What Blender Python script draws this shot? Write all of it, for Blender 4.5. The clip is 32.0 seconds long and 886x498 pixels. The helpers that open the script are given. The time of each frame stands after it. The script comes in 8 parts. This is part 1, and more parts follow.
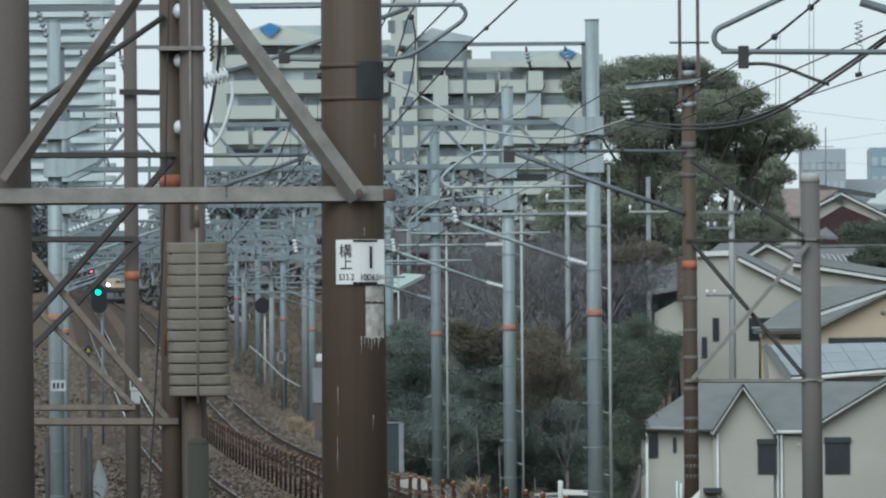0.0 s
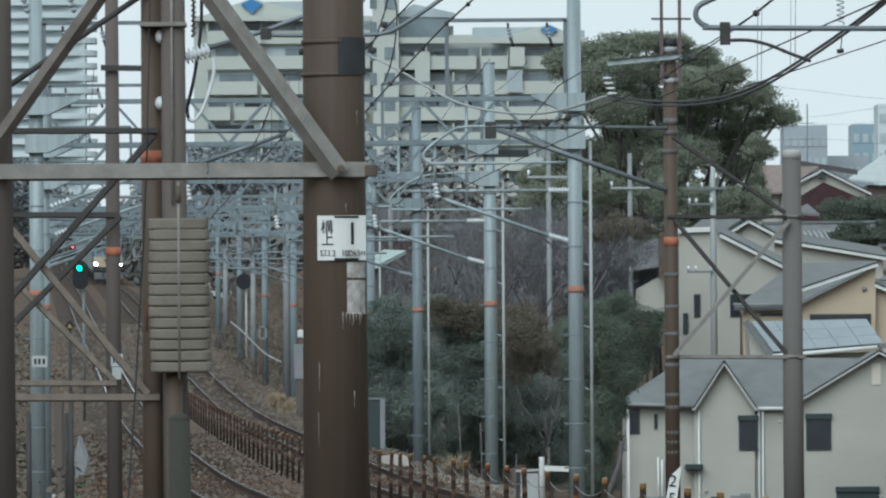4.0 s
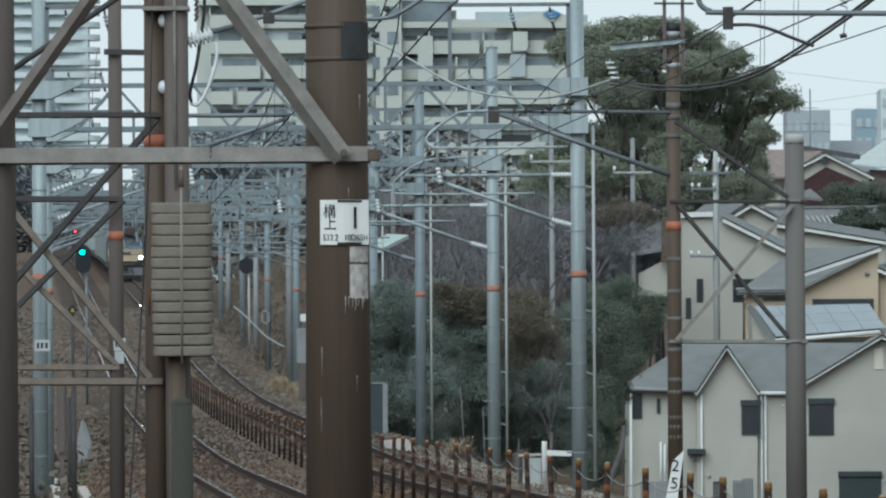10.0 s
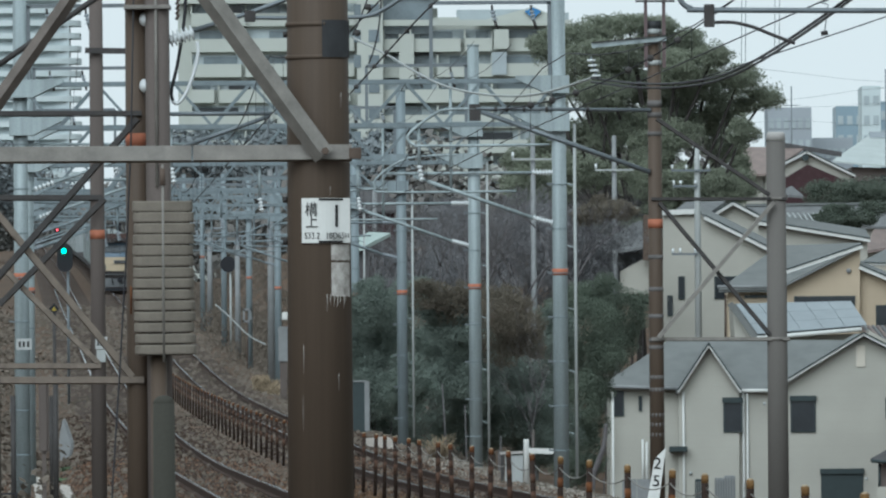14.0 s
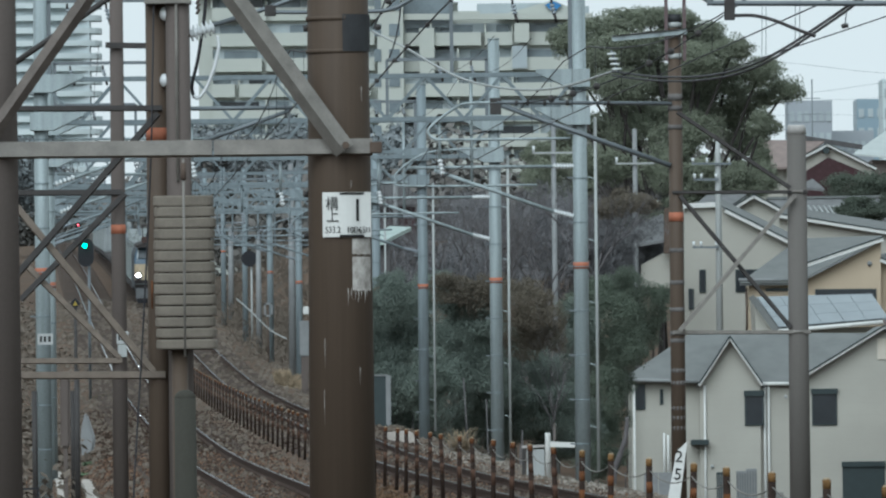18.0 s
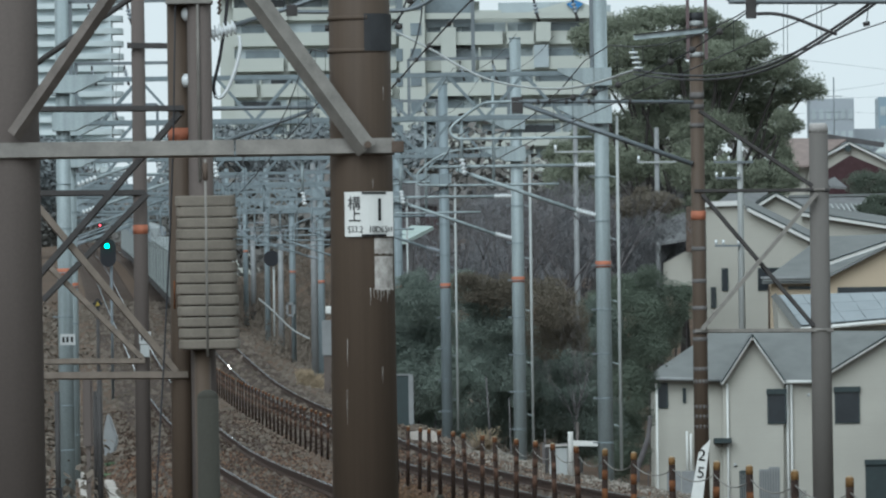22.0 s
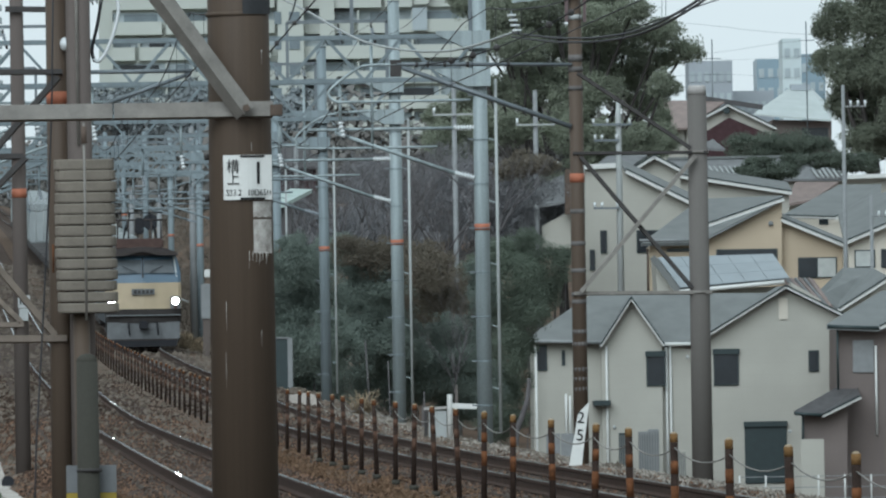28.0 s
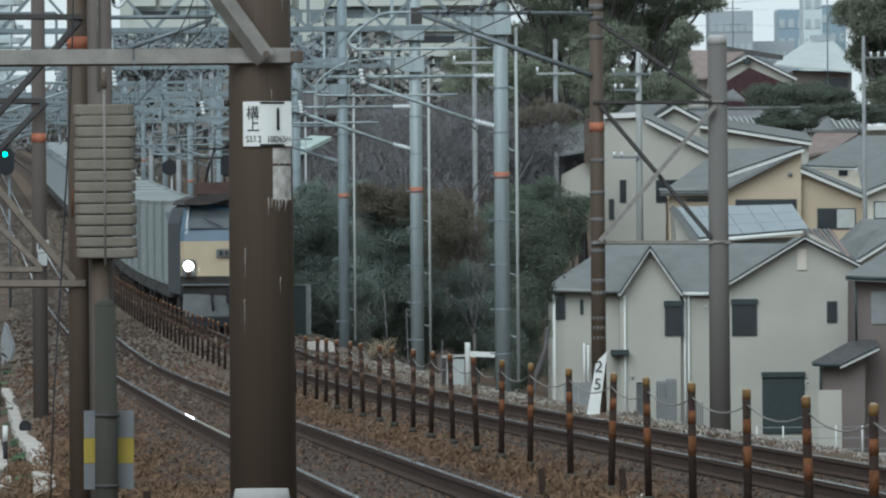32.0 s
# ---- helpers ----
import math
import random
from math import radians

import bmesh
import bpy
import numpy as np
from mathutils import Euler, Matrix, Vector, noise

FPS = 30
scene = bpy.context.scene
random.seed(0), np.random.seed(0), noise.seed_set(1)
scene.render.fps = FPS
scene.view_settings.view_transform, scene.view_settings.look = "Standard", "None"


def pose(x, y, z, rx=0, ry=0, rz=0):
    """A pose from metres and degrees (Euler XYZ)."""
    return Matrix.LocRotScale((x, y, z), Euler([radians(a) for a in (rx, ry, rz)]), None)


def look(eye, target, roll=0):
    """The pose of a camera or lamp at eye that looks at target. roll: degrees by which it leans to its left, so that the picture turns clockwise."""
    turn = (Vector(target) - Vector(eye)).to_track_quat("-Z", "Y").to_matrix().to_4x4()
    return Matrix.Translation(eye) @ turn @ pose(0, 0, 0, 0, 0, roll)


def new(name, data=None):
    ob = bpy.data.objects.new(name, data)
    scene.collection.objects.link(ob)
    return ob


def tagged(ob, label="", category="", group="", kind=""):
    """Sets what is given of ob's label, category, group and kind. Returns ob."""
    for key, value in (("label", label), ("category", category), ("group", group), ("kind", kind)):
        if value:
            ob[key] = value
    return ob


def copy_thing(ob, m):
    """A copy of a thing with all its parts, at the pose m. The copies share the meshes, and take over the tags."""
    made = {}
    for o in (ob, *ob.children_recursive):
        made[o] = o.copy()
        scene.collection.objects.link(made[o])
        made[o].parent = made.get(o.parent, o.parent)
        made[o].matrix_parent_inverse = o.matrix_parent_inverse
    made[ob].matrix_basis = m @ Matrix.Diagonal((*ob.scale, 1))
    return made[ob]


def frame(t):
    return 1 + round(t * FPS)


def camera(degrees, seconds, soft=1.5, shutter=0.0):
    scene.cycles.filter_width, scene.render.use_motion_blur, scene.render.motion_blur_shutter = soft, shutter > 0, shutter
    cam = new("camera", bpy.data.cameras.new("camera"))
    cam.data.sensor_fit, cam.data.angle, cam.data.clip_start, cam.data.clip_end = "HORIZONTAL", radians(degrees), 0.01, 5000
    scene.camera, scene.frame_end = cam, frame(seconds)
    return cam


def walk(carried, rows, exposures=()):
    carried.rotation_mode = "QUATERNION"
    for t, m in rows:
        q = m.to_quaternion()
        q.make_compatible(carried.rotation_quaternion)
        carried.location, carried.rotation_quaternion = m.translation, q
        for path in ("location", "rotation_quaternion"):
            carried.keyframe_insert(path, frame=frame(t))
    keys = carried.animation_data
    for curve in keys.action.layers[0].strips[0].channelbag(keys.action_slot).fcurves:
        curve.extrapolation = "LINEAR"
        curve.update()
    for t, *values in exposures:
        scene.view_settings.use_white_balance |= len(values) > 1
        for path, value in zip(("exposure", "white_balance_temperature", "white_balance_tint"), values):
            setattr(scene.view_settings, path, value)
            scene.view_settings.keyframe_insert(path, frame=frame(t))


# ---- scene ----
# The camera stands still on a tripod with a long lens and only pans, tilts and leans.
EYE = 1.475
F = 18000.0
cam = camera(4.988, 32.0, soft=2.2)
# seconds, turn to the left, look up, lean to the left (degrees)
ROWS = [
    (0, 0.0727, 1.0255, -0.472), (0.5, -0.0195, 1.0293, -0.451), (1, 0.0662, 0.9158, -0.484), (1.5, 0.1004, 0.8375, -0.436),
    (2, 0.0060, 0.8643, -0.304), (2.5, 0.0919, 0.8943, -0.257), (3, -0.0630, 0.8867, -0.386), (3.5, -0.0247, 0.9121, -0.427),
    (5.5, -0.0628, 0.7706, -0.393), (6, -0.0000, 0.7894, -0.400), (6.5, 0.0434, 0.8098, -0.389), (7, -0.0114, 0.8065, -0.270),
    (7.5, -0.0067, 0.8254, -0.277), (8, -0.0187, 0.8191, -0.220), (8.5, -0.0275, 0.9517, -0.271), (9, -0.0214, 1.0147, -0.253),
    (9.5, 0.0007, 0.9118, -0.324), (10, -0.0147, 0.8024, -0.372), (10.5, -0.0850, 0.7786, -0.357), (11, -0.1269, 0.7587, -0.391),
    (11.5, -0.1412, 0.7636, -0.397), (12, -0.0943, 0.7392, -0.464), (12.5, -0.1158, 0.8347, -0.464), (13, -0.1548, 0.9185, -0.479),
    (13.5, -0.1102, 0.8574, -0.446), (14, -0.1184, 0.7903, -0.476), (14.5, -0.0931, 0.7843, -0.399), (15, -0.0739, 0.7662, -0.473),
    (15.5, -0.0654, 0.7232, -0.468), (17.5, -0.0473, 0.6575, -0.575), (18, -0.0000, 0.7569, -0.621), (18.5, 0.0622, 0.8056, -0.610),
    (19, 0.0944, 0.7969, -0.573), (19.5, 0.0254, 0.8164, -0.595), (20, -0.0312, 0.8715, -0.669), (20.5, -0.0355, 0.8378, -0.641),
    (21, 0.0275, 0.7560, -0.716), (21.5, 0.0561, 0.7405, -0.675), (22, 0.1251, 0.7541, -0.795), (22.5, 0.1187, 0.6266, -0.821),
    (23, 0.0223, 0.4279, -0.787), (23.5, -0.1510, 0.3023, -0.617), (24, -0.1658, 0.3121, -0.552), (24.5, -0.1213, 0.4041, -0.538),
    (25, -0.1092, 0.4244, -0.665), (25.5, -0.2157, 0.4428, -0.569), (27.5, -0.5810, 0.5779, -0.802), (28, -0.5543, 0.5352, -0.932),
    (28.5, -0.4629, 0.5152, -0.969), (29, -0.3877, 0.5830, -0.873), (29.5, -0.4223, 0.5881, -0.777), (30, -0.4837, 0.4340, -0.697),
    (30.5, -0.4860, 0.3695, -0.749), (31, -0.4289, 0.4358, -0.582), (31.5, -0.3882, 0.3586, -0.589), (32, -0.4437, 0.2433, -0.483),
]


def aim(turn, up, lean):
    a, b = radians(turn), radians(up)
    return look((0, 0, EYE), (-math.sin(a) * math.cos(b) * 100, math.cos(a) * math.cos(b) * 100, EYE + math.sin(b) * 100), lean)


walk(cam, [(t, aim(a, b, c)) for t, a, b, c in ROWS], [(0, 0.25, 5630, 4.5), (32, 0.25, 5630, 4.5)])

# ---- light: an overcast winter day ----
world = bpy.data.worlds.new("overcast sky")
scene.world = world
world.use_nodes = True
wn, wl = world.node_tree.nodes, world.node_tree.links
sky = wn.new("ShaderNodeTexSky")
sky.sky_type, sky.sun_disc = "NISHITA", False
sky.sun_elevation, sky.sun_rotation = radians(38), radians(200)
sky.air_density, sky.dust_density, sky.ozone_density = 1.0, 3.0, 1.0
cloud = wn.new("ShaderNodeMix")
cloud.data_type = "RGBA"
cloud.inputs["Factor"].default_value = 0.92
cloud.inputs["B"].default_value = (6.95, 7.15, 6.8, 1)
wl.new(sky.outputs[0], cloud.inputs["A"])
wl.new(cloud.outputs["Result"], wn["Background"].inputs["Color"])
wn["Background"].inputs["Strength"].default_value = 0.1
sun = new("sun", bpy.data.lights.new("sun", "SUN"))
sun.data.energy, sun.data.angle, sun.data.color = 2.1, radians(50), (1.0, 0.98, 0.95)
sun.matrix_world = look((0, 0, 50), (math.sin(radians(200)) * -60, math.cos(radians(200)) * -60, 50 - 60 * math.tan(radians(38))))


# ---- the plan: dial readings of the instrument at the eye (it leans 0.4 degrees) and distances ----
def S(x, y, d):
    u, v = x - 784 - (y - 441) * 0.00698, y + (x - 784) * 0.00698
    return Vector((u * d / F, d, EYE + (689 - v) * d / F))


def spline(knots, d):
    """Smooth curve through knots (distance, value)."""
    n = len(knots)
    i = max(0, min(n - 2, sum(1 for k in knots if k[0] <= d) - 1))
    (x0, y0), (x1, y1) = knots[i], knots[i + 1]
    m = (y1 - y0) / (x1 - x0)
    m0 = (y1 - knots[i - 1][1]) / (x1 - knots[i - 1][0]) if i > 0 else m
    m1 = (knots[i + 2][1] - y0) / (knots[i + 2][0] - x0) if i < n - 2 else m
    h = x1 - x0
    t = (d - x0) / h
    if t < 0:
        return y0 + m * (d - x0)
    if t > 1:
        return y1 + m * (d - x1)
    return (2 * t**3 - 3 * t**2 + 1) * y0 + (t**3 - 2 * t**2 + t) * h * m0 + (3 * t**2 - 2 * t**3) * y1 + (t**3 - t**2) * h * m1


DOWN = [(20, 6.95), (60, 5.33), (86, 4.24), (100, 3.56), (113, 2.94), (142, 1.53), (163, 0.63), (205, -0.95), (250, -2.57), (290, -4.07), (350, -6.48), (445, -10.3), (563, -15.2), (776, -23.8), (1037, -34.3), (1500, -53)]
UP = [(20, 2.75), (73, 0.53), (116, -1.27), (145, -2.42), (248, -6.4), (370, -11.2), (445, -14.2), (563, -19.1), (776, -27.7), (1037, -38.2), (1500, -57)]
GRADE = [(20, 0.0), (150, 0.0), (215, 0.08), (279, 0.51), (338, 1.04), (385, 1.66), (445, 2.8), (492, 3.87), (563, 5.42), (670, 7.65), (776, 9.92), (895, 12.34), (1037, 14.9), (1500, 23.5)]


FENCE = [(20, 4.71), (60, 3.13), (100, 1.55), (150, -0.425), (200, -2.4), (279, -5.52), (350, -8.38), (445, -12.2)]


def down_x(d):
    return spline(DOWN, d)


def up_x(d):
    return spline(UP, d)


def rail_z(d):
    return spline(GRADE, d)


def down_z(d):
    """The down rails lie a little lower where the line is level."""
    return rail_z(d) - 0.1 * (1 - smooth(170, 275, d))


def smooth(a, b, x):
    t = max(0.0, min(1.0, (x - a) / (b - a)))
    return t * t * (3 - 2 * t)


def ground_z(x, d):
    """Height of the ground: the railway bank, the lower houses beside it, the rise behind."""
    z = rail_z(d) - 0.25
    r = x - down_x(d)
    low = -5.6 + min(max(0, d - 400), 200) * 0.078
    z2 = z - 0.12 * smooth(1.8, 2.6, r)
    if r > 2.6:
        z2 += (low - z2) * smooth(2.6, 10, r)
    far = smooth(700, 1100, d) * smooth(8, 40, abs(r))
    z2 += (9.0 - z2) * far
    z2 -= (rail_z(d) - down_z(d)) * (1 - smooth(1.7, 2.3, abs(r)))
    l = up_x(d) - x
    if l > 1.7:
        z2 -= 0.45 * smooth(1.7, 3.2, l)
    return z2


# ---- materials ----
def mat(name, color, rough=0.7, metal=0.0, var=0.18, scale=6.0, grain=60.0, bump=0.15, random_piece=0.0, tint=None, streak=0.0, course=0.0, island=0.0):
    m = bpy.data.materials.new(name)
    m.use_nodes = True
    n, l = m.node_tree.nodes, m.node_tree.links
    b = n["Principled BSDF"]
    b.inputs["Roughness"].default_value, b.inputs["Metallic"].default_value = rough, metal
    b.inputs["Specular IOR Level"].default_value = 0.12 if rough >= 0.8 else 0.3 if rough >= 0.55 else 0.5
    co = n.new("ShaderNodeTexCoord")
    big, fine = n.new("ShaderNodeTexNoise"), n.new("ShaderNodeTexNoise")
    big.inputs["Scale"].default_value, fine.inputs["Scale"].default_value = scale, grain
    big.inputs["Detail"].default_value = fine.inputs["Detail"].default_value = 4
    if streak:
        mp = n.new("ShaderNodeMapping")
        mp.inputs["Scale"].default_value = (1, 1, streak)
        l.new(co.outputs["Object"], mp.inputs["Vector"])
        l.new(mp.outputs[0], big.inputs["Vector"])
    else:
        l.new(co.outputs["Object"], big.inputs["Vector"])
    l.new(co.outputs["Object"], fine.inputs["Vector"])
    ramp = n.new("ShaderNodeMix")
    ramp.data_type = "RGBA"
    dark = tint or tuple(c * (1 - 2 * var) for c in color)
    ramp.inputs["A"].default_value, ramp.inputs["B"].default_value = (*dark, 1), (*(min(1, c * (1 + var)) for c in color), 1)
    add = n.new("ShaderNodeMath")
    add.operation = "MULTIPLY_ADD"
    add.inputs[1].default_value, add.inputs[2].default_value = 1.4, -0.2
    l.new(big.outputs["Fac"], add.inputs[0])
    mid = n.new("ShaderNodeMath")
    mid.operation = "MULTIPLY_ADD"
    mid.inputs[1].default_value = 0.5
    off = n.new("ShaderNodeMath")
    off.operation = "SUBTRACT"
    off.inputs[1].default_value = 0.25
    l.new(add.outputs[0], off.inputs[0])
    l.new(fine.outputs["Fac"], mid.inputs[0])
    l.new(off.outputs[0], mid.inputs[2])
    last = mid
    if random_piece:
        info, sc = n.new("ShaderNodeObjectInfo"), n.new("ShaderNodeMath")
        sc.operation = "MULTIPLY_ADD"
        sc.inputs[1].default_value = random_piece
        l.new(info.outputs["Random"], sc.inputs[0])
        l.new(mid.outputs[0], sc.inputs[2])
        last = sc
    if island:
        geo, si, so = n.new("ShaderNodeNewGeometry"), n.new("ShaderNodeMath"), n.new("ShaderNodeMath")
        so.operation, so.inputs[1].default_value = "SUBTRACT", 0.5
        si.operation, si.inputs[1].default_value = "MULTIPLY_ADD", island
        l.new(geo.outputs["Random Per Island"], so.inputs[0])
        l.new(so.outputs[0], si.inputs[0])
        l.new(last.outputs[0], si.inputs[2])
        last = si
    last.use_clamp = True
    l.new(last.outputs[0], ramp.inputs["Factor"])
    if course:
        sep, fr, lt, mul = n.new("ShaderNodeSeparateXYZ"), n.new("ShaderNodeMath"), n.new("ShaderNodeMath"), n.new("ShaderNodeMix")
        l.new(co.outputs["Object"], sep.inputs[0])
        fr.operation, fr.inputs[1].default_value = "PINGPONG", course / 2
        lt.operation, lt.inputs[1].default_value = "LESS_THAN", course * 0.05
        l.new(sep.outputs["Z"], fr.inputs[0])
        l.new(fr.outputs[0], lt.inputs[0])
        sc2 = n.new("ShaderNodeMath")
        sc2.operation, sc2.inputs[1].default_value = "MULTIPLY", 0.025
        l.new(lt.outputs[0], sc2.inputs[0])
        mul.data_type = "RGBA"
        mul.inputs["B"].default_value = (*(c * 0.45 for c in color), 1)
        l.new(sc2.outputs[0], mul.inputs["Factor"])
        l.new(ramp.outputs["Result"], mul.inputs["A"])
        l.new(mul.outputs["Result"], b.inputs["Base Color"])
    else:
        l.new(ramp.outputs["Result"], b.inputs["Base Color"])
    if bump:
        bp = n.new("ShaderNodeBump")
        bp.inputs["Strength"].default_value, bp.inputs["Distance"].default_value = bump, 0.01
        l.new(fine.outputs["Fac"], bp.inputs["Height"])
        l.new(bp.outputs[0], b.inputs["Normal"])
    return m


def leafy(m, share=0.5):
    """Lets a part of the light through, as thin leaves do."""
    n, l = m.node_tree.nodes, m.node_tree.links
    b = n["Principled BSDF"]
    tr, mix = n.new("ShaderNodeBsdfTranslucent"), n.new("ShaderNodeMixShader")
    l.new(b.inputs["Base Color"].links[0].from_socket, tr.inputs["Color"])
    mix.inputs[0].default_value = share
    l.new(b.outputs[0], mix.inputs[1])
    l.new(tr.outputs[0], mix.inputs[2])
    l.new(mix.outputs[0], n["Material Output"].inputs["Surface"])
    return m


def glow(name, color, strength):
    m = bpy.data.materials.new(name)
    m.use_nodes = True
    b = m.node_tree.nodes["Principled BSDF"]
    b.inputs["Base Color"].default_value = (*color, 1)
    b.inputs["Emission Color"].default_value, b.inputs["Emission Strength"].default_value = (*color, 1), strength
    return m


M = dict(
    brown_pole=mat("brown painted steel", (0.074, 0.054, 0.038), 0.65, 0.0, 0.09, 38, 90, 0.06, streak=0.025),
    grey_steel=mat("weathered grey angle steel", (0.195, 0.185, 0.165), 0.65, 0.1, 0.2, 9, 70, 0.12),
    grey_pole=mat("weathered concrete pole", (0.125, 0.118, 0.108), 0.85, 0, 0.18, 3, 50, streak=0.08),
    dark_steel=mat("dark weathered steel", (0.05, 0.047, 0.045), 0.65, 0.2, 0.2, 6, 60),
    rust_steel=mat("rusty brown steel", (0.11, 0.085, 0.068), 0.8, 0.1, 0.25, 6, 60),
    galv=mat("galvanised pale blue steel", (0.295, 0.345, 0.35), 0.55, 0.15, 0.26, 5, 30, 0.05, streak=0.06),
    orange=mat("orange band paint", (0.34, 0.125, 0.07), 0.7, 0, 0.15, 8, 50),
    black_orange=mat("dark rust paint", (0.034, 0.023, 0.018), 0.8, 0, 0.25, 20, 80),
    post_orange=mat("worn orange paint", (0.125, 0.054, 0.024), 0.85, 0, 0.35, 15, 80),
    weight=mat("cast concrete weight", (0.16, 0.143, 0.118), 0.85, 0, 0.15, 6, 60, 0.25, 0.15),
    white=mat("white enamel", (0.58, 0.59, 0.56), 0.4, 0, 0.05, 6, 40, 0.02),
    ink=mat("black ink", (0.012, 0.012, 0.012), 0.6, 0, 0.1, 6, 40, 0),
    porcelain=mat("white porcelain", (0.55, 0.58, 0.58), 0.2, 0, 0.06, 10, 50, 0),
    wire=mat("dark wire", (0.03, 0.03, 0.033), 0.6, 0.3, 0.1, 6, 40, 0),
    rail=mat("rusty rail", (0.056, 0.036, 0.027), 0.9, 0.0, 0.25, 8, 70),
    railhead=mat("worn rail head", (0.30, 0.305, 0.31), 0.035, 0.55, 0.08, 8, 70, 0),
    sleeper=mat("weathered sleeper", (0.08, 0.068, 0.058), 0.9, 0, 0.25, 5, 40, 0.3, 0.2),
    ballast=mat("dirty ballast", (0.056, 0.040, 0.030), 0.95, 0, 0.35, 0.6, 9.0, 0.8, island=0.5),
    soil=mat("dry verge", (0.094, 0.061, 0.041), 0.95, 0, 0.35, 0.35, 5.0, 0.8, 0.0, (0.04, 0.034, 0.025)),
    stucco=mat("white render wall", (0.352, 0.347, 0.305), 0.9, 0, 0.07, 0.5, 20, 0.15, course=0.46),
    beige=mat("beige render wall", (0.40, 0.335, 0.245), 0.9, 0, 0.07, 0.5, 20, 0.15, course=0.46),
    brownwall=mat("grey brown siding", (0.15, 0.128, 0.118), 0.9, 0, 0.1, 0.6, 20, 0.15, course=0.4),
    slate=mat("grey slate roof", (0.143, 0.152, 0.147), 0.75, 0, 0.12, 1.2, 18, 0.2, course=0.22),
    trim=mat("white painted trim", (0.53, 0.54, 0.515), 0.6, 0, 0.06, 3, 30, 0.03),
    glass=mat("dark window glass", (0.02, 0.024, 0.028), 0.12, 0, 0.2, 2, 20, 0),
    shutter=mat("dark shutter metal", (0.021, 0.034, 0.035), 0.5, 0.2, 0.1, 4, 40, 0.03),
    apt=mat("cream concrete facade", (0.40, 0.423, 0.382), 0.9, 0, 0.05, 0.2, 8, 0.05),
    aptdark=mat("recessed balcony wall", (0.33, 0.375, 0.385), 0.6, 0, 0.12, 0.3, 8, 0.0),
    blue=mat("blue enamel", (0.03, 0.16, 0.36), 0.5, 0, 0.06, 3, 30, 0),
    # Far tower cladding, with the haze painted into its colour.
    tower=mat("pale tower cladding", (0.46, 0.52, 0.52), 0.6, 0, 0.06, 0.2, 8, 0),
    # Leaf and bush are lighter than real foliage: haze is put into these colours.
    leaf=mat("evergreen leaves", (0.215, 0.238, 0.18), 0.8, 0, 0.3, 0.45, 3, 0.0, 0.3),
    bush=mat("dark evergreen bush", (0.205, 0.245, 0.212), 0.85, 0, 0.25, 0.5, 3, 0.0, 0.2),
    rustleaf=mat("reddish winter leaves", (0.168, 0.15, 0.118), 0.85, 0, 0.2, 0.5, 3, 0.0, 0.2),
    bark=mat("grey brown bark", (0.105, 0.094, 0.086), 0.95, 0, 0.25, 4, 40, 0.4),
    straw=mat("dry straw grass", (0.31, 0.25, 0.17), 0.9, 0, 0.3, 4, 30, 0),
    concrete=mat("light concrete", (0.36, 0.35, 0.33), 0.9, 0, 0.15, 2, 30, 0.2),
    loco_cream=mat("cream locomotive paint", (0.30, 0.245, 0.155), 0.45, 0, 0.08, 2, 30, 0.02),
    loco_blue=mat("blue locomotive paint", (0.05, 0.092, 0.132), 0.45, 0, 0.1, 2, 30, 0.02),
    loco_dark=mat("dark underframe", (0.045, 0.042, 0.04), 0.8, 0, 0.2, 4, 40, 0.1),
    loco_grey=mat("grey skirt paint", (0.12, 0.127, 0.13), 0.7, 0, 0.15, 4, 40, 0.05),
    container=mat("pale container paint", (0.215, 0.24, 0.232), 0.6, 0, 0.1, 1.5, 20, 0.03),
    container2=mat("grey green container paint", (0.135, 0.158, 0.155), 0.6, 0, 0.1, 1.5, 20, 0.03),
    yellow=mat("yellow sign paint", (0.27, 0.205, 0.03), 0.6, 0, 0.1, 5, 40, 0.03),
    tile=mat("grey roof tile", (0.135, 0.14, 0.14), 0.6, 0, 0.2, 2, 20, 0.1, 0.2),
    redtile=mat("faded red roof tile", (0.205, 0.165, 0.148), 0.7, 0, 0.15, 2, 20, 0.1),
    solar=mat("solar glass", (0.20, 0.23, 0.242), 0.25, 0, 0.08, 1, 20, 0),
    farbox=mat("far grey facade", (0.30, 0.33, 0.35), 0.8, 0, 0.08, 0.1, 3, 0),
    lamp=glow("headlamp", (1.0, 0.94, 0.80), 45),
    green=glow("green signal", (0.04, 0.9, 0.5), 4),
    red=glow("red signal", (1.0, 0.08, 0.1), 4),
)
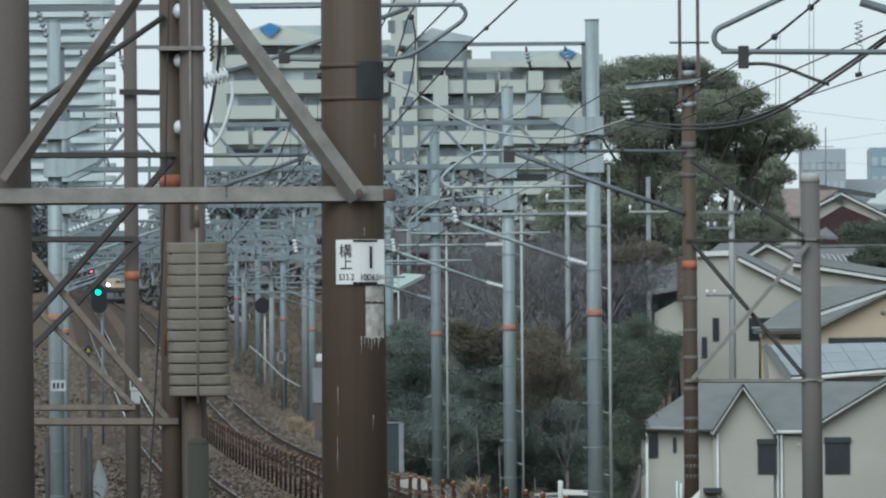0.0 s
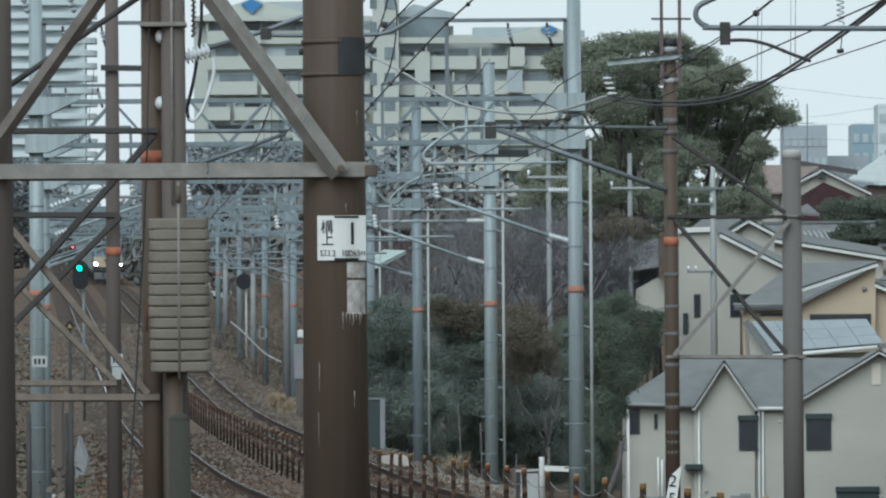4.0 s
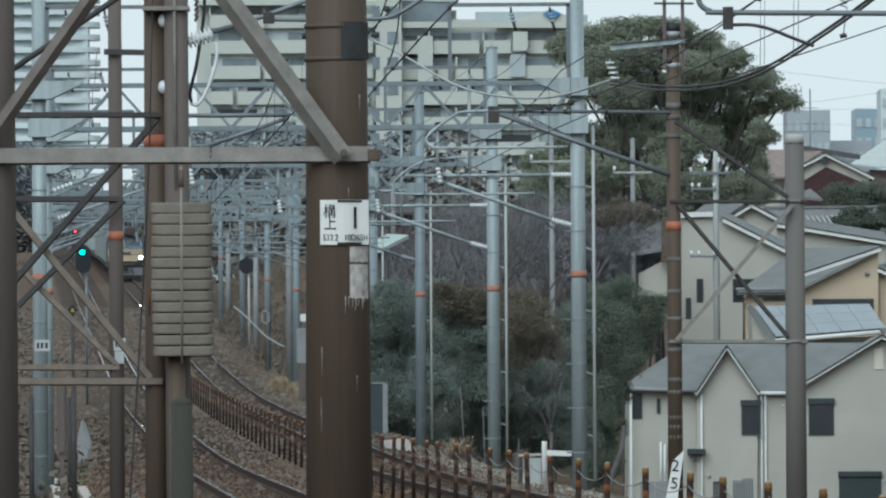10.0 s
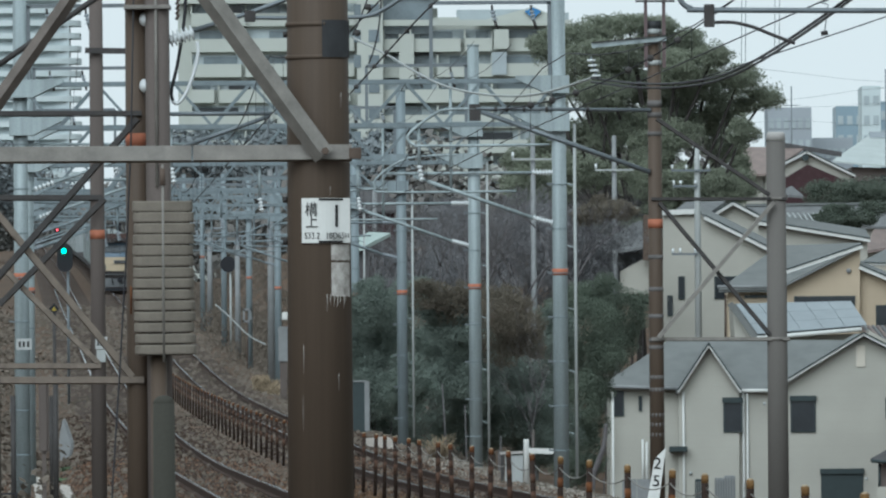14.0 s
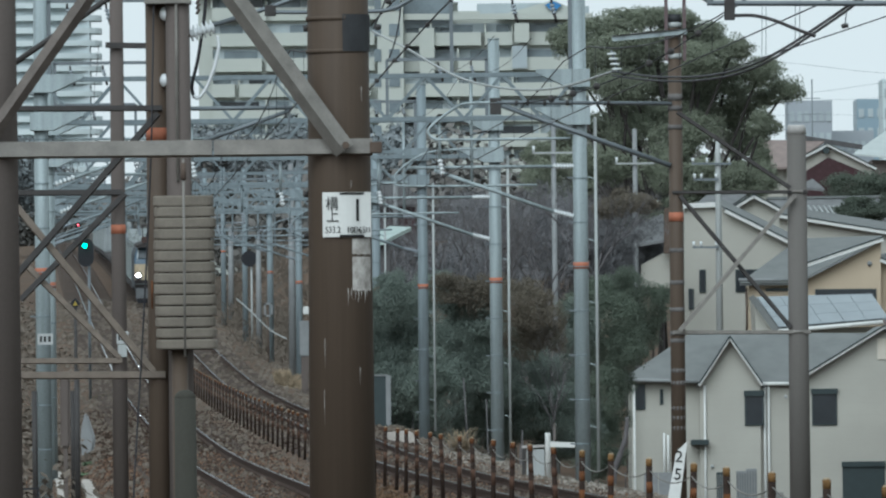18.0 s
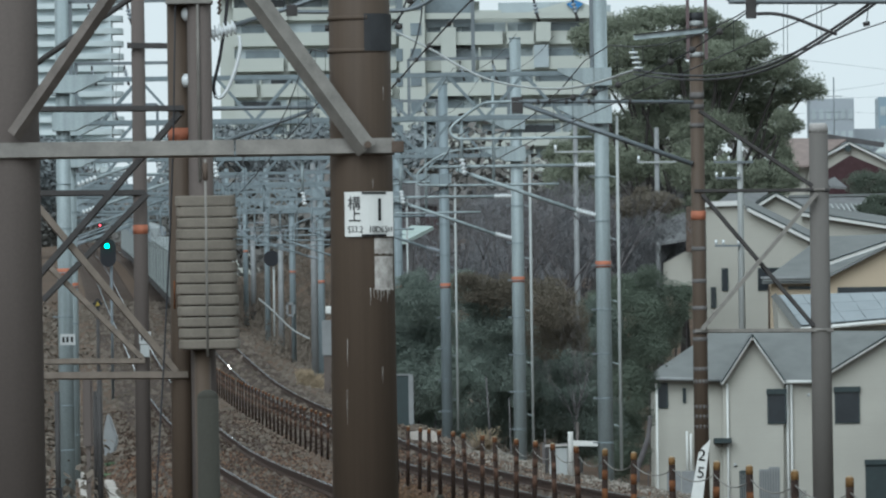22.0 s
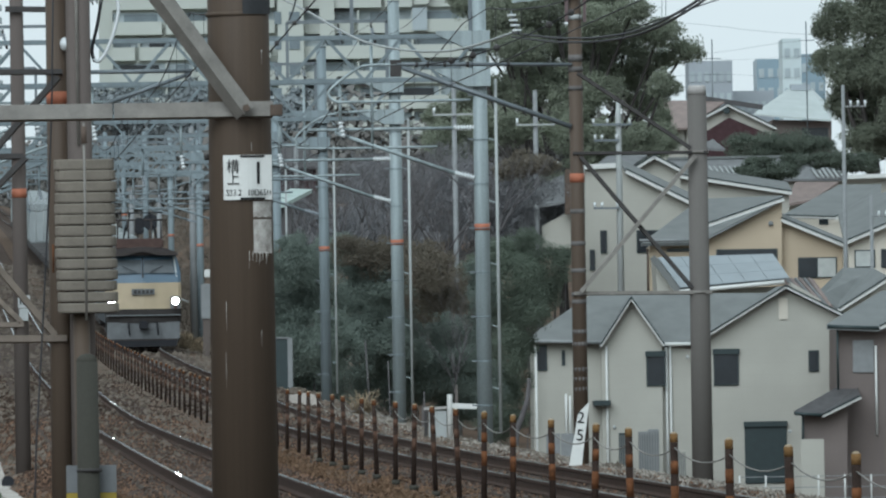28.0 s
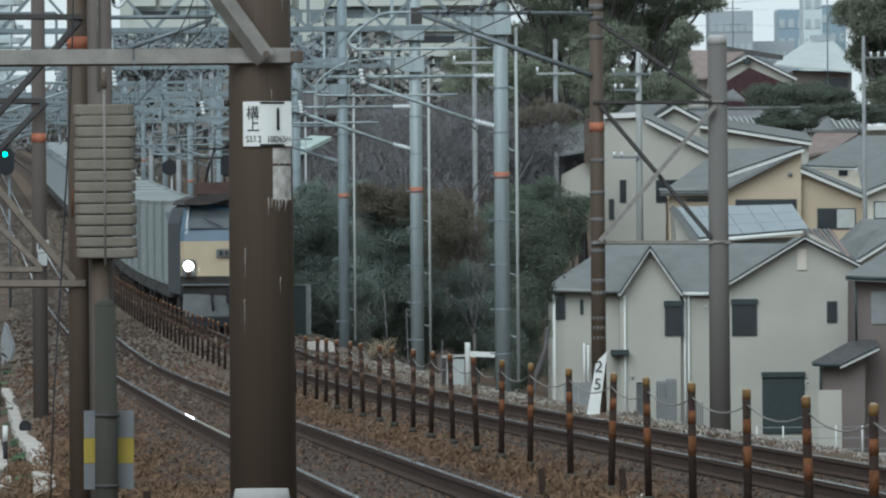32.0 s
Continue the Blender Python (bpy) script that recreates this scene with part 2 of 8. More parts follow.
M.update(
    pale_lid=mat("pale worn concrete", (0.36, 0.335, 0.30), 0.95, 0, 0.25, 3, 30, 0.3, 0.25),
    plank=mat("weathered grey planks", (0.14, 0.137, 0.122), 0.9, 0, 0.25, 4, 40, 0.2, 0.3),
    aptglass=mat("pale grey window glass", (0.16, 0.195, 0.21), 0.2, 0, 0.25, 0.3, 8, 0),
    char=mat("charcoal paint", (0.032, 0.034, 0.036), 0.7, 0, 0.2, 10, 60, 0.08),
    olive=mat("olive evergreen leaves", (0.15, 0.18, 0.14), 0.85, 0, 0.25, 0.5, 3, 0, 0.2),
    litter=mat("brown leaf litter", (0.128, 0.080, 0.053), 0.95, 0, 0.4, 0.7, 14, 0.2, 0.0, (0.03, 0.02, 0.015), island=0.9),
    oldwhite=mat("flaking white paint", (0.45, 0.44, 0.41), 0.9, 0, 0.3, 14, 60, 0.2, 0.0, (0.12, 0.10, 0.085)),
    # Darker copy of galv; the dimness of the far portals is put into its colour.
    galv_dim=mat("older dull galvanised steel", (0.195, 0.235, 0.248), 0.6, 0.15, 0.14, 10, 30, 0.05, streak=0.06),
    # Lattice copy of galv with the beams' shade put into the colour.
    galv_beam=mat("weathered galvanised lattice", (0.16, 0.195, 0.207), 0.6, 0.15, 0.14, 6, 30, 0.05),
    galv_dark=mat("dull galvanised tube", (0.135, 0.155, 0.165), 0.5, 0.4, 0.12, 4, 40, 0.03, streak=0.3),
    conduit=mat("pale grey conduit", (0.34, 0.36, 0.35), 0.6, 0.1, 0.12, 4, 40, 0.03, streak=0.1),
    porcelain_dark=mat("grey glazed porcelain", (0.22, 0.25, 0.27), 0.3, 0, 0.1, 8, 40, 0),
    brown_steel=mat("brown grey angle steel", (0.13, 0.112, 0.098), 0.65, 0.1, 0.2, 9, 70, 0.12),
    garden=mat("dark garden evergreen", (0.125, 0.148, 0.118), 0.85, 0, 0.25, 0.5, 3, 0, 0.2),
    pole_stone=mat("weathered stone grey concrete", (0.132, 0.124, 0.114), 0.9, 0, 0.12, 3, 50, 0.1, streak=0.08),
    brown_grey=mat("grey brown concrete", (0.115, 0.098, 0.088), 0.85, 0, 0.15, 3, 50, 0.1, streak=0.08),
    post_grey=mat("grey green concrete", (0.052, 0.051, 0.042), 0.9, 0, 0.18, 4, 50, 0.15, streak=0.1),
    board_grey=mat("grey board", (0.14, 0.147, 0.15), 0.7, 0, 0.1, 5, 40, 0.03),
    rod_red=mat("dull red brown rod", (0.115, 0.085, 0.085), 0.6, 0.2, 0.15, 5, 40, 0.05),
    brace_tan=mat("dusty tan angle steel", (0.165, 0.138, 0.112), 0.75, 0.05, 0.2, 9, 70, 0.12),
    # Far pole plates: a greyer white than the near plate.
    white_grey=mat("dulled white enamel", (0.36, 0.375, 0.365), 0.6, 0, 0.12, 6, 40, 0.02),
    dead_weed=mat("dead brown weeds", (0.13, 0.083, 0.052), 0.95, 0, 0.35, 1.2, 20, 0, 0.0, (0.07, 0.048, 0.03), island=0.7),
    # Darker copy of bark, the crown's shade put into its colour.
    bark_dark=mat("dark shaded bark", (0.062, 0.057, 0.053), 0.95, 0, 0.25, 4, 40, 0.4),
    moss=mat("moss and low green weeds", (0.10, 0.145, 0.085), 0.9, 0, 0.3, 2, 20, 0.1),
    rope=mat("grey rope", (0.22, 0.21, 0.19), 0.9, 0, 0.15, 10, 60, 0.1),
)
M.update(
    gravel=mat("pale shoulder gravel", (0.21, 0.195, 0.168), 0.95, 0, 0.4, 2.0, 14, 0.2, 0.0, (0.06, 0.05, 0.042), island=0.9),
    post_rust=mat("rusted orange paint", (0.078, 0.046, 0.032), 0.85, 0, 0.35, 15, 80),
    tip_orange=mat("worn yellow orange paint", (0.165, 0.095, 0.038), 0.8, 0, 0.3, 12, 80, 0.1),
    # Blue of the sides, darkened so that their shade is in the colour.
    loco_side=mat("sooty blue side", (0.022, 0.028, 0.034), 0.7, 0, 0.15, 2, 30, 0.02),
    twig_pale=mat("fine grey twigs", (0.178, 0.18, 0.186), 0.95, 0, 0.25, 0.5, 4, 0),
    wrap=mat("weathered wire wrap", (0.12, 0.115, 0.11), 0.8, 0.0, 0.2, 8, 60, 0.1),
    curtain=mat("pale curtain", (0.40, 0.42, 0.40), 0.8, 0, 0.12, 3, 20, 0),
    fence_grey=mat("grey painted metal", (0.20, 0.21, 0.21), 0.6, 0.1, 0.1, 4, 40, 0.03),
    beige_pale=mat("pale cream render", (0.50, 0.47, 0.40), 0.9, 0, 0.06, 0.5, 20, 0.1, course=0.46),
    dark_tile=mat("dark grey roof tile", (0.07, 0.068, 0.068), 0.7, 0, 0.2, 3, 30, 0.1),
    maroon=mat("dark maroon timber", (0.055, 0.032, 0.034), 0.85, 0, 0.2, 3, 30, 0.1),
    silver_roof=mat("pale silver sheet roof", (0.41, 0.45, 0.435), 0.5, 0.2, 0.08, 1, 20, 0.05),
    greenroof=mat("pale green sheet roof", (0.33, 0.40, 0.37), 0.6, 0, 0.12, 1, 20, 0.05),
    # Tower glass nearly as pale as the cladding: haze put into the colour.
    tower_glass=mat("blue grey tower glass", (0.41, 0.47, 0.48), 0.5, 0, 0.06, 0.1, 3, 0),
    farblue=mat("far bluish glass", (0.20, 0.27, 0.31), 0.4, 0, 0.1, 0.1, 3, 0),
    twig=mat("bare twigs", (0.118, 0.112, 0.112), 0.95, 0, 0.2, 3, 30, 0),
    drybrush=mat("dry brown brush", (0.128, 0.11, 0.092), 0.95, 0, 0.4, 0.6, 6, 0, 0.0, (0.05, 0.042, 0.03)),
    # Both far woods: paling by distance haze is mixed into the colour.
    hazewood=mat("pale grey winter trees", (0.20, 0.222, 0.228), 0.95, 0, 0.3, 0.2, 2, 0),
    farwood=mat("winter wood", (0.15, 0.14, 0.13), 0.95, 0, 0.3, 0.15, 2, 0, 0.0, (0.07, 0.075, 0.068)),
    signal_black=mat("matt black", (0.012, 0.013, 0.016), 0.7, 0, 0.1, 5, 40, 0),
    loco_roof=mat("sooty roof", (0.05, 0.044, 0.042), 0.8, 0, 0.2, 3, 30, 0.1),
    loco_rust=mat("rusty brown equipment", (0.075, 0.05, 0.043), 0.8, 0, 0.2, 4, 40, 0.1),
    windscreen=mat("windscreen glass", (0.075, 0.085, 0.09), 0.15, 0, 0.15, 2, 20, 0),
    container_white=mat("white container paint", (0.245, 0.27, 0.27), 0.6, 0, 0.08, 1.5, 20, 0.03),
)
for key in ("leaf", "bush", "rustleaf", "olive", "garden"):
    leafy(M[key])
M["railhead"].node_tree.nodes["Principled BSDF"].inputs["Specular IOR Level"].default_value = 0.0
ORG = {}


def thing(name, at, label, category, group="", kind=""):
    ob = new(name)
    ob.location = at
    ORG[ob] = Vector(at)
    return tagged(ob, label, category, group, kind)


def part(name, bm, material, parent, label=""):
    me = bpy.data.meshes.new(name)
    bm.to_mesh(me)
    bm.free()
    me.materials.append(M[material])
    ob = new(name, me)
    if parent:
        o = ORG[parent]
        me.transform(Matrix.Translation(-o))
        ob.parent = parent
        ORG[ob] = o
    else:
        ORG[ob] = Vector((0, 0, 0))
    if label:
        ob["label"] = label
    return ob


def smoothed(ob):
    for p in ob.data.polygons:
        p.use_smooth = True
    return ob


def tube(bm, pts, r, n=8, r2=None):
    """A round bar along a polyline, tapering from r to r2."""
    pts = [Vector(p) for p in pts]
    rings = []
    up = Vector((0.123, 0.987, 0.1))
    total = max(1, len(pts) - 1)
    for i, p in enumerate(pts):
        a = pts[max(0, i - 1)]
        b = pts[min(len(pts) - 1, i + 1)]
        t = (b - a).normalized()
        s = t.cross(up)
        if s.length < 0.05:
            s = t.cross(Vector((1, 0, 0)))
        s.normalize()
        w = s.cross(t)
        rr = r if r2 is None else r + (r2 - r) * i / total
        rings.append([bm.verts.new(p + rr * (math.cos(k * math.tau / n) * s + math.sin(k * math.tau / n) * w)) for k in range(n)])
    for a, b in zip(rings, rings[1:]):
        for k in range(n):
            bm.faces.new((a[k], a[(k + 1) % n], b[(k + 1) % n], b[k])).smooth = True
    bm.faces.new(rings[0][::-1])
    bm.faces.new(rings[-1])
    return bm


def bend(pts, n=5):
    """Round off a polyline (Catmull-Rom)."""
    pts = [Vector(p) for p in pts]
    out = []
    for i in range(len(pts) - 1):
        a, b, c, d = pts[max(0, i - 1)], pts[i], pts[i + 1], pts[min(len(pts) - 1, i + 2)]
        for k in range(n):
            t = k / n
            out.append(0.5 * (2 * b + (c - a) * t + (2 * a - 5 * b + 4 * c - d) * t * t + (3 * b - a - 3 * c + d) * t**3))
    return out + [pts[-1]]


def bar(bm, a, b, w, h):
    """A square bar from a to b; w across, h upward."""
    a, b = Vector(a), Vector(b)
    t = (b - a).normalized()
    s = t.cross(Vector((0, 0, 1)))
    if s.length < 0.05:
        s = Vector((1, 0, 0))
    s.normalize()
    u = s.cross(t)
    vs = []
    for p in (a, b):
        vs.append([bm.verts.new(p + s * (w / 2 * i) + u * (h / 2 * j)) for i, j in ((-1, -1), (1, -1), (1, 1), (-1, 1))])
    p, q = vs
    for k in range(4):
        bm.faces.new((p[k], p[(k + 1) % 4], q[(k + 1) % 4], q[k]))
    bm.faces.new(p[::-1])
    bm.faces.new(q)
    return bm


def box(bm, lo, hi, bevel=0.0):
    x0, y0, z0 = lo
    x1, y1, z1 = hi
    v = [bm.verts.new(c) for c in ((x0, y0, z0), (x1, y0, z0), (x1, y1, z0), (x0, y1, z0), (x0, y0, z1), (x1, y0, z1), (x1, y1, z1), (x0, y1, z1))]
    fs = [bm.faces.new([v[i] for i in f]) for f in ((3, 2, 1, 0), (4, 5, 6, 7), (0, 1, 5, 4), (1, 2, 6, 5), (2, 3, 7, 6), (3, 0, 4, 7))]
    if bevel:
        bmesh.ops.bevel(bm, geom=list({e for f in fs for e in f.edges}), offset=bevel, segments=2, affect="EDGES")
    return bm


def B():
    return bmesh.new()


def prism(bm, outline, y0, y1):
    """Extrude an outline of (x, z) points from y0 to y1."""
    a = [bm.verts.new((x, y0, z)) for x, z in outline]
    b = [bm.verts.new((x, y1, z)) for x, z in outline]
    n = len(outline)
    for k in range(n):
        bm.faces.new((a[k], a[(k + 1) % n], b[(k + 1) % n], b[k]))
    bm.faces.new(a[::-1])
    bm.faces.new(b)
    bmesh.ops.recalc_face_normals(bm, faces=bm.faces)
    return bm


def angle(bm, a, b, w, t=0.012, flip=1):
    """Angle steel from a to b: one leg faces the eye, the other runs back."""
    a, b = Vector(a), Vector(b)
    d = (b - a).normalized()
    u = Vector((-d.z, 0, d.x)) if abs(d.x) + abs(d.z) > 0.01 else Vector((0, 0, 1))
    u *= flip
    y = Vector((0, 1, 0))
    prof = [(-w / 2, 0), (w / 2, 0), (w / 2, t), (-w / 2 + t, t), (-w * 0.72 + t, w), (-w * 0.72, w)]
    r = [[bm.verts.new(p + u * i + y * j) for i, j in prof] for p in (a, b)]
    n = len(prof)
    for k in range(n):
        bm.faces.new((r[0][k], r[0][(k + 1) % n], r[1][(k + 1) % n], r[1][k]))
    bm.faces.new(r[0][::-1])
    bm.faces.new(r[1])
    bmesh.ops.recalc_face_normals(bm, faces=bm.faces)
    return bm


def turned_angle(bm, a, b, w, t=0.012, turn=28, flip=1):
    """Angle steel from a to b, rolled about its length so that the under leg shows."""
    a, b = Vector(a), Vector(b)
    d = (b - a).normalized()
    u = Vector((-d.z, 0, d.x)) * flip
    c, q = math.cos(radians(turn)), math.sin(radians(turn))
    prof = [(0, 0), (w, 0), (w, t), (t, t), (t, w), (0, w)]
    out = []
    for i, j in prof:
        i -= w * 0.4
        out.append((i * c - j * q, i * q + j * c))
    r = [[bm.verts.new(p + u * i + Vector((0, j, 0))) for i, j in out] for p in (a, b)]
    for k in range(6):
        bm.faces.new((r[0][k], r[0][(k + 1) % 6], r[1][(k + 1) % 6], r[1][k]))
    bm.faces.new(r[0][::-1])
    bm.faces.new(r[1])
    bmesh.ops.recalc_face_normals(bm, faces=bm.faces)
    return bm


def mesh_from(name, verts, faces, material, parent=None, smooth_faces=False):
    me = bpy.data.meshes.new(name)
    me.from_pydata(verts, [], faces)
    me.materials.append(M[material])
    if smooth_faces:
        for p in me.polygons:
            p.use_smooth = True
    ob = new(name, me)
    if parent:
        me.transform(Matrix.Translation(-ORG[parent]))
        ob.parent = parent
    ORG[ob] = ORG[parent] if parent else Vector((0, 0, 0))
    return ob


# ---- ground, tracks ----
def build_ground():
    cols = [-2500, -600, -200, -80, -40, -24, -16, -12, -10, -8.6, -7.6, -6.8, -6.0, -5.2, -4.4, -3.6, -2.8, -2.0, -1.2, -0.4, 0.4, 1.2, 2.0, 2.6, 3.2, 4, 5, 6.2, 7.6, 9.4, 12, 18, 28, 45, 80, 200, 600, 2500]
    rows = [-80, -30, 0, 20] + [20 + 2.0 * i for i in range(1, 90)] + [204 + 8 * i for i in range(60)] + [690 + 40 * i for i in range(20)] + [1600, 2200, 3200, 4700]
    vs, fs = [], []
    for d in rows:
        for c in cols:
            x = down_x(min(d, 1500)) + c
            z = ground_z(x, min(d, 1500))
            if 30 < d < 260 and -9 < c < 9:
                z += 0.05 * noise.noise((x * 1.3, d * 0.5, 0)) + 0.03 * noise.noise((x * 4, d * 1.6, 3))
            vs.append((x, d, z))
    n = len(cols)
    for i in range(len(rows) - 1):
        for j in range(n - 1):
            a = i * n + j
            fs.append((a, a + 1, a + n + 1, a + n))
    g = mesh_from("ground", vs, fs, "soil")
    tagged(g, "dry winter verge and railway bank with leaf litter", "ground", "", "structure")
    # beds of ballast under both tracks
    for fx, fz, nm in ((down_x, down_z, "ballast_bed"), (up_x, rail_z, "ballast_bed")):
        vs, fs = [], []
        ds = [20 + 2 * i for i in range(100)] + [220 + 10 * i for i in range(120)]
        prof = [(-1.75, -0.34), (-1.35, -0.19), (-0.6, -0.185), (0, -0.175), (0.6, -0.185), (1.35, -0.19), (1.75, -0.34)]
        for d in ds:
            for px, pz in prof:
                vs.append((fx(d) + px, d, fz(d) + pz + 0.02 * noise.noise((px * 5, d * 2, 0))))
        n = len(prof)
        for i in range(len(ds) - 1):
            for j in range(n - 1):
                a = i * n + j
                fs.append((a, a + 1, a + n + 1, a + n))
        tagged(mesh_from(nm, vs, fs, "ballast"), "bed of dirty brown railway ballast", "ballast", "", "structure")


def build_track(fx, fz, label):
    t = thing("railway_track", (fx(60), 60, 0), label, "track", "railway tracks", "structure")
    ds = [20 + 2.5 * i for i in range(80)] + [220 + 8 * i for i in range(150)]
    for side in (-1, 1):
        body = [(-0.065, -0.15), (0.065, -0.15), (0.065, -0.138), (0.012, -0.12), (0.012, -0.045), (0.034, -0.035), (0.034, -0.004), (-0.034, -0.004), (-0.034, -0.035), (-0.012, -0.045), (-0.012, -0.12), (-0.065, -0.138)]
        vs, fs = [], []
        n = len(body)
        for d in ds:
            for px, pz in body:
                vs.append((fx(d) + side * 0.5655 + px, d, fz(d) + pz))
        for i in range(len(ds) - 1):
            for j in range(n):
                fs.append((i * n + j, i * n + (j + 1) % n, (i + 1) * n + (j + 1) % n, (i + 1) * n + j))
        r = mesh_from("rail", vs, fs, "rail", t)
        top = [(-0.026, 0.0), (0.026, 0.0)]
        vs, fs = [], []
        for d in ds:
            for px, pz in top:
                vs.append((fx(d) + side * 0.5655 + px, d, fz(d) + pz))
        for i in range(len(ds) - 1):
            fs.append((i * 2, i * 2 + 1, i * 2 + 3, i * 2 + 2))
        mesh_from("running_surface", vs, fs, "railhead", r)
    me = None
    for k in range(260):
        d = 62 + 0.62 * k
        if me is None:
            bm = box(B(), (-1.0, -0.11, -0.23), (1.0, 0.11, -0.172), 0.012)
            s0 = part("sleeper", bm, "sleeper", None)
            me = s0.data
            ob = s0
        else:
            ob = new("sleeper", me)
        ob.parent = t
        ob.location = Vector((fx(d), d, fz(d) + 0.012)) - ORG[t]
        ob.rotation_euler = (0, 0, -math.atan(fx(d + 1) - fx(d)))


def scatter(name, n, d0, d1, power, lo, hi, size, material, label, seed, keep_off=True):
    """Small angular stones and curled leaves strewn on the ground, larger far off."""
    rng = np.random.default_rng(seed)
    vs, fs = [], []
    for d, u, q, s, e in zip(d0 + (d1 - d0) * rng.random(n) ** power, rng.uniform(lo, hi, n), rng.random(n), rng.uniform(0.45, 1.25, n), rng.uniform(-1, 1, (n, 8))):
        x = down_x(d) + u
        near = min(abs(u), abs(x - up_x(d)))
        if keep_off and near < 0.72 and q < 0.3:
            continue
        z = max(ground_z(x, d), (down_z if abs(u) < 1.4 else rail_z)(d) - (0.165 if near < 1.0 else 0.19) if near < 1.4 else -99)
        r = size * s * (0.65 + d / 280)
        i = len(vs)
        vs += [(x - r + e[0] * r * 0.4, d - r, z - 0.02), (x + r + e[1] * r * 0.4, d - r * 0.6, z - 0.02), (x + e[2] * r, d + r * 1.4, z - 0.02), (x + e[3] * r * 0.5, d + e[4] * r * 0.4, z + r * (0.75 + 0.6 * e[5])), (x + e[6] * r, d - r * 0.8, z + r * (0.5 + 0.4 * e[7]))]
        fs += [(i, i + 1, i + 4), (i + 1, i + 3, i + 4), (i, i + 4, i + 3), (i + 1, i + 2, i + 3), (i + 2, i, i + 3)]
    tagged(mesh_from(name, vs, fs, material), label, "stones", "", "stuff")


def build_stones():
    scatter("leaf_litter", 115000, 60, 230, 1.7, -10.0, 2.2, 0.020, "litter", "brown dead leaves and stones between the tracks", 5)
    scatter("ballast_stones", 42000, 60, 330, 1.9, -8.5, 2.0, 0.026, "ballast", "dirty brown ballast stones of the tracks", 6, False)
    rng = random.Random(12)
    bl = []
    for k in range(760):
        d = 62 + 120 * rng.random() ** 1.5
        x = spline(FENCE, d) + rng.uniform(-0.75, 0.8)
        if k % 2:
            d = 62 + 60 * rng.random() ** 1.3
            x = up_x(d) - rng.uniform(1.15, 3.2)
        bl.append((x, d, ground_z(x, d) + 0.03, rng.uniform(0.12, 0.35), rng.uniform(0.03, 0.1)))
    tagged(leaf_mass("dead_weeds", bl, 56000, 0.023, "dead_weed", None, 38, 0.3, 1.7, 0.4), "low dead brown weeds and grass between the tracks", "weeds", "", "stuff")
    scatter("verge_tufts", 16000, 150, 640, 1.2, -14.0, 5.0, 0.05, "drybrush", "tufts of dry grass along the railway verge", 7)
    scatter("shoulder_gravel", 14000, 62, 240, 1.4, 1.6, 3.6, 0.025, "gravel", "pale gravel shoulder beside the far track", 8)


# ---- poles, portals, wires ----
def pole(bm, x, y_top, y_base, d, w_top, w_base, n=24):
    """An upright round pole; w in metres."""
    a, b = S(x, y_base, d), S(x, y_top, d)
    b.x = a.x
    tube(bm, [a, b], w_base / 2, n, w_top / 2)
    return a, b


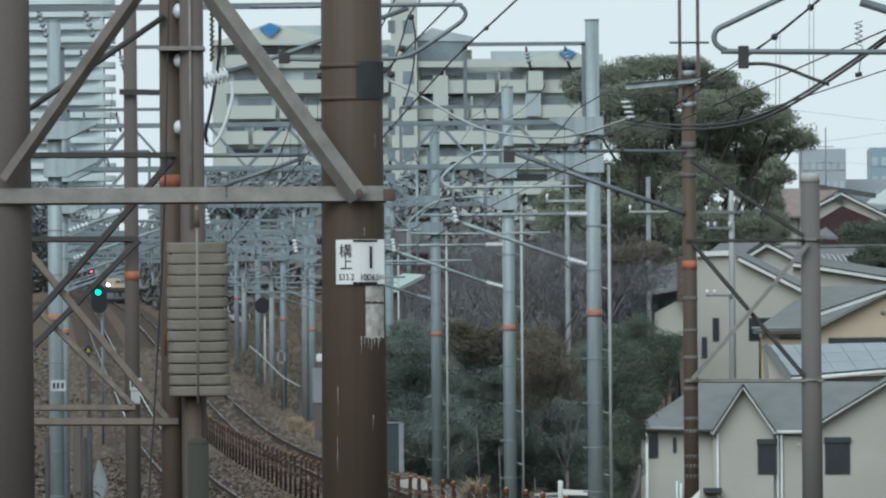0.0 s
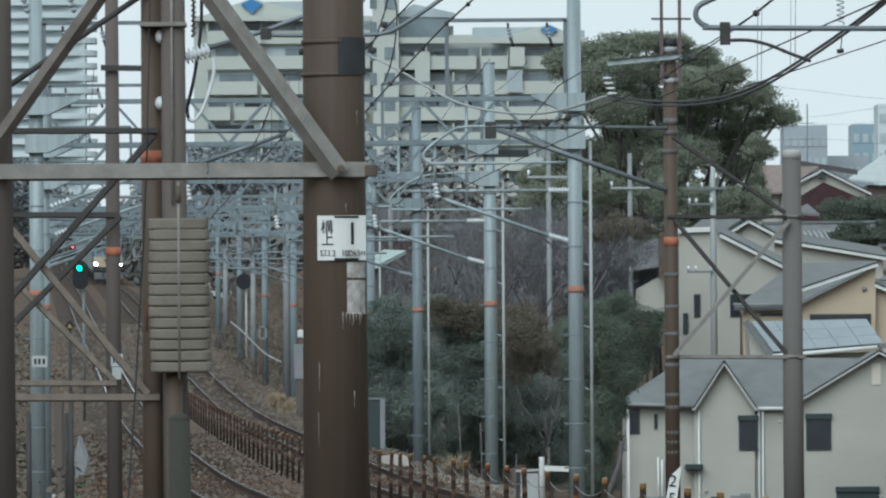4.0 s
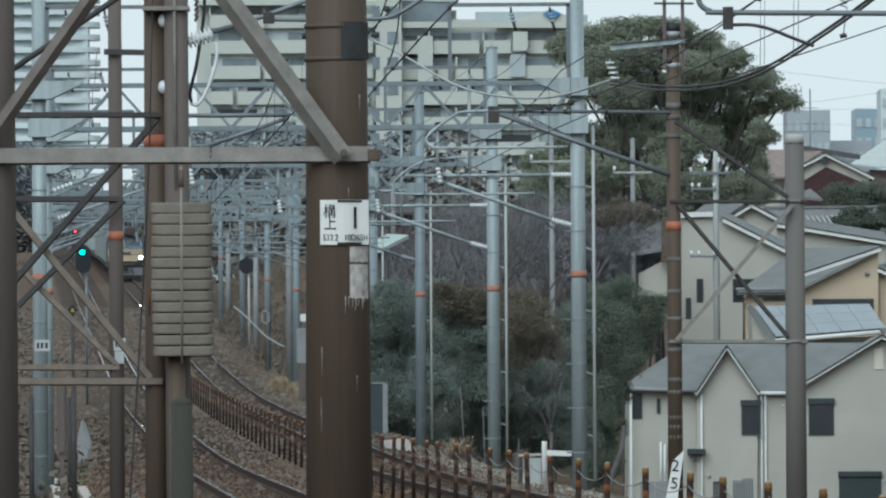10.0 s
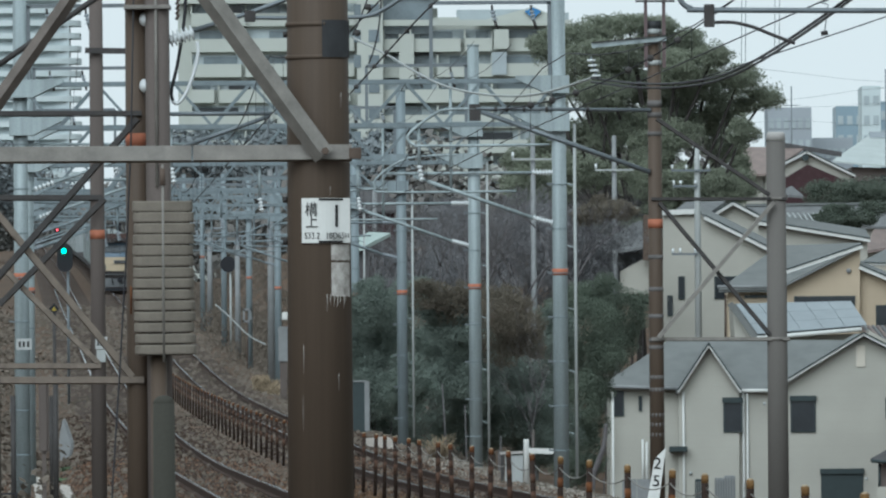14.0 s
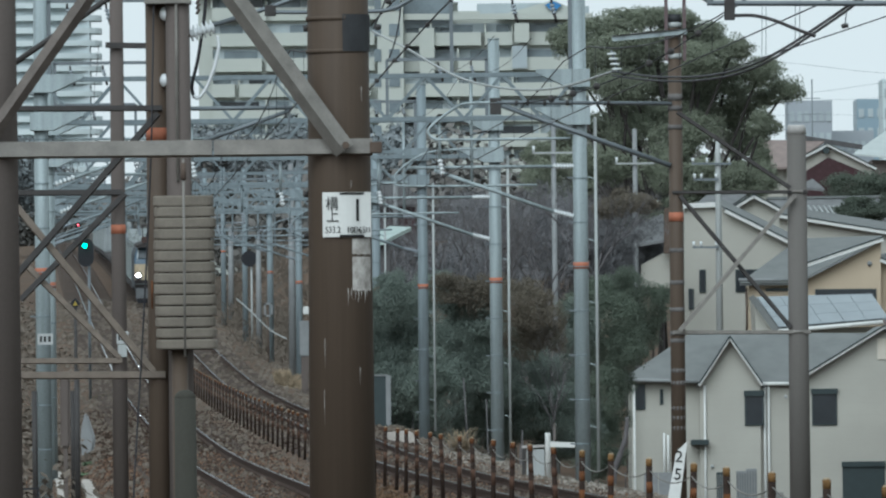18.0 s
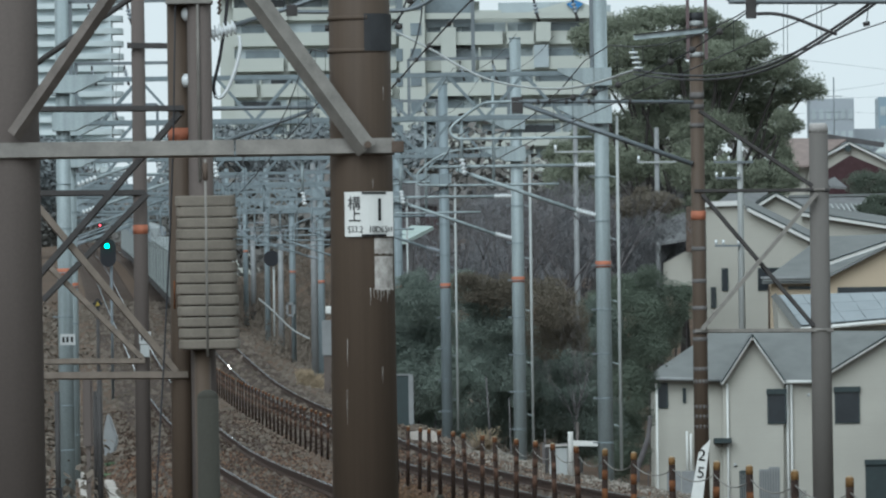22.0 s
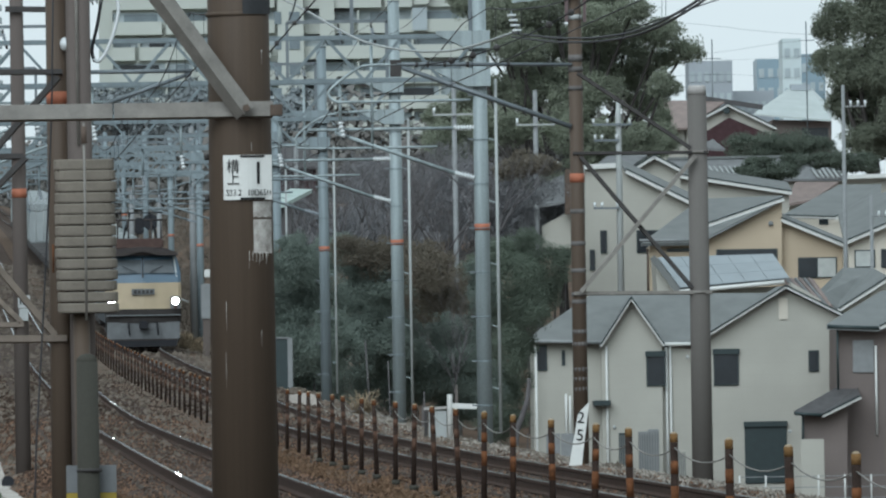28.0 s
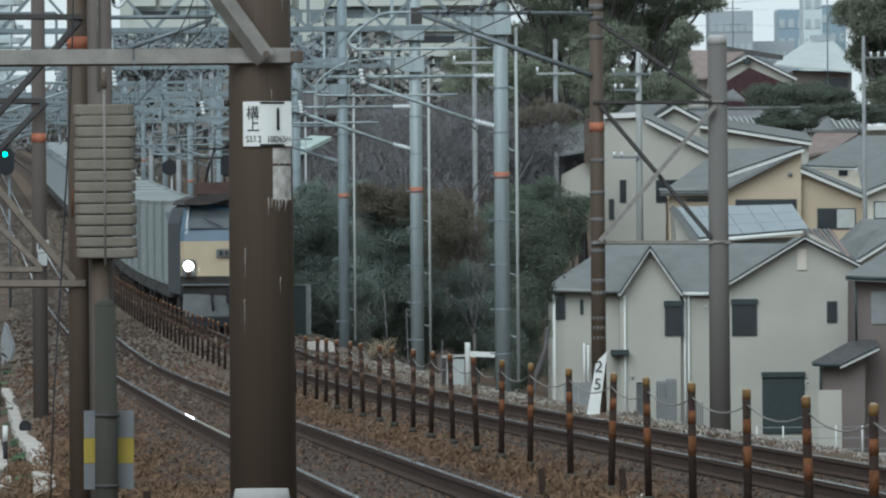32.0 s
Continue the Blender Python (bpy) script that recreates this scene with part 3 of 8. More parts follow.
def near_anchor():
    D = 58.0
    base = S(605, 1010, D)
    t = thing("anchor_portal", (base.x - 1, D, ground_z(base.x, D)), "brown steel twin-pole anchor frame with grey angle bracing", "railway pole")
    gz = ground_z(base.x, D) - 0.1
    for cx, mm in ((-22, "brown_grey"), (602, "brown_pole")):
        c = S(cx, 441, D)
        bm = B()
        zt = 6.5
        tube(bm, [(c.x, D, gz), (c.x, D, zt)], 0.194, 40, 0.160)
        part("pole", bm, mm, t)
    c = S(602, 275, D)
    y0 = D - 0.20
    # main horizontal angle in two lengths
    for x0, x1 in ((-90, 376), (379, 660)):
        bm = turned_angle(B(), S(x0, 275 - (x0 + 90) * 0.006, y0 - (0.006 if x0 > 0 else 0)), S(x1, 275 - (x1 + 90) * 0.006, y0 - (0.006 if x0 > 0 else 0)), 0.085, 0.012, 8)
        part("horizontal_angle", bm, "grey_steel", t)
    bm = box(B(), S(655, 281, y0 - 0.02), S(677, 261, y0 + 0.05), 0.004)
    part("end_clamp", bm, "rust_steel", t)
    bm = turned_angle(B(), S(616, 272, y0 - 0.10), S(291, -177, y0 - 0.10), 0.088, 0.012, 38, -1)
    part("diagonal_angle", bm, "grey_steel", t)
    bm = turned_angle(B(), S(-18, 243, y0 - 0.08), S(282, -184, y0 - 0.08), 0.062, 0.01, 40)
    part("diagonal_angle", bm, "brown_steel", t)
    p = S(613, 267, y0 - 0.08)
    bm = tube(B(), [p, p + Vector((0, -0.06, 0))], 0.022, 6)
    part("bolt", bm, "rust_steel", t)
    stub = S(603, 1035, 57.0)
    so = thing("concrete_stub", (stub.x, 57.0, ground_z(stub.x, 57.0)), "pale round-topped concrete stub before the brown pole", "post")
    part("shaft", tube(B(), [(stub.x, 57.0, ground_z(stub.x, 57.0) - 0.1), (stub.x, 57.0, stub.z - 0.05), (stub.x, 57.0, stub.z)], 0.168, 28, 0.15), "concrete", so)
    # bands and strap box
    for y in (43, 101):
        c = S(598, y, D)
        bm = tube(B(), [c + Vector((0, 0, -0.012)), c + Vector((0, 0, 0.012))], 0.180, 32)
        part("steel_band", bm, "brown_pole", t)
    # dark painted square
    bm = B()
    cx = S(602, 60, D).x
    z0, z1 = S(625, 102, D).z, S(625, 36, D).z
    for i in range(9):
        a = math.asin(0.02 / 0.182) + (1.35 - 0.1) * i / 8
        for z in (z0, z1):
            bm.verts.new((cx + 0.1775 * math.sin(a), D - 0.1775 * math.cos(a), z))
    bm.verts.ensure_lookup_table()
    for i in range(8):
        bm.faces.new([bm.verts[q] for q in (2 * i, 2 * i + 2, 2 * i + 3, 2 * i + 1)])
    part("dark_patch", bm, "char", t, "charcoal painted square")
    for y in (353, 427, 60):
        c = S(546, y, D)
        part("band_bolt", tube(B(), [c, c + Vector((-0.025, 0, 0))], 0.018, 6), "dark_steel", t)
    # old white paint under the plate
    for y0p, y1p in ((432, 460), (464, 524)):
        c0, c1 = S(618, y1p, D - 0.19), S(654, y0p, D - 0.13)
        bm = B()
        n = 8
        a0, a1 = math.asin(0.07 / 0.182), math.asin(0.172 / 0.182)
        cx = S(602, 441, D).x
        for i in range(n + 1):
            a = a0 + (a1 - a0) * i / n
            for z in (c0.z + 0.004 * math.sin(i * 2.3), c1.z):
                bm.verts.new((cx + 0.1835 * math.sin(a), D - 0.1835 * math.cos(a), z))
        bm.verts.ensure_lookup_table()
        for i in range(n):
            bm.faces.new([bm.verts[q] for q in (2 * i, 2 * i + 2, 2 * i + 3, 2 * i + 1)])
        part("old_paint", bm, "oldwhite", t, "flaking white paint patch")
    # plate
    pl = thing("pole_number_plate", S(614, 430, D - 0.21), "white enamel pole plate with black characters strapped to brown pole", "sign")
    cx = S(602, 441, D).x

    def bent(u0, u1, z0, z1, rad, name, m, parent, lab=""):
        bm = B()
        n = 10
        for i in range(n + 1):
            x = u0 + (u1 - u0) * i / n
            for z in (z0, z1):
                bm.verts.new((x, D - math.sqrt(max(0.001, rad * rad - (x - cx) ** 2)) if x < cx + 0.12 else D - math.sqrt(rad * rad - 0.0144) + (x - cx - 0.12) * 0.35, z))
        bm.verts.ensure_lookup_table()
        for i in range(n):
            bm.faces.new([bm.verts[q] for q in (2 * i, 2 * i + 2, 2 * i + 3, 2 * i + 1)])
        return part(name, bm, m, parent, lab)

    a, b = S(572, 428, D), S(657, 352, D)
    a.z = S(614, 430, D).z
    b.z = S(614, 351, D).z
    plate = bent(a.x, b.x, a.z, b.z, 0.196, "plate", "white", pl)
    for yy in (353.5, 428):
        for x0, x1 in ((602, 645),):
            z = S(614, yy, D).z
            bent(S(x0, yy, D).x, S(x1, yy, D).x, z - 0.006, z + 0.006, 0.199, "strap_slot", "ink", pl)
    # the large digit
    bent(S(631, 380, D).x, S(636, 380, D).x, S(633, 402, D).z, S(633, 363, D).z, 0.199, "numeral", "ink", pl)
    for txt, x, y, size, lead, turn in (("\u69cb", 577, 381, 0.085, -0.082, -12), ("\u4e0a", 578, 402, 0.085, -0.078, -12), ("S33.2", 576.5, 423, 0.052, -0.08, -10), ("10D65", 614, 423, 0.052, 0.035, 17)):
        cu = bpy.data.curves.new("lettering", "FONT")
        cu.body, cu.size, cu.extrude = txt, size, 0.0015
        cu.materials.append(M["ink"])
        ob = new("lettering", cu)
        p = S(x, y, D)
        q = D - math.sqrt(0.196**2 - (p.x - cx) ** 2) - 0.006
        ob.parent = pl
        ob.matrix_basis = Matrix.Translation(Vector((p.x, q, p.z)) - ORG[pl]) @ Euler((radians(90), 0, radians(turn))).to_matrix().to_4x4()
        ob.scale = (0.80, 1, 1) if len(txt) > 1 else (0.9, 1, 1)
    for x in (649, 653.5):
        a, b = S(x, 421, D), S(x + 1.6, 413, D)
        bent(a.x, b.x, a.z, b.z, 0.1995, "worn_mark", "ink", pl)
    # drips of old paint
    rg = random.Random(3)
    for k in range(7):
        x = 617 + k * 5.6 + rg.uniform(-1.3, 1.3)
        l = rg.choice((5, 9, 14, 22, 38)) * rg.uniform(0.7, 1.2)
        a, b, e = S(x, 521, D), S(x + rg.uniform(-1, 1), 522 + l * 0.6, D), S(x + rg.uniform(-1.5, 1.5), 522 + l, D)
        pts = []
        for p in (a, b, e):
            pts.append((p.x, D - math.sqrt(max(0.001, 0.1845**2 - (p.x - cx) ** 2)), p.z))
        part("paint_drip", tube(B(), pts, rg.uniform(0.0018, 0.003), 5, 0.0008), "oldwhite", t)
    for x, y0p, y1p in ((641, 165, 190), (637, 660, 690), (575, 610, 660), (574, 700, 760), (622, 330, 345)):
        a, b = S(x, y0p, D), S(x, y1p, D)
        dy = math.sqrt(max(0.001, 0.1835**2 - (a.x - cx) ** 2))
        part("paint_drip", tube(B(), [(a.x, D - dy, a.z), (a.x, D - dy - 0.002, b.z)], 0.0018, 5, 0.0008), "oldwhite", t)


def weight_mast():
    D = 72.0
    c = S(282, 900, D)
    gz = ground_z(c.x, D) - 0.1
    t = thing("anchor_mast", (c.x, D, gz), "brown steel anchor mast pair with orange band and X bracing", "railway pole")
    for x, w0, w1, m in ((281, 0.155, 0.175, "brown_pole"), (318.5, 0.17, 0.185, "brown_grey"), (-30, 0.155, 0.175, "brown_pole")):
        p = S(x, 441, D + (0.0 if x < 300 else -0.12))
        bm = tube(B(), [(p.x, p.y, gz), (p.x, p.y, S(x, -130, D).z)], w1 / 2, 24, w0 / 2)
        part("mast", bm, m, t)
    p = S(281, 441, D)
    bm = tube(B(), [(p.x, D, S(278, 259, D).z), (p.x, D, S(278, 235, D).z)], 0.0815, 24)
    part("orange_band", bm, "orange", t, "orange painted band")
    # conduit
    p = S(316, 441, D - 0.22)
    bm = tube(B(), [(p.x, p.y, S(320, 330, D).z), (p.x, p.y, S(320, -130, D).z)], 0.011, 8)
    part("conduit", bm, "grey_steel", t)
    for y, r in ((-55, 0.055), (33, 0.05), (151, 0.05)):
        p = S(293, y, D - 0.1)
        bm = B()
        bmesh.ops.create_uvsphere(bm, u_segments=14, v_segments=8, radius=r, matrix=Matrix.Translation(p) @ Matrix.Scale(0.75, 4, (1, 0, 0)))
        smoothed(part("insulator", bm, "porcelain", t, "white porcelain insulator"))
    for y in (13,):
        p = S(300, y, D)
        bm = box(B(), (S(258, y, D).x, D - 0.24, p.z - 0.015), (S(340, y, D).x, D + 0.08, p.z + 0.015), 0.003)
        part("clamp_band", bm, "grey_steel", t)
    # bracing
    for a, b, w, m, off in (((-30, 199), (288, 199), 0.034, "dark_steel", 0.11), ((-30, 671), (292, 671), 0.045, "brace_tan", 0.11), ((-30, 560), (280, 208), 0.040, "dark_steel", 0.17), ((-30, 300), (272, 666), 0.044, "brace_tan", 0.115)):
        bm = angle(B(), S(*a, D - off), S(*b, D - off), w, 0.006)
        part("brace", bm, m, t)
    part("stay_tube", tube(B(), [S(-30, 158, D - 0.2), S(268, -46, D - 0.1)], 0.021, 10), "dark_steel", t)
    # tensioning weights
    wt = thing("tension_weight", S(326, 628, D - 0.33), "stack of ribbed concrete tensioning weights on a steel rod", "counterweight")
    n = 14
    jit = random.Random(8)
    for i in range(n):
        y0 = 355 + (628 - 355) * i / n
        y1 = y0 + (628 - 355) / n
        x0 = 270 + i * 0.25 + jit.uniform(-1.5, 1.5)
        a, b = S(x0, y1 - 0.6 + jit.uniform(-0.4, 0.4), D - 0.55), S(x0 + 111 + jit.uniform(-1, 1), y0 + 1.0, D - 0.11)
        bm = B()
        cxm, r = (a.x + b.x) / 2, (b.x - a.x) / 2
        hz = b.z - a.z
        prof = [(0.0, a.z + 0.004), (0.975, a.z + 0.004), (1.0, a.z + 0.014), (0.997, b.z - 0.010), (0.965, b.z), (0.0, b.z)]
        rings = []
        for q, z in prof[1:5]:
            ring = []
            for s in range(28):
                an = s * math.tau / 28
                ex = 0.45
                cx_, sy_ = math.cos(an), math.sin(an)
                ring.append(bm.verts.new((cxm + q * r * math.copysign(abs(cx_) ** ex, cx_), D - 0.33 + q * r * 0.6 * math.copysign(abs(sy_) ** 0.7, sy_), z)))
            rings.append(ring)
        for u, v in zip(rings, rings[1:]):
            for s in range(28):
                bm.faces.new((u[s], u[(s + 1) % 28], v[(s + 1) % 28], v[s]))
        bm.faces.new(rings[0][::-1])
        bm.faces.new(rings[-1])
        part("weight_plate", bm, "weight", wt)
        # Dark sheet in the gap, standing in for the shadow line between plates.
        bm = box(B(), (a.x + 0.03, D - 0.43, a.z - 0.003), (b.x - 0.03, D - 0.22, a.z + 0.006))
        part("spacer", bm, "black_orange", wt)
    a, b = S(327, 640, D - 0.62), S(325, 290, D - 0.62)
    a.x = b.x = (a.x + b.x) / 2
    part("rod", tube(B(), [a, b], 0.009, 8), "grey_steel", wt)
    p = S(325, 312, D - 0.62)
    part("turnbuckle", tube(B(), [p + Vector((0, 0, -0.06)), p, p + Vector((0, 0, 0.06))], 0.02, 8), "rust_steel", wt)
    # guide tube and bracket below
    g = S(318, 640, D - 0.3)
    part("guide_tube", tube(B(), [(g.x, g.y, gz), (g.x, g.y, S(318, 629, D).z)], 0.058, 16), "brown_pole", wt)
    # cable down the side
    part("cable", tube(B(), [S(276, -120, D - 0.2), S(269, 250, D - 0.22), S(262, 420, D - 0.25), S(250, 640, D - 0.3), S(236, 860, D - 0.4), S(228, 1100, D - 0.5)], 0.0065, 6), "wire", t)
    # yellow conduit bit
    part("yellow_guard", tube(B(), [S(269, 505, D - 0.25), S(269, 555, D - 0.25)], 0.007, 6), "post_orange", t)
    # round topped post and board in front
    D2 = 66.0
    c = S(327, 750, D2)
    zt = S(327, 713, D2).z
    post = thing("concrete_post", (c.x, D2, ground_z(c.x, D2) - 0.1), "grey round-topped concrete cable post", "post")
    bm = tube(B(), [(c.x, D2, ground_z(c.x, D2) - 0.1), (c.x, D2, zt)] + [(c.x, D2, zt + 0.06 * math.sin(a)) for a in ()], 0.080, 24, 0.07)
    bmesh.ops.create_uvsphere(bm, u_segments=24, v_segments=12, radius=0.07, matrix=Matrix.Translation((c.x, D2, zt)) @ Matrix.Scale(0.75, 4, (0, 0, 1)))
    smoothed(part("shaft", bm, "post_grey", post))
    for y in (905, 1030):
        p = S(330, y, D2)
        part("band", tube(B(), [p - Vector((0, 0, 0.012)), p + Vector((0, 0, 0.012))], 0.083, 20), "dark_steel", post)
    bd = thing("marker_board", S(333, 1036, D2 + 0.12), "grey and yellow striped marker board strapped behind concrete post", "sign")
    for y0, y1, m in ((896, 945, "board_grey"), (945, 990, "yellow"), (990, 1036, "board_grey")):
        a, b = S(289, y1, D2 + 0.13), S(377, y0, D2 + 0.1)
        part("board_panel", box(B(), a, b, 0.002), m, bd)


def ribbed(bm, a, b, r, n=7):
    """A ribbed insulator from a to b, turned as one piece."""
    a, b = Vector(a), Vector(b)
    t = (b - a).normalized()
    s = t.cross(Vector((0.1, 0.95, 0.3))).normalized()
    w = s.cross(t)
    prof = [(0.0, 0.5)]
    for i in range(n):
        prof += [((i + 0.15) / n, 0.5), ((i + 0.3) / n, 1.0), ((i + 0.6) / n, 1.0), ((i + 0.75) / n, 0.5)]
    prof.append((1.0, 0.5))
    rings = [[bm.verts.new(a.lerp(b, u) + r * q * (math.cos(k * math.tau / 12) * s + math.sin(k * math.tau / 12) * w)) for k in range(12)] for u, q in prof]
    for g, h in zip(rings, rings[1:]):
        for k in range(12):
            bm.faces.new((g[k], g[(k + 1) % 12], h[(k + 1) % 12], h[k])).smooth = True
    bm.faces.new(rings[0][::-1])
    bm.faces.new(rings[-1])
    return bm


def galv_portal(D, xr, xl, ytop, wr, extra=True, base_drop=0.35, label=""):
    """A portal of two galvanised poles with a lattice beam across both tracks."""
    # Far poles and insulators take darker copies, distance dimness painted in.
    pm = "galv" if D < 250 else "galv_dim"
    pr, pl = S(xr, 441, D), S(xl, 441, D)
    z0 = rail_z(D)
    zt, zb = z0 + 7.15, z0 + 6.35
    t = thing("catenary_portal", ((pr.x + pl.x) / 2, D, z0 - 0.5), label or "pale galvanised steel catenary portal with lattice beam over tracks", "catenary portal", "catenary portals")
    for p, xx in ((pr, xr), (pl, xl)):
        top = S(xx, ytop, D).z
        bm = tube(B(), [(p.x, D, ground_z(p.x, D) - 0.1), (p.x, D, top)], wr / 2, 20, wr / 2 * 0.88)
        po = part("pole", bm, pm, t)
        bm = tube(B(), [(p.x, D, top), (p.x, D, top + 0.03)], wr * 0.47, 20)
        part("cap", bm, pm, po)
        zo = z0 + 3.55
        bm = tube(B(), [(p.x, D, zo), (p.x, D, zo + 0.12)], wr / 2 * 1.008, 20)
        part("orange_band", bm, "orange", po, "orange painted band")
        for i in range(9):
            z = z0 + 0.3 + i * 0.82
            bm = tube(B(), [(p.x, D, z), (p.x, D, z + 0.018)], wr / 2 * 1.012, 20)
            part("step_band", bm, "galv_dim" if D < 250 else "galv_beam", po)
            if D < 300:
                part("step_peg", bar(B(), (p.x - wr * 0.4, D - 0.06, z + 0.01), (p.x - wr * 0.5 - 0.09, D - 0.06, z + 0.02), 0.03, 0.03), "galv_dark", po)
        sd = -1 if p is pr else 1
        for zz in (zb - 0.14, zt - 0.24):
            e = -sd * wr * 0.68
            o = [(p.x + e, zz), (p.x + e, zz + 0.33), (p.x + sd * 0.8, zz + 0.33), (p.x + sd * 0.8, zz + 0.27), (p.x + sd * wr * 0.8, zz)]
            bm = prism(B(), o if sd < 0 else o[::-1], D - 0.27, D + 0.27)
            bmesh.ops.recalc_face_normals(bm, faces=bm.faces)
            part("bracket", bm, pm, t)
        # cable conduit beside the pole
        if extra and p is pr:
            cx = p.x + wr * 0.5 + 0.14
            bm = tube(B(), [(cx, D, z0 - 0.2), (cx, D, zb)], 0.03, 8)
            part("conduit", bm, "conduit", t)
            for i in range(5):
                z = z0 + 0.6 + i * 1.15
                part("conduit_clip", bar(B(), (p.x, D, z + 0.1), (cx, D, z), 0.02, 0.02), pm, t)
    # lattice beam
    for yy in (D - 0.22, D + 0.22):
        for zz in (zb, zt):
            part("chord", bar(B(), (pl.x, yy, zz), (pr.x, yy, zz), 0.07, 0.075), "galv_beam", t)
        n = max(6, round((pr.x - pl.x) / 0.72))
        for i in range(n):
            xa = pl.x + (pr.x - pl.x) * i / n
            xb = pl.x + (pr.x - pl.x) * (i + 1) / n
            za, zb2 = (zb, zt) if i % 2 else (zt, zb)
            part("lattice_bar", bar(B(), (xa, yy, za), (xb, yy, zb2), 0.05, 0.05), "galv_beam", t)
    # feeder frame over the beam
    top = S(xr, ytop, D).z
    for p, sd in ((pr, -1), (pl, 1)):
        zf = top - 0.42
        xa, xb = p.x, p.x + sd * 2.35
        for a, b in (((xa, D, zf), (xb, D, zf)), ((xb, D, zf), (xb, D, zt)), ((xa + sd * 0.16, D, zf), (xa + sd * 0.16, D, zt))):
            part("feeder_frame", bar(B(), a, b, 0.07, 0.07), "galv_dark", t)
        for q in (0.5, 1.22):
            a = Vector((p.x + sd * q, D, zf - 0.05))
            hi = part("hanging_insulator", ribbed(B(), a + Vector((0.01, 0, -0.1)), a + Vector((0.06, 0, -0.3)), 0.05, 3), "porcelain_dark", t)
            part("hanger", tube(B(), [a, a + Vector((0.01, 0, -0.12))], 0.022, 6), "dark_steel", hi)
            part("wire_clamp", tube(B(), [a + Vector((0.05, 0, -0.28)), a + Vector((0.1, 0, -0.44))], 0.028, 6), "dark_steel", hi)
    # drop tubes with white insulators over the near track
    for q in (0.28, 0.52, 0.74):
        xq = pl.x + (pr.x - pl.x) * q
        dt = part("drop_tube", tube(B(), [(xq, D - 0.1, zb), (xq, D - 0.1, zb - 0.75)], 0.03, 8), pm, t)
        part("drop_insulator", ribbed(B(), (xq, D - 0.1, zb - 0.75), (xq + 0.05, D - 0.1, zb - 1.05), 0.055, 4), "porcelain" if D < 240 else "porcelain_dark", dt)
    xs = pl.x + 0.2
    part("near_stay", tube(B(), [(xs, D, zb - 1.15), (xs + 2.4, D, zb - 0.35)], 0.03, 8), pm, t)
    part("near_arm", tube(B(), [(xs, D, zb - 0.3), (xs + 3.0, D, zb - 0.32)], 0.026, 8), pm, t)
    part("near_insulator", ribbed(B(), (xs + 0.05, D, zb - 1.14), (xs + 0.42, D, zb - 1.0), 0.055, 5), "porcelain" if D < 240 else "porcelain_dark", t)
    # cantilever over the far track
    zc = z0 + 5.45
    tip = pr.x - 3.2
    c = thing("cantilever", (pr.x, D, zc), "galvanised tube cantilever with white ribbed insulators on a portal pole", "cantilever", "cantilevers")
    part("top_insulator", ribbed(B(), (pr.x - 0.1, D, zc), (pr.x - 0.5, D, zc), 0.06), "porcelain" if D < 240 else "porcelain_dark", c)
    part("top_tube", tube(B(), [(pr.x - 0.45, D, zc), (tip, D, zc)], 0.03, 8), pm, c)
    part("lower_insulator", ribbed(B(), (pr.x - 0.12, D, zc - 0.93), (pr.x - 0.5, D, zc - 0.83), 0.06), "porcelain" if D < 240 else "porcelain_dark", c)
    part("stay_tube", tube(B(), [(pr.x - 0.48, D, zc - 0.84), (tip + 0.5, D, zc - 0.05)], 0.035, 8), pm, c)
    x1 = tip + 1.1
    loop = [(x1 + 1.3, D, zc - 0.34), (tip + 0.05, D, zc - 0.34), (tip - 0.2, D, zc - 0.25), (tip - 0.15, D, zc - 0.05), (tip + 0.4, D, zc + 0.28), (x1 + 0.2, D, zc + 0.34)]
    part("steady_arm", tube(B(), bend(loop), 0.022, 8), pm, c)
    part("drop_bracket", tube(B(), [(x1 + 0.1, D, zt), (x1 + 0.1, D, zc - 0.34)], 0.03, 8), pm, c)


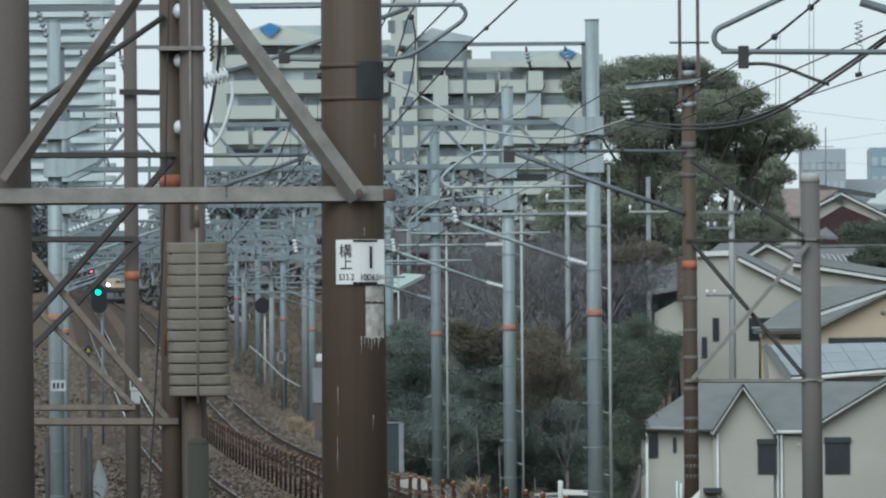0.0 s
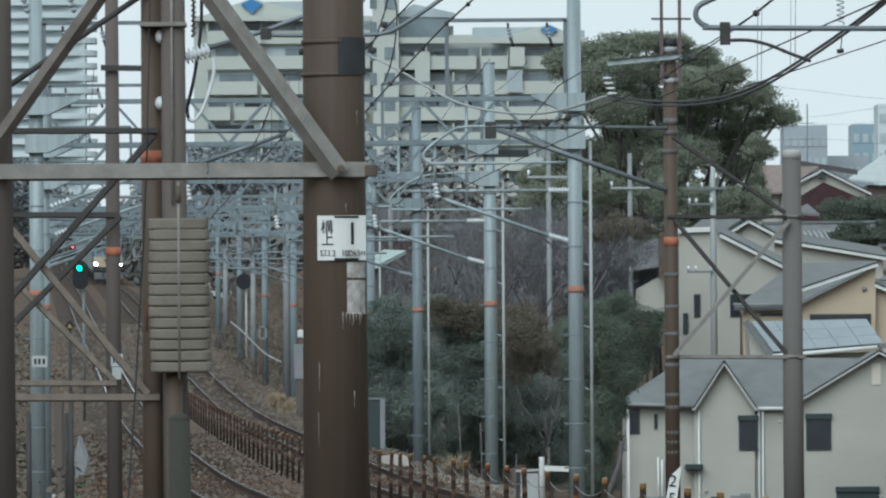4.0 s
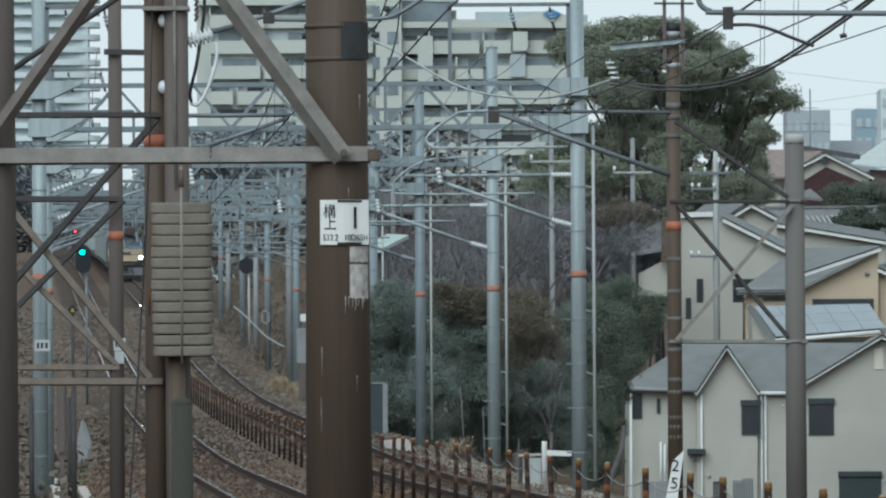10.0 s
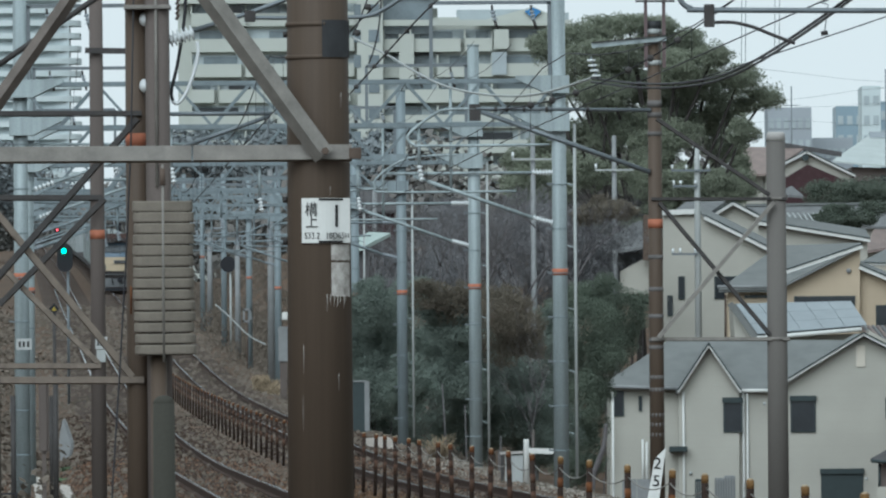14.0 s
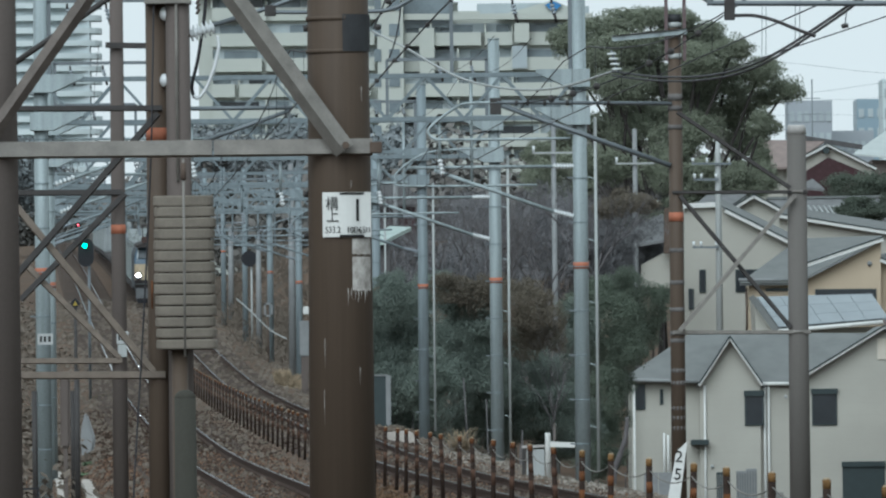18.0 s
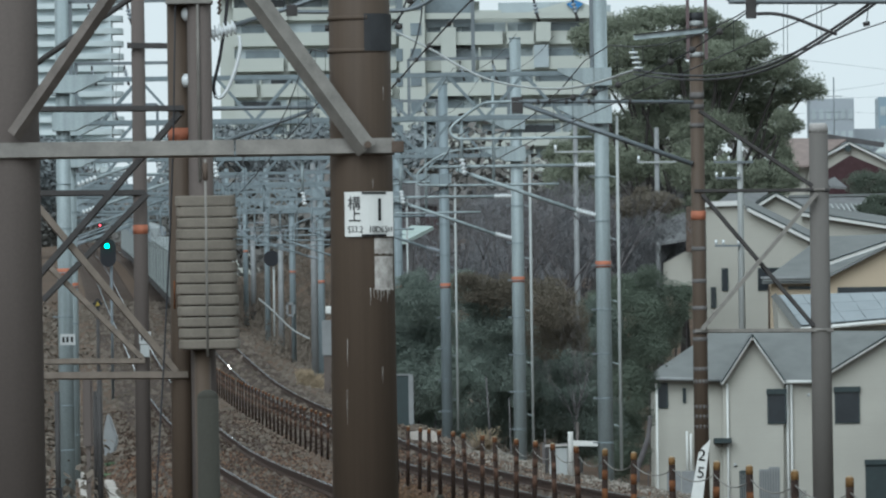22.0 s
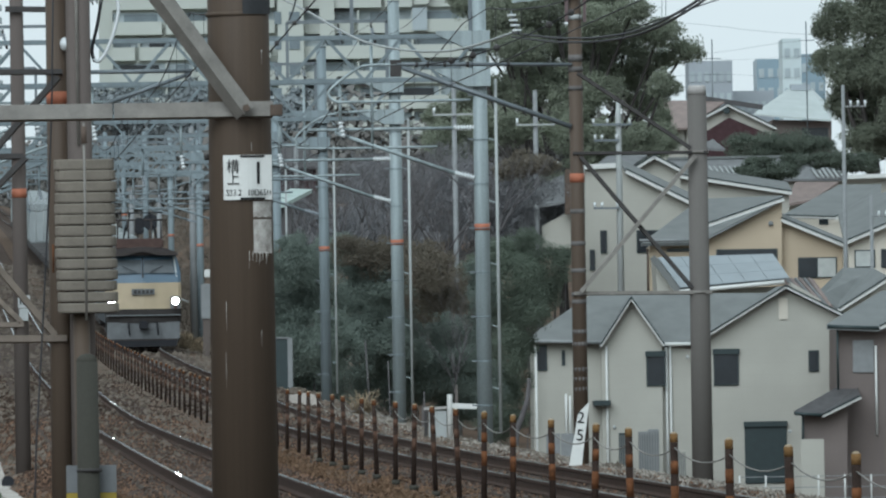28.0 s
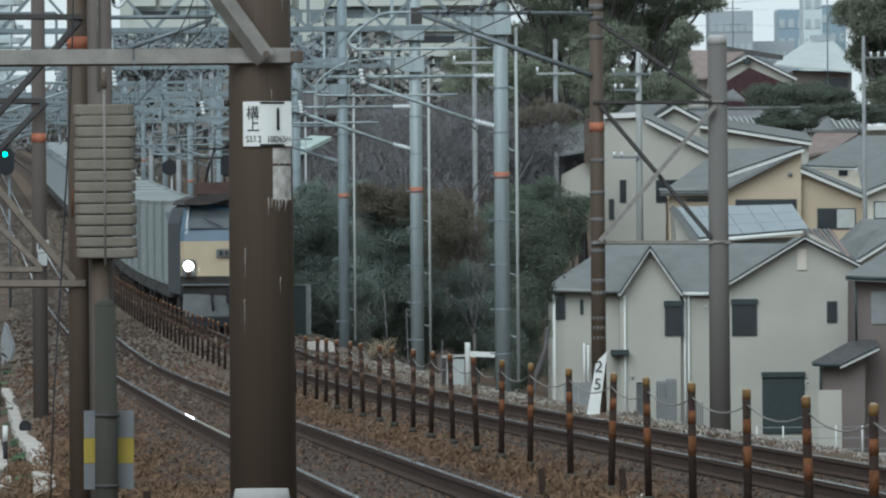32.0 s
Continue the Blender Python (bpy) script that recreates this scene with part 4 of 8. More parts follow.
def right_anchor():
    D = 150.0
    q_ = D / 130.0
    g = S(1417, 936, D)
    t = thing("anchor_pole_pair", (g.x - 0.7, D, g.z), "brown and grey anchor poles tied by steel X bracing", "railway pole")
    g.z = ground_z(g.x, D) - 0.05
    p = S(1412, 500, D)
    part("grey_pole", tube(B(), [(p.x, D, g.z - 0.2), (p.x, D, S(1412, 245, D).z)], 0.137 * q_, 28, 0.122 * q_), "pole_stone", t, "grey brown concrete pole with pale cap")
    part("cap", tube(B(), [(p.x, D, S(1412, 250, D).z), (p.x, D, S(1412, 238, D).z), (p.x, D, S(1412, 234, D).z)], 0.128 * q_, 28, 0.105 * q_), "concrete", t, "pale concrete cap")
    q = S(1198, 500, D)
    part("brown_pole", tube(B(), [(q.x, D, g.z - 0.2), (q.x, D, S(1198, 40, D).z)], 0.098 * q_, 24, 0.086 * q_), "brown_pole", t)
    part("orange_band", tube(B(), [(q.x, D, S(1198, 404, D).z), (q.x, D, S(1198, 388, D).z)], 0.0955 * q_, 24), "orange", t, "orange painted band")
    for y0, y1, m, nm in ((52, 37, "char", "dark_cap"), (61, 51, "conduit", "pale_band"), (116, 107, "conduit", "pale_band"), (190, 178, "wrap", "collar"), (208, 199, "wrap", "collar"), (241, 233, "wrap", "collar")):
        part(nm, tube(B(), [(q.x, D, S(1198, y0, D).z), (q.x, D, S(1198, y1, D).z)], 0.094 * q_, 24), m, t)
    for y in (455, 512, 560, 602, 615, 668, 690, 735, 752, 770):
        z = S(1198, y, D).z
        part("wire_wrap", tube(B(), [(q.x, D, z - 0.03), (q.x, D, z - 0.01), (q.x, D, z + 0.03)], 0.0965 * q_, 12), "wrap", t)
    # twin rods on top
    for x in (1180, 1212):
        a, b = S(x, 120, D - 0.1), S(x, -140, D - 0.1)
        a.x = b.x = S(x, 0, D).x
        part("top_rod", bar(B(), a, b, 0.05, 0.05), "rod_red", t)
    part("top_tie", bar(B(), S(1162, 2, D - 0.14), S(1232, 2, D - 0.14), 0.03, 0.03), "dark_steel", t)
    part("side_arm", bar(B(), S(1085, 80, D - 0.15), S(1217, 67, D - 0.15), 0.05, 0.085), "galv", t)
    part("arm_flange", bar(B(), S(1085, 75.5, D - 0.16), S(1217, 62.5, D - 0.16), 0.09, 0.014), "dark_steel", t)
    for a, b, w, m in (((1190, 352), (1430, 352), 0.04, "dark_steel"), ((1190, 600), (1435, 600), 0.05, "grey_steel"), ((1200, 210), (1400, 345), 0.05, "dark_steel"), ((1204, 358), (1400, 592), 0.052, "dark_steel"), ((1408, 358), (1203, 598), 0.052, "grey_steel")):
        off = 0.24 if a == (1408, 358) else 0.32 if a == (1200, 210) else 0.14
        part("brace", angle(B(), S(*a, D - off), S(*b, D - off), w, 0.008), m, t)
    for y in (352, 600):
        z = S(1415, y, D).z
        part("brace_band", tube(B(), [(p.x, D, z - 0.02), (p.x, D, z + 0.02)], 0.142 * q_, 24), "grey_steel", t)
    # cantilever toward the far track
    c = thing("cantilever", S(1190, 230, D), "long galvanised cantilever with loop shaped steady arm", "cantilever", "cantilevers")
    Dc = D - 0.1
    part("top_tube", tube(B(), [S(1190, 195, Dc), S(905, 192, Dc), S(880, 192, Dc)], 0.024 * q_, 8), "galv_dark", c)
    part("stay_tube", tube(B(), [S(1188, 305, Dc), S(890, 198, Dc)], 0.032 * q_, 8), "galv_dark", c)
    loop = [S(x, y, Dc) for x, y in ((1010, 256), (800, 258), (770, 256), (759, 246), (762, 236), (780, 220), (806, 202), (825, 194), (880, 192))]
    part("steady_arm", tube(B(), bend(loop), 0.021, 8), "galv", c)
    part("hinge", box(B(), S(868, 214, Dc - 0.02), S(888, 184, Dc + 0.02), 0.004), "dark_steel", c)
    for x in (915, 935, 965, 1005, 1078):
        pp = S(x, 193, Dc - 0.05)
        part("clamp", tube(B(), [pp - Vector((0.02, 0, 0)), pp + Vector((0.02, 0, 0))], 0.035 * q_, 8), "dark_steel", c)


def upper_right_arm():
    """Loop shaped pull-off arm high over the far track, close to the eye."""
    D = 92.0
    t = thing("pull_off_arm", S(1480, 10, D), "grey steel tube pull-off arm bent into a loop", "cantilever", "cantilevers")
    loop = [S(x, y, D) for x, y in ((1760, 20), (1300, 18), (1262, 15), (1246, 6), (1241, -8), (1248, -22), (1270, -33), (1360, -76), (1460, -120))]
    part("loop_tube", tube(B(), bend(loop), 0.025, 10), "galv_dark", t)
    part("arm_tube", tube(B(), [S(1500, -70, D), S(1760, 10, D)], 0.04, 10), "galv_dark", t)
    part("clip", box(B(), S(1284, 48, D - 0.03), S(1302, 8, D + 0.03), 0.004), "dark_steel", t)
    arc = [S(x, y, D) for x, y in ((1300, 40), (1335, 40), (1370, 48), (1405, 62), (1445, 77))]
    part("steady_rod", tube(B(), bend(arc), 0.016, 8), "dark_steel", t)


def upper_left_arm():
    D = 72.0
    t = thing("pull_off_arm", S(420, 0, D), "grey steel cantilever tubes with white ribbed insulator", "cantilever", "cantilevers")
    Dc = D - 0.05
    part("insulator", ribbed(B(), S(336, 70, Dc), S(381, 56, Dc), 0.056, 6), "porcelain", t, "white ribbed porcelain insulator")
    part("stay_tube", tube(B(), [S(376, 54, Dc), S(480, 22, Dc), S(560, -8, Dc), S(700, -60, Dc)], 0.017, 10), "galv_dark", t)
    loop = [S(x, y, Dc) for x, y in ((470, 30), (545, 31), (650, 30), (690, 27), (720, 14), (780, -26), (797, -40), (801, -52), (794, -62), (775, -66), (600, -64), (420, -62))]
    part("loop_tube", tube(B(), bend(loop), 0.015, 10), "galv_dark", t)
    part("clamp", box(B(), S(470, 38, Dc - 0.02), S(490, 18, Dc + 0.02), 0.004), "dark_steel", t)
    part("jumper_white", tube(B(), bend([S(x, y, Dc) for x, y in ((386, 72), (388, 95), (380, 130), (366, 165), (352, 182), (343, 178))]), 0.013, 8), "porcelain", t, "white sleeved jumper cable")
    part("jumper_black", tube(B(), bend([S(x, y, Dc) for x, y in ((362, -90), (366, -30), (364, 30), (352, 110), (341, 160), (345, 182))]), 0.012, 8), "wire", t)
    bm = B()
    for i in range(12):
        y = -70 + i * 9
        p = S(352, y, Dc)
        tube(bm, [p + Vector((0.012, 0, 0.02)), p + Vector((-0.012, 0, -0.02))], 0.010, 6)
    part("chain", bm, "rust_steel", t, "hanging chain")


def feeder_bar():
    """A level feeder bar high on the left with hanging insulators."""
    D = 104.0
    t = thing("feeder_bar", S(280, -62, D), "level grey steel bar with hanging feeder insulators", "feeder bar")
    part("bar", bar(B(), S(20, -59, D), S(620, -66, D), 0.06, 0.06), "galv_dark", t)
    for x, y in ((45, -58), (128, -59)):
        a = S(x, y + 6, D)
        part("hanging_insulator", ribbed(B(), a, S(x + 14, y + 50, D), 0.035, 5), "porcelain_dark", t)
        part("hanger", tube(B(), [S(x, y, D), a], 0.012, 6), "dark_steel", t)


def wires():
    def run(name, fx, z, d0, d1, r, label, sag=0.0, step=10, span=44):
        pts = []
        d = d0
        while d <= d1:
            u = ((d - 92) / span) % 1.0
            pts.append((fx(d), d, rail_z(d) + z - sag * 4 * u * (1 - u)))
            d += step
        ob = part(name, tube(B(), pts, r, 5), "wire", None)
        tagged(ob, label, "wire", "overhead wires")
    for fx in (down_x, up_x):
        run("contact_wire", fx, 5.1, 40, 900, 0.008, "thin dark overhead contact wire above a track")
        run("messenger_wire", fx, 6.0, 40, 900, 0.008, "sagging dark messenger wire above a track", 0.55, 5.5)
    for off, z in ((2.1, 8.25), (1.4, 8.3), (-6.0, 8.2), (-6.9, 8.2)):
        run("feeder_wire", lambda d, o=off: down_x(d) + o, z, 190, 900, 0.0055, "thin feeder wire on portal tops", 0.5, 5.5)
    ob = thing("dropper_wires", (down_x(120), 120, 6), "thin vertical dropper wires of the overhead line", "wire", "", "stuff")
    bm = B()
    for fx in (down_x, up_x):
        d = 112
        while d < 420:
            u = ((d - 92) / 44) % 1.0
            zt = rail_z(d) + 6.0 - 0.55 * 4 * u * (1 - u)
            tube(bm, [(fx(d), d, rail_z(d) + 5.1), (fx(d), d, zt)], 0.0035, 4)
            d += 5
    part("dropper", bm, "wire", ob)
    # heavy twin cable sagging in front of the large tree
    t = thing("jumper_cable", S(1300, 140, 100), "thick black sagging jumper cables", "cable")
    for dy in (0, 7):
        pts = [S(x, y + dy, d) for x, y, d in ((1085, 138, 122), (1120, 143, 120), (1170, 148, 117), (1230, 148, 114), (1290, 140, 111), (1340, 124, 108), (1390, 98, 104), (1440, 66, 100), (1500, 25, 96), (1570, -28, 92), (1640, -90, 88))]
        part("cable", tube(B(), bend(pts), 0.014, 8), "wire", t)
    st = thing("strain_insulator", S(1087, 132, 121), "stack of white porcelain disc insulators on the jumper cable", "insulator")
    for x, y in ((1084, 107), (1087, 116), (1090, 125), (1093, 134)):
        c = S(x, y, 121)
        part("disc", tube(B(), [c - Vector((0, 0, 0.012)), c + Vector((0, 0, 0.012))], 0.055, 14), "porcelain", st)
    part("pin", tube(B(), [S(1083, 100, 121), S(1096, 141, 121)], 0.012, 6), "galv_dark", st)
    t = thing("wire_clamp_string", S(900, 170, 150), "pale catenary jumper running to the anchor insulator", "cable")
    pts = [S(x, y, d) for x, y, d in ((660, 65, 150), (725, 98, 148), (770, 125, 145), (820, 150, 140), (880, 165, 135), (950, 170, 130), (1010, 162, 126), (1085, 138, 122))]
    part("cable", tube(B(), bend(pts), 0.016, 8), "conduit", t)
    t = thing("cross_wire", S(760, 90, 100), "dark stay wire with clamps slanting over the tracks", "wire")
    pts = [S(x, y, d) for x, y, d in ((655, 168, 130), (720, 95, 120), (790, 20, 110), (860, -45, 102), (930, -110, 95))]
    part("strand", tube(B(), bend(pts), 0.010, 6), "wire", t)
    for x, y in ((668, 153), (700, 117), (722, 92), (758, 54), (800, 10), (838, -24)):
        p = S(x, y, 115)
        bm = B()
        bmesh.ops.create_uvsphere(bm, u_segments=8, v_segments=6, radius=0.028, matrix=Matrix.Translation(p))
        part("clamp", bm, "dark_steel", t)
    t = thing("cross_wire", S(1340, 0, 112), "dark stay wire with round clamps against the sky", "wire")
    part("strand", tube(B(), bend([S(905, 196, 118), S(977, 186, 117), S(1057, 164, 116), S(1150, 124, 115), S(1237, 71, 114), S(1348, -8, 112), S(1412, -60, 108), S(1480, -115, 104)]), 0.008, 6), "wire", t)
    for x, y in ((977, 186), (1015, 177), (1057, 164), (1150, 124), (1189, 103), (1237, 71), (1348, -8), (1412, -60)):
        bm = B()
        bmesh.ops.create_uvsphere(bm, u_segments=8, v_segments=6, radius=0.04, matrix=Matrix.Translation(S(x, y, 112)))
        part("clamp", bm, "dark_steel", t)
    t = thing("coil_hanger", S(1500, -20, 98), "coiled grey hanger wire under the pull-off arm", "wire")
    c0 = S(1497, -36, 98)
    k = 98 / F
    helix = [c0 + Vector((6.5 * k * math.cos(q * 0.8), 6.5 * k * math.sin(q * 0.8), -q * 1.15 * k)) for q in range(40)]
    part("coil", tube(B(), helix, 0.0055, 5), "galv_dark", t)
    part("drop_rod", tube(B(), [helix[-1], S(1497, 58, 98)], 0.0055, 5), "galv_dark", t)
    part("clamp", tube(B(), [S(1491, 60, 98), S(1503, 58, 98)], 0.022, 8), "dark_steel", t)
    t = thing("contact_wire_span", S(1450, 80, 98), "thin contact wire with fine twin droppers against the sky", "wire")
    part("contact_strand", tube(B(), [S(1285, 137, 100), S(1372, 108, 99), S(1545, 51, 97), S(1680, 5, 95)], 0.0065, 5), "wire", t)
    for x, y0, y1 in ((1350, -20, 112), (1357, -20, 110), (1409, -90, 94), (1417, -90, 92)):
        part("dropper", tube(B(), [S(x + 1, y0, 99), S(x, y1, 99)], 0.003, 4), "galv_dark", t)
    t = thing("cantilever", S(440, 220, 160), "level and slanting galvanised tubes of a cantilever over the near track", "cantilever", "cantilevers")
    part("top_tube", tube(B(), [S(330, 201, 160), S(516, 200, 160)], 0.034, 8), "galv_dark", t)
    part("stay_tube", tube(B(), [S(360, 259, 160), S(514, 205, 160)], 0.032, 8), "galv_dark", t)
    part("end_bracket", tube(B(), bend([S(518, 196, 160), S(513, 212, 160), S(511, 245, 160)]), 0.018, 6), "galv_dark", t)
    t = thing("hanger_string", S(690, 0, 90), "dark hanger wires with round clamps", "wire")
    part("strand", tube(B(), bend([S(x, y, 88) for x, y in ((722, -75), (700, -45), (690, -10), (678, 25), (662, 62))]), 0.007, 6), "wire", t)
    part("strand", tube(B(), bend([S(x, y, 88) for x, y in ((706, -45), (712, -10), (709, 40), (700, 85), (690, 112))]), 0.007, 6), "wire", t)
    for x, y in ((704, -44), (689, 12), (670, 58)):
        bm = B()
        bmesh.ops.create_uvsphere(bm, u_segments=8, v_segments=6, radius=0.03, matrix=Matrix.Translation(S(x, y, 88)))
        part("clamp", bm, "dark_steel", t)


# ---- fence between the tracks ----
def fence():
    t = thing("post_fence", (spline(FENCE, 100), 100, -0.1), "row of dark rusty posts with orange bands and sagging rope", "fence")
    post = part("post", tube(B(), [(0, 0, -0.15), (0, 0, 0.80)], 0.030, 10), "black_orange", None)
    spans = ((0.74, 0.805), (0.50, 0.60), (0.26, 0.41))
    bands = [part("orange_band", tube(B(), [(0, 0, a), (0, 0, b)], 0.0308, 10), "tip_orange" if a > 0.7 else "post_orange", None) for a, b in spans]
    worn = [part("rusted_band", tube(B(), [(0, 0, a), (0, 0, b)], 0.0308, 10), "post_orange" if a > 0.7 else "post_rust", None) for a, b in spans]
    cap = part("pale_tip", tube(B(), [(0, 0, 0.80), (0, 0, 0.818)], 0.028, 10, 0.018), "straw", None)
    foot = part("foot", tube(B(), [(0, 0, -0.2), (0, 0, -0.142)], 0.05, 10), "post_grey", None)
    tips = []
    rg = random.Random(17)
    spots = [56.6, 61.5, 66.2, 71.4, 76.8, 81.8, 86.4, 92.3, 98.8, 104.1, 109.2, 114.5, 119.7, 124.5, 130.1, 134.7, 140.2, 144.7, 149.8, 154.4, 158.4, 163.9]
    while spots[-1] < 432:
        spots.append(spots[-1] + 5.0)
    for i, d in enumerate(spots):
        at = Vector((spline(FENCE, d), d, rail_z(d) - 0.03))
        new_post = post if i == 0 else new("post", post.data)
        new_post.parent, new_post.location = t, at - ORG[t]
        new_post.rotation_euler = (radians(rg.uniform(-1.5, 1.5)), radians(rg.uniform(-1.8, 1.8)), rg.uniform(0, 6))
        for b in (*(bands if d < 108 else worn), cap, *((foot,) if d < 150 else ())):
            o = b if not b.parent else new(b.name.split(".")[0], b.data)
            o.parent = new_post
        tips.append(at + Vector((0, 0, 0.70)))
    for a, b in list(zip(tips, tips[1:]))[:18]:
        pts = [a.lerp(b, u / 6) - Vector((0, 0, 0.34 * (u / 6) * (1 - u / 6))) for u in range(7)]
        part("rope", tube(B(), pts, 0.006, 5), "rope", t, "grey sagging rope")



def S2(x, y, d):
    """Dial readings of the second set-up of the instrument, turned to the right."""
    a, b = x - 784 + 175.4, y - 441 + 77.0
    return S(784 + a - 0.00929 * b, 441 + b + 0.00929 * a, d)


# ---- houses ----
def wall_prism(house, pts, d, depth, m, get=S, name="wall"):
    o = [(get(x, y, d).x, get(x, y, d).z) for x, y in pts]
    return part(name, prism(B(), o, d, d + depth), m, house)


def slope(house, pts, d, depth, rise, m, get=S, thick=0.12, name="roof"):
    """A roof slab along a rake line (two points), running back by depth and rising."""
    (x0, y0), (x1, y1) = pts
    a, b = get(x0, y0, d - 0.35), get(x1, y1, d - 0.35)
    c, e = b + Vector((0, depth, rise)), a + Vector((0, depth, rise))
    bm = B()
    lo = [bm.verts.new(p - Vector((0, 0, thick))) for p in (a, b, c, e)]
    hi = [bm.verts.new(p) for p in (a, b, c, e)]
    for k in range(4):
        bm.faces.new((lo[k], lo[(k + 1) % 4], hi[(k + 1) % 4], hi[k]))
    bm.faces.new(lo[::-1])
    bm.faces.new(hi)
    bmesh.ops.recalc_face_normals(bm, faces=bm.faces)
    return part(name, bm, m, house)


def quad_roof(house, pts, m, thick=0.12, name="roof"):
    """A roof slab through four points (world)."""
    bm = B()
    lo = [bm.verts.new(p - Vector((0, 0, thick))) for p in pts]
    hi = [bm.verts.new(p) for p in pts]
    n = len(pts)
    for k in range(n):
        bm.faces.new((lo[k], lo[(k + 1) % n], hi[(k + 1) % n], hi[k]))
    bm.faces.new(lo[::-1])
    bm.faces.new(hi)
    bmesh.ops.recalc_face_normals(bm, faces=bm.faces)
    return part(name, bm, m, house)


def fascia(house, p0, p1, d, get=S, w=0.15, m="trim"):
    w *= 0.68
    a, b = get(*p0, d - 0.42), get(*p1, d - 0.42)
    a.z -= w * 0.45
    b.z -= w * 0.45
    part("fascia", bar(B(), a, b, 0.07, w), m, house)
    a2, b2 = a + Vector((0, -0.03, w * 0.6)), b + Vector((0, -0.03, w * 0.6))
    part("roof_edge", bar(B(), a2, b2, 0.09, 0.05), "shutter", house)


def gutter(house, p0, p1, d, get=S, m="trim"):
    a, b = get(*p0, d - 0.5), get(*p1, d - 0.5)
    part("gutter", tube(B(), [a, b], 0.07, 8), m, house)


def downpipe(house, x, y0, y1, d, get=S, m="trim"):
    a, b = get(x, y0, d - 0.09), get(x, y1, d - 0.09)
    b.x = a.x
    part("downpipe", tube(B(), [a, b], 0.045, 8), m, house)


def window(house, x0, y0, x1, y1, d, get=S, frame="shutter", pane="glass", hood=True, split=False):
    a, b = get(x0, y1, d - 0.05), get(x1, y0, d)
    w = part("window", box(B(), (a.x, d - 0.06, a.z), (b.x, d + 0.02, b.z), 0.01), frame, house)
    t = 0.05
    xs = [(a.x + t, b.x - t)] if not split else [(a.x + t, (a.x + b.x) / 2 - 0.02), ((a.x + b.x) / 2 + 0.02, b.x - t)]
    for i, (u, v) in enumerate(xs):
        part("pane", box(B(), (u, d - 0.068, a.z + t), (v, d - 0.05, b.z - t)), pane if not (split and i) else "curtain", w)
    if hood:
        part("shutter_box", box(B(), (a.x - 0.03, d - 0.16, b.z - 0.16), (b.x + 0.03, d - 0.01, b.z + 0.05), 0.015), frame, w)


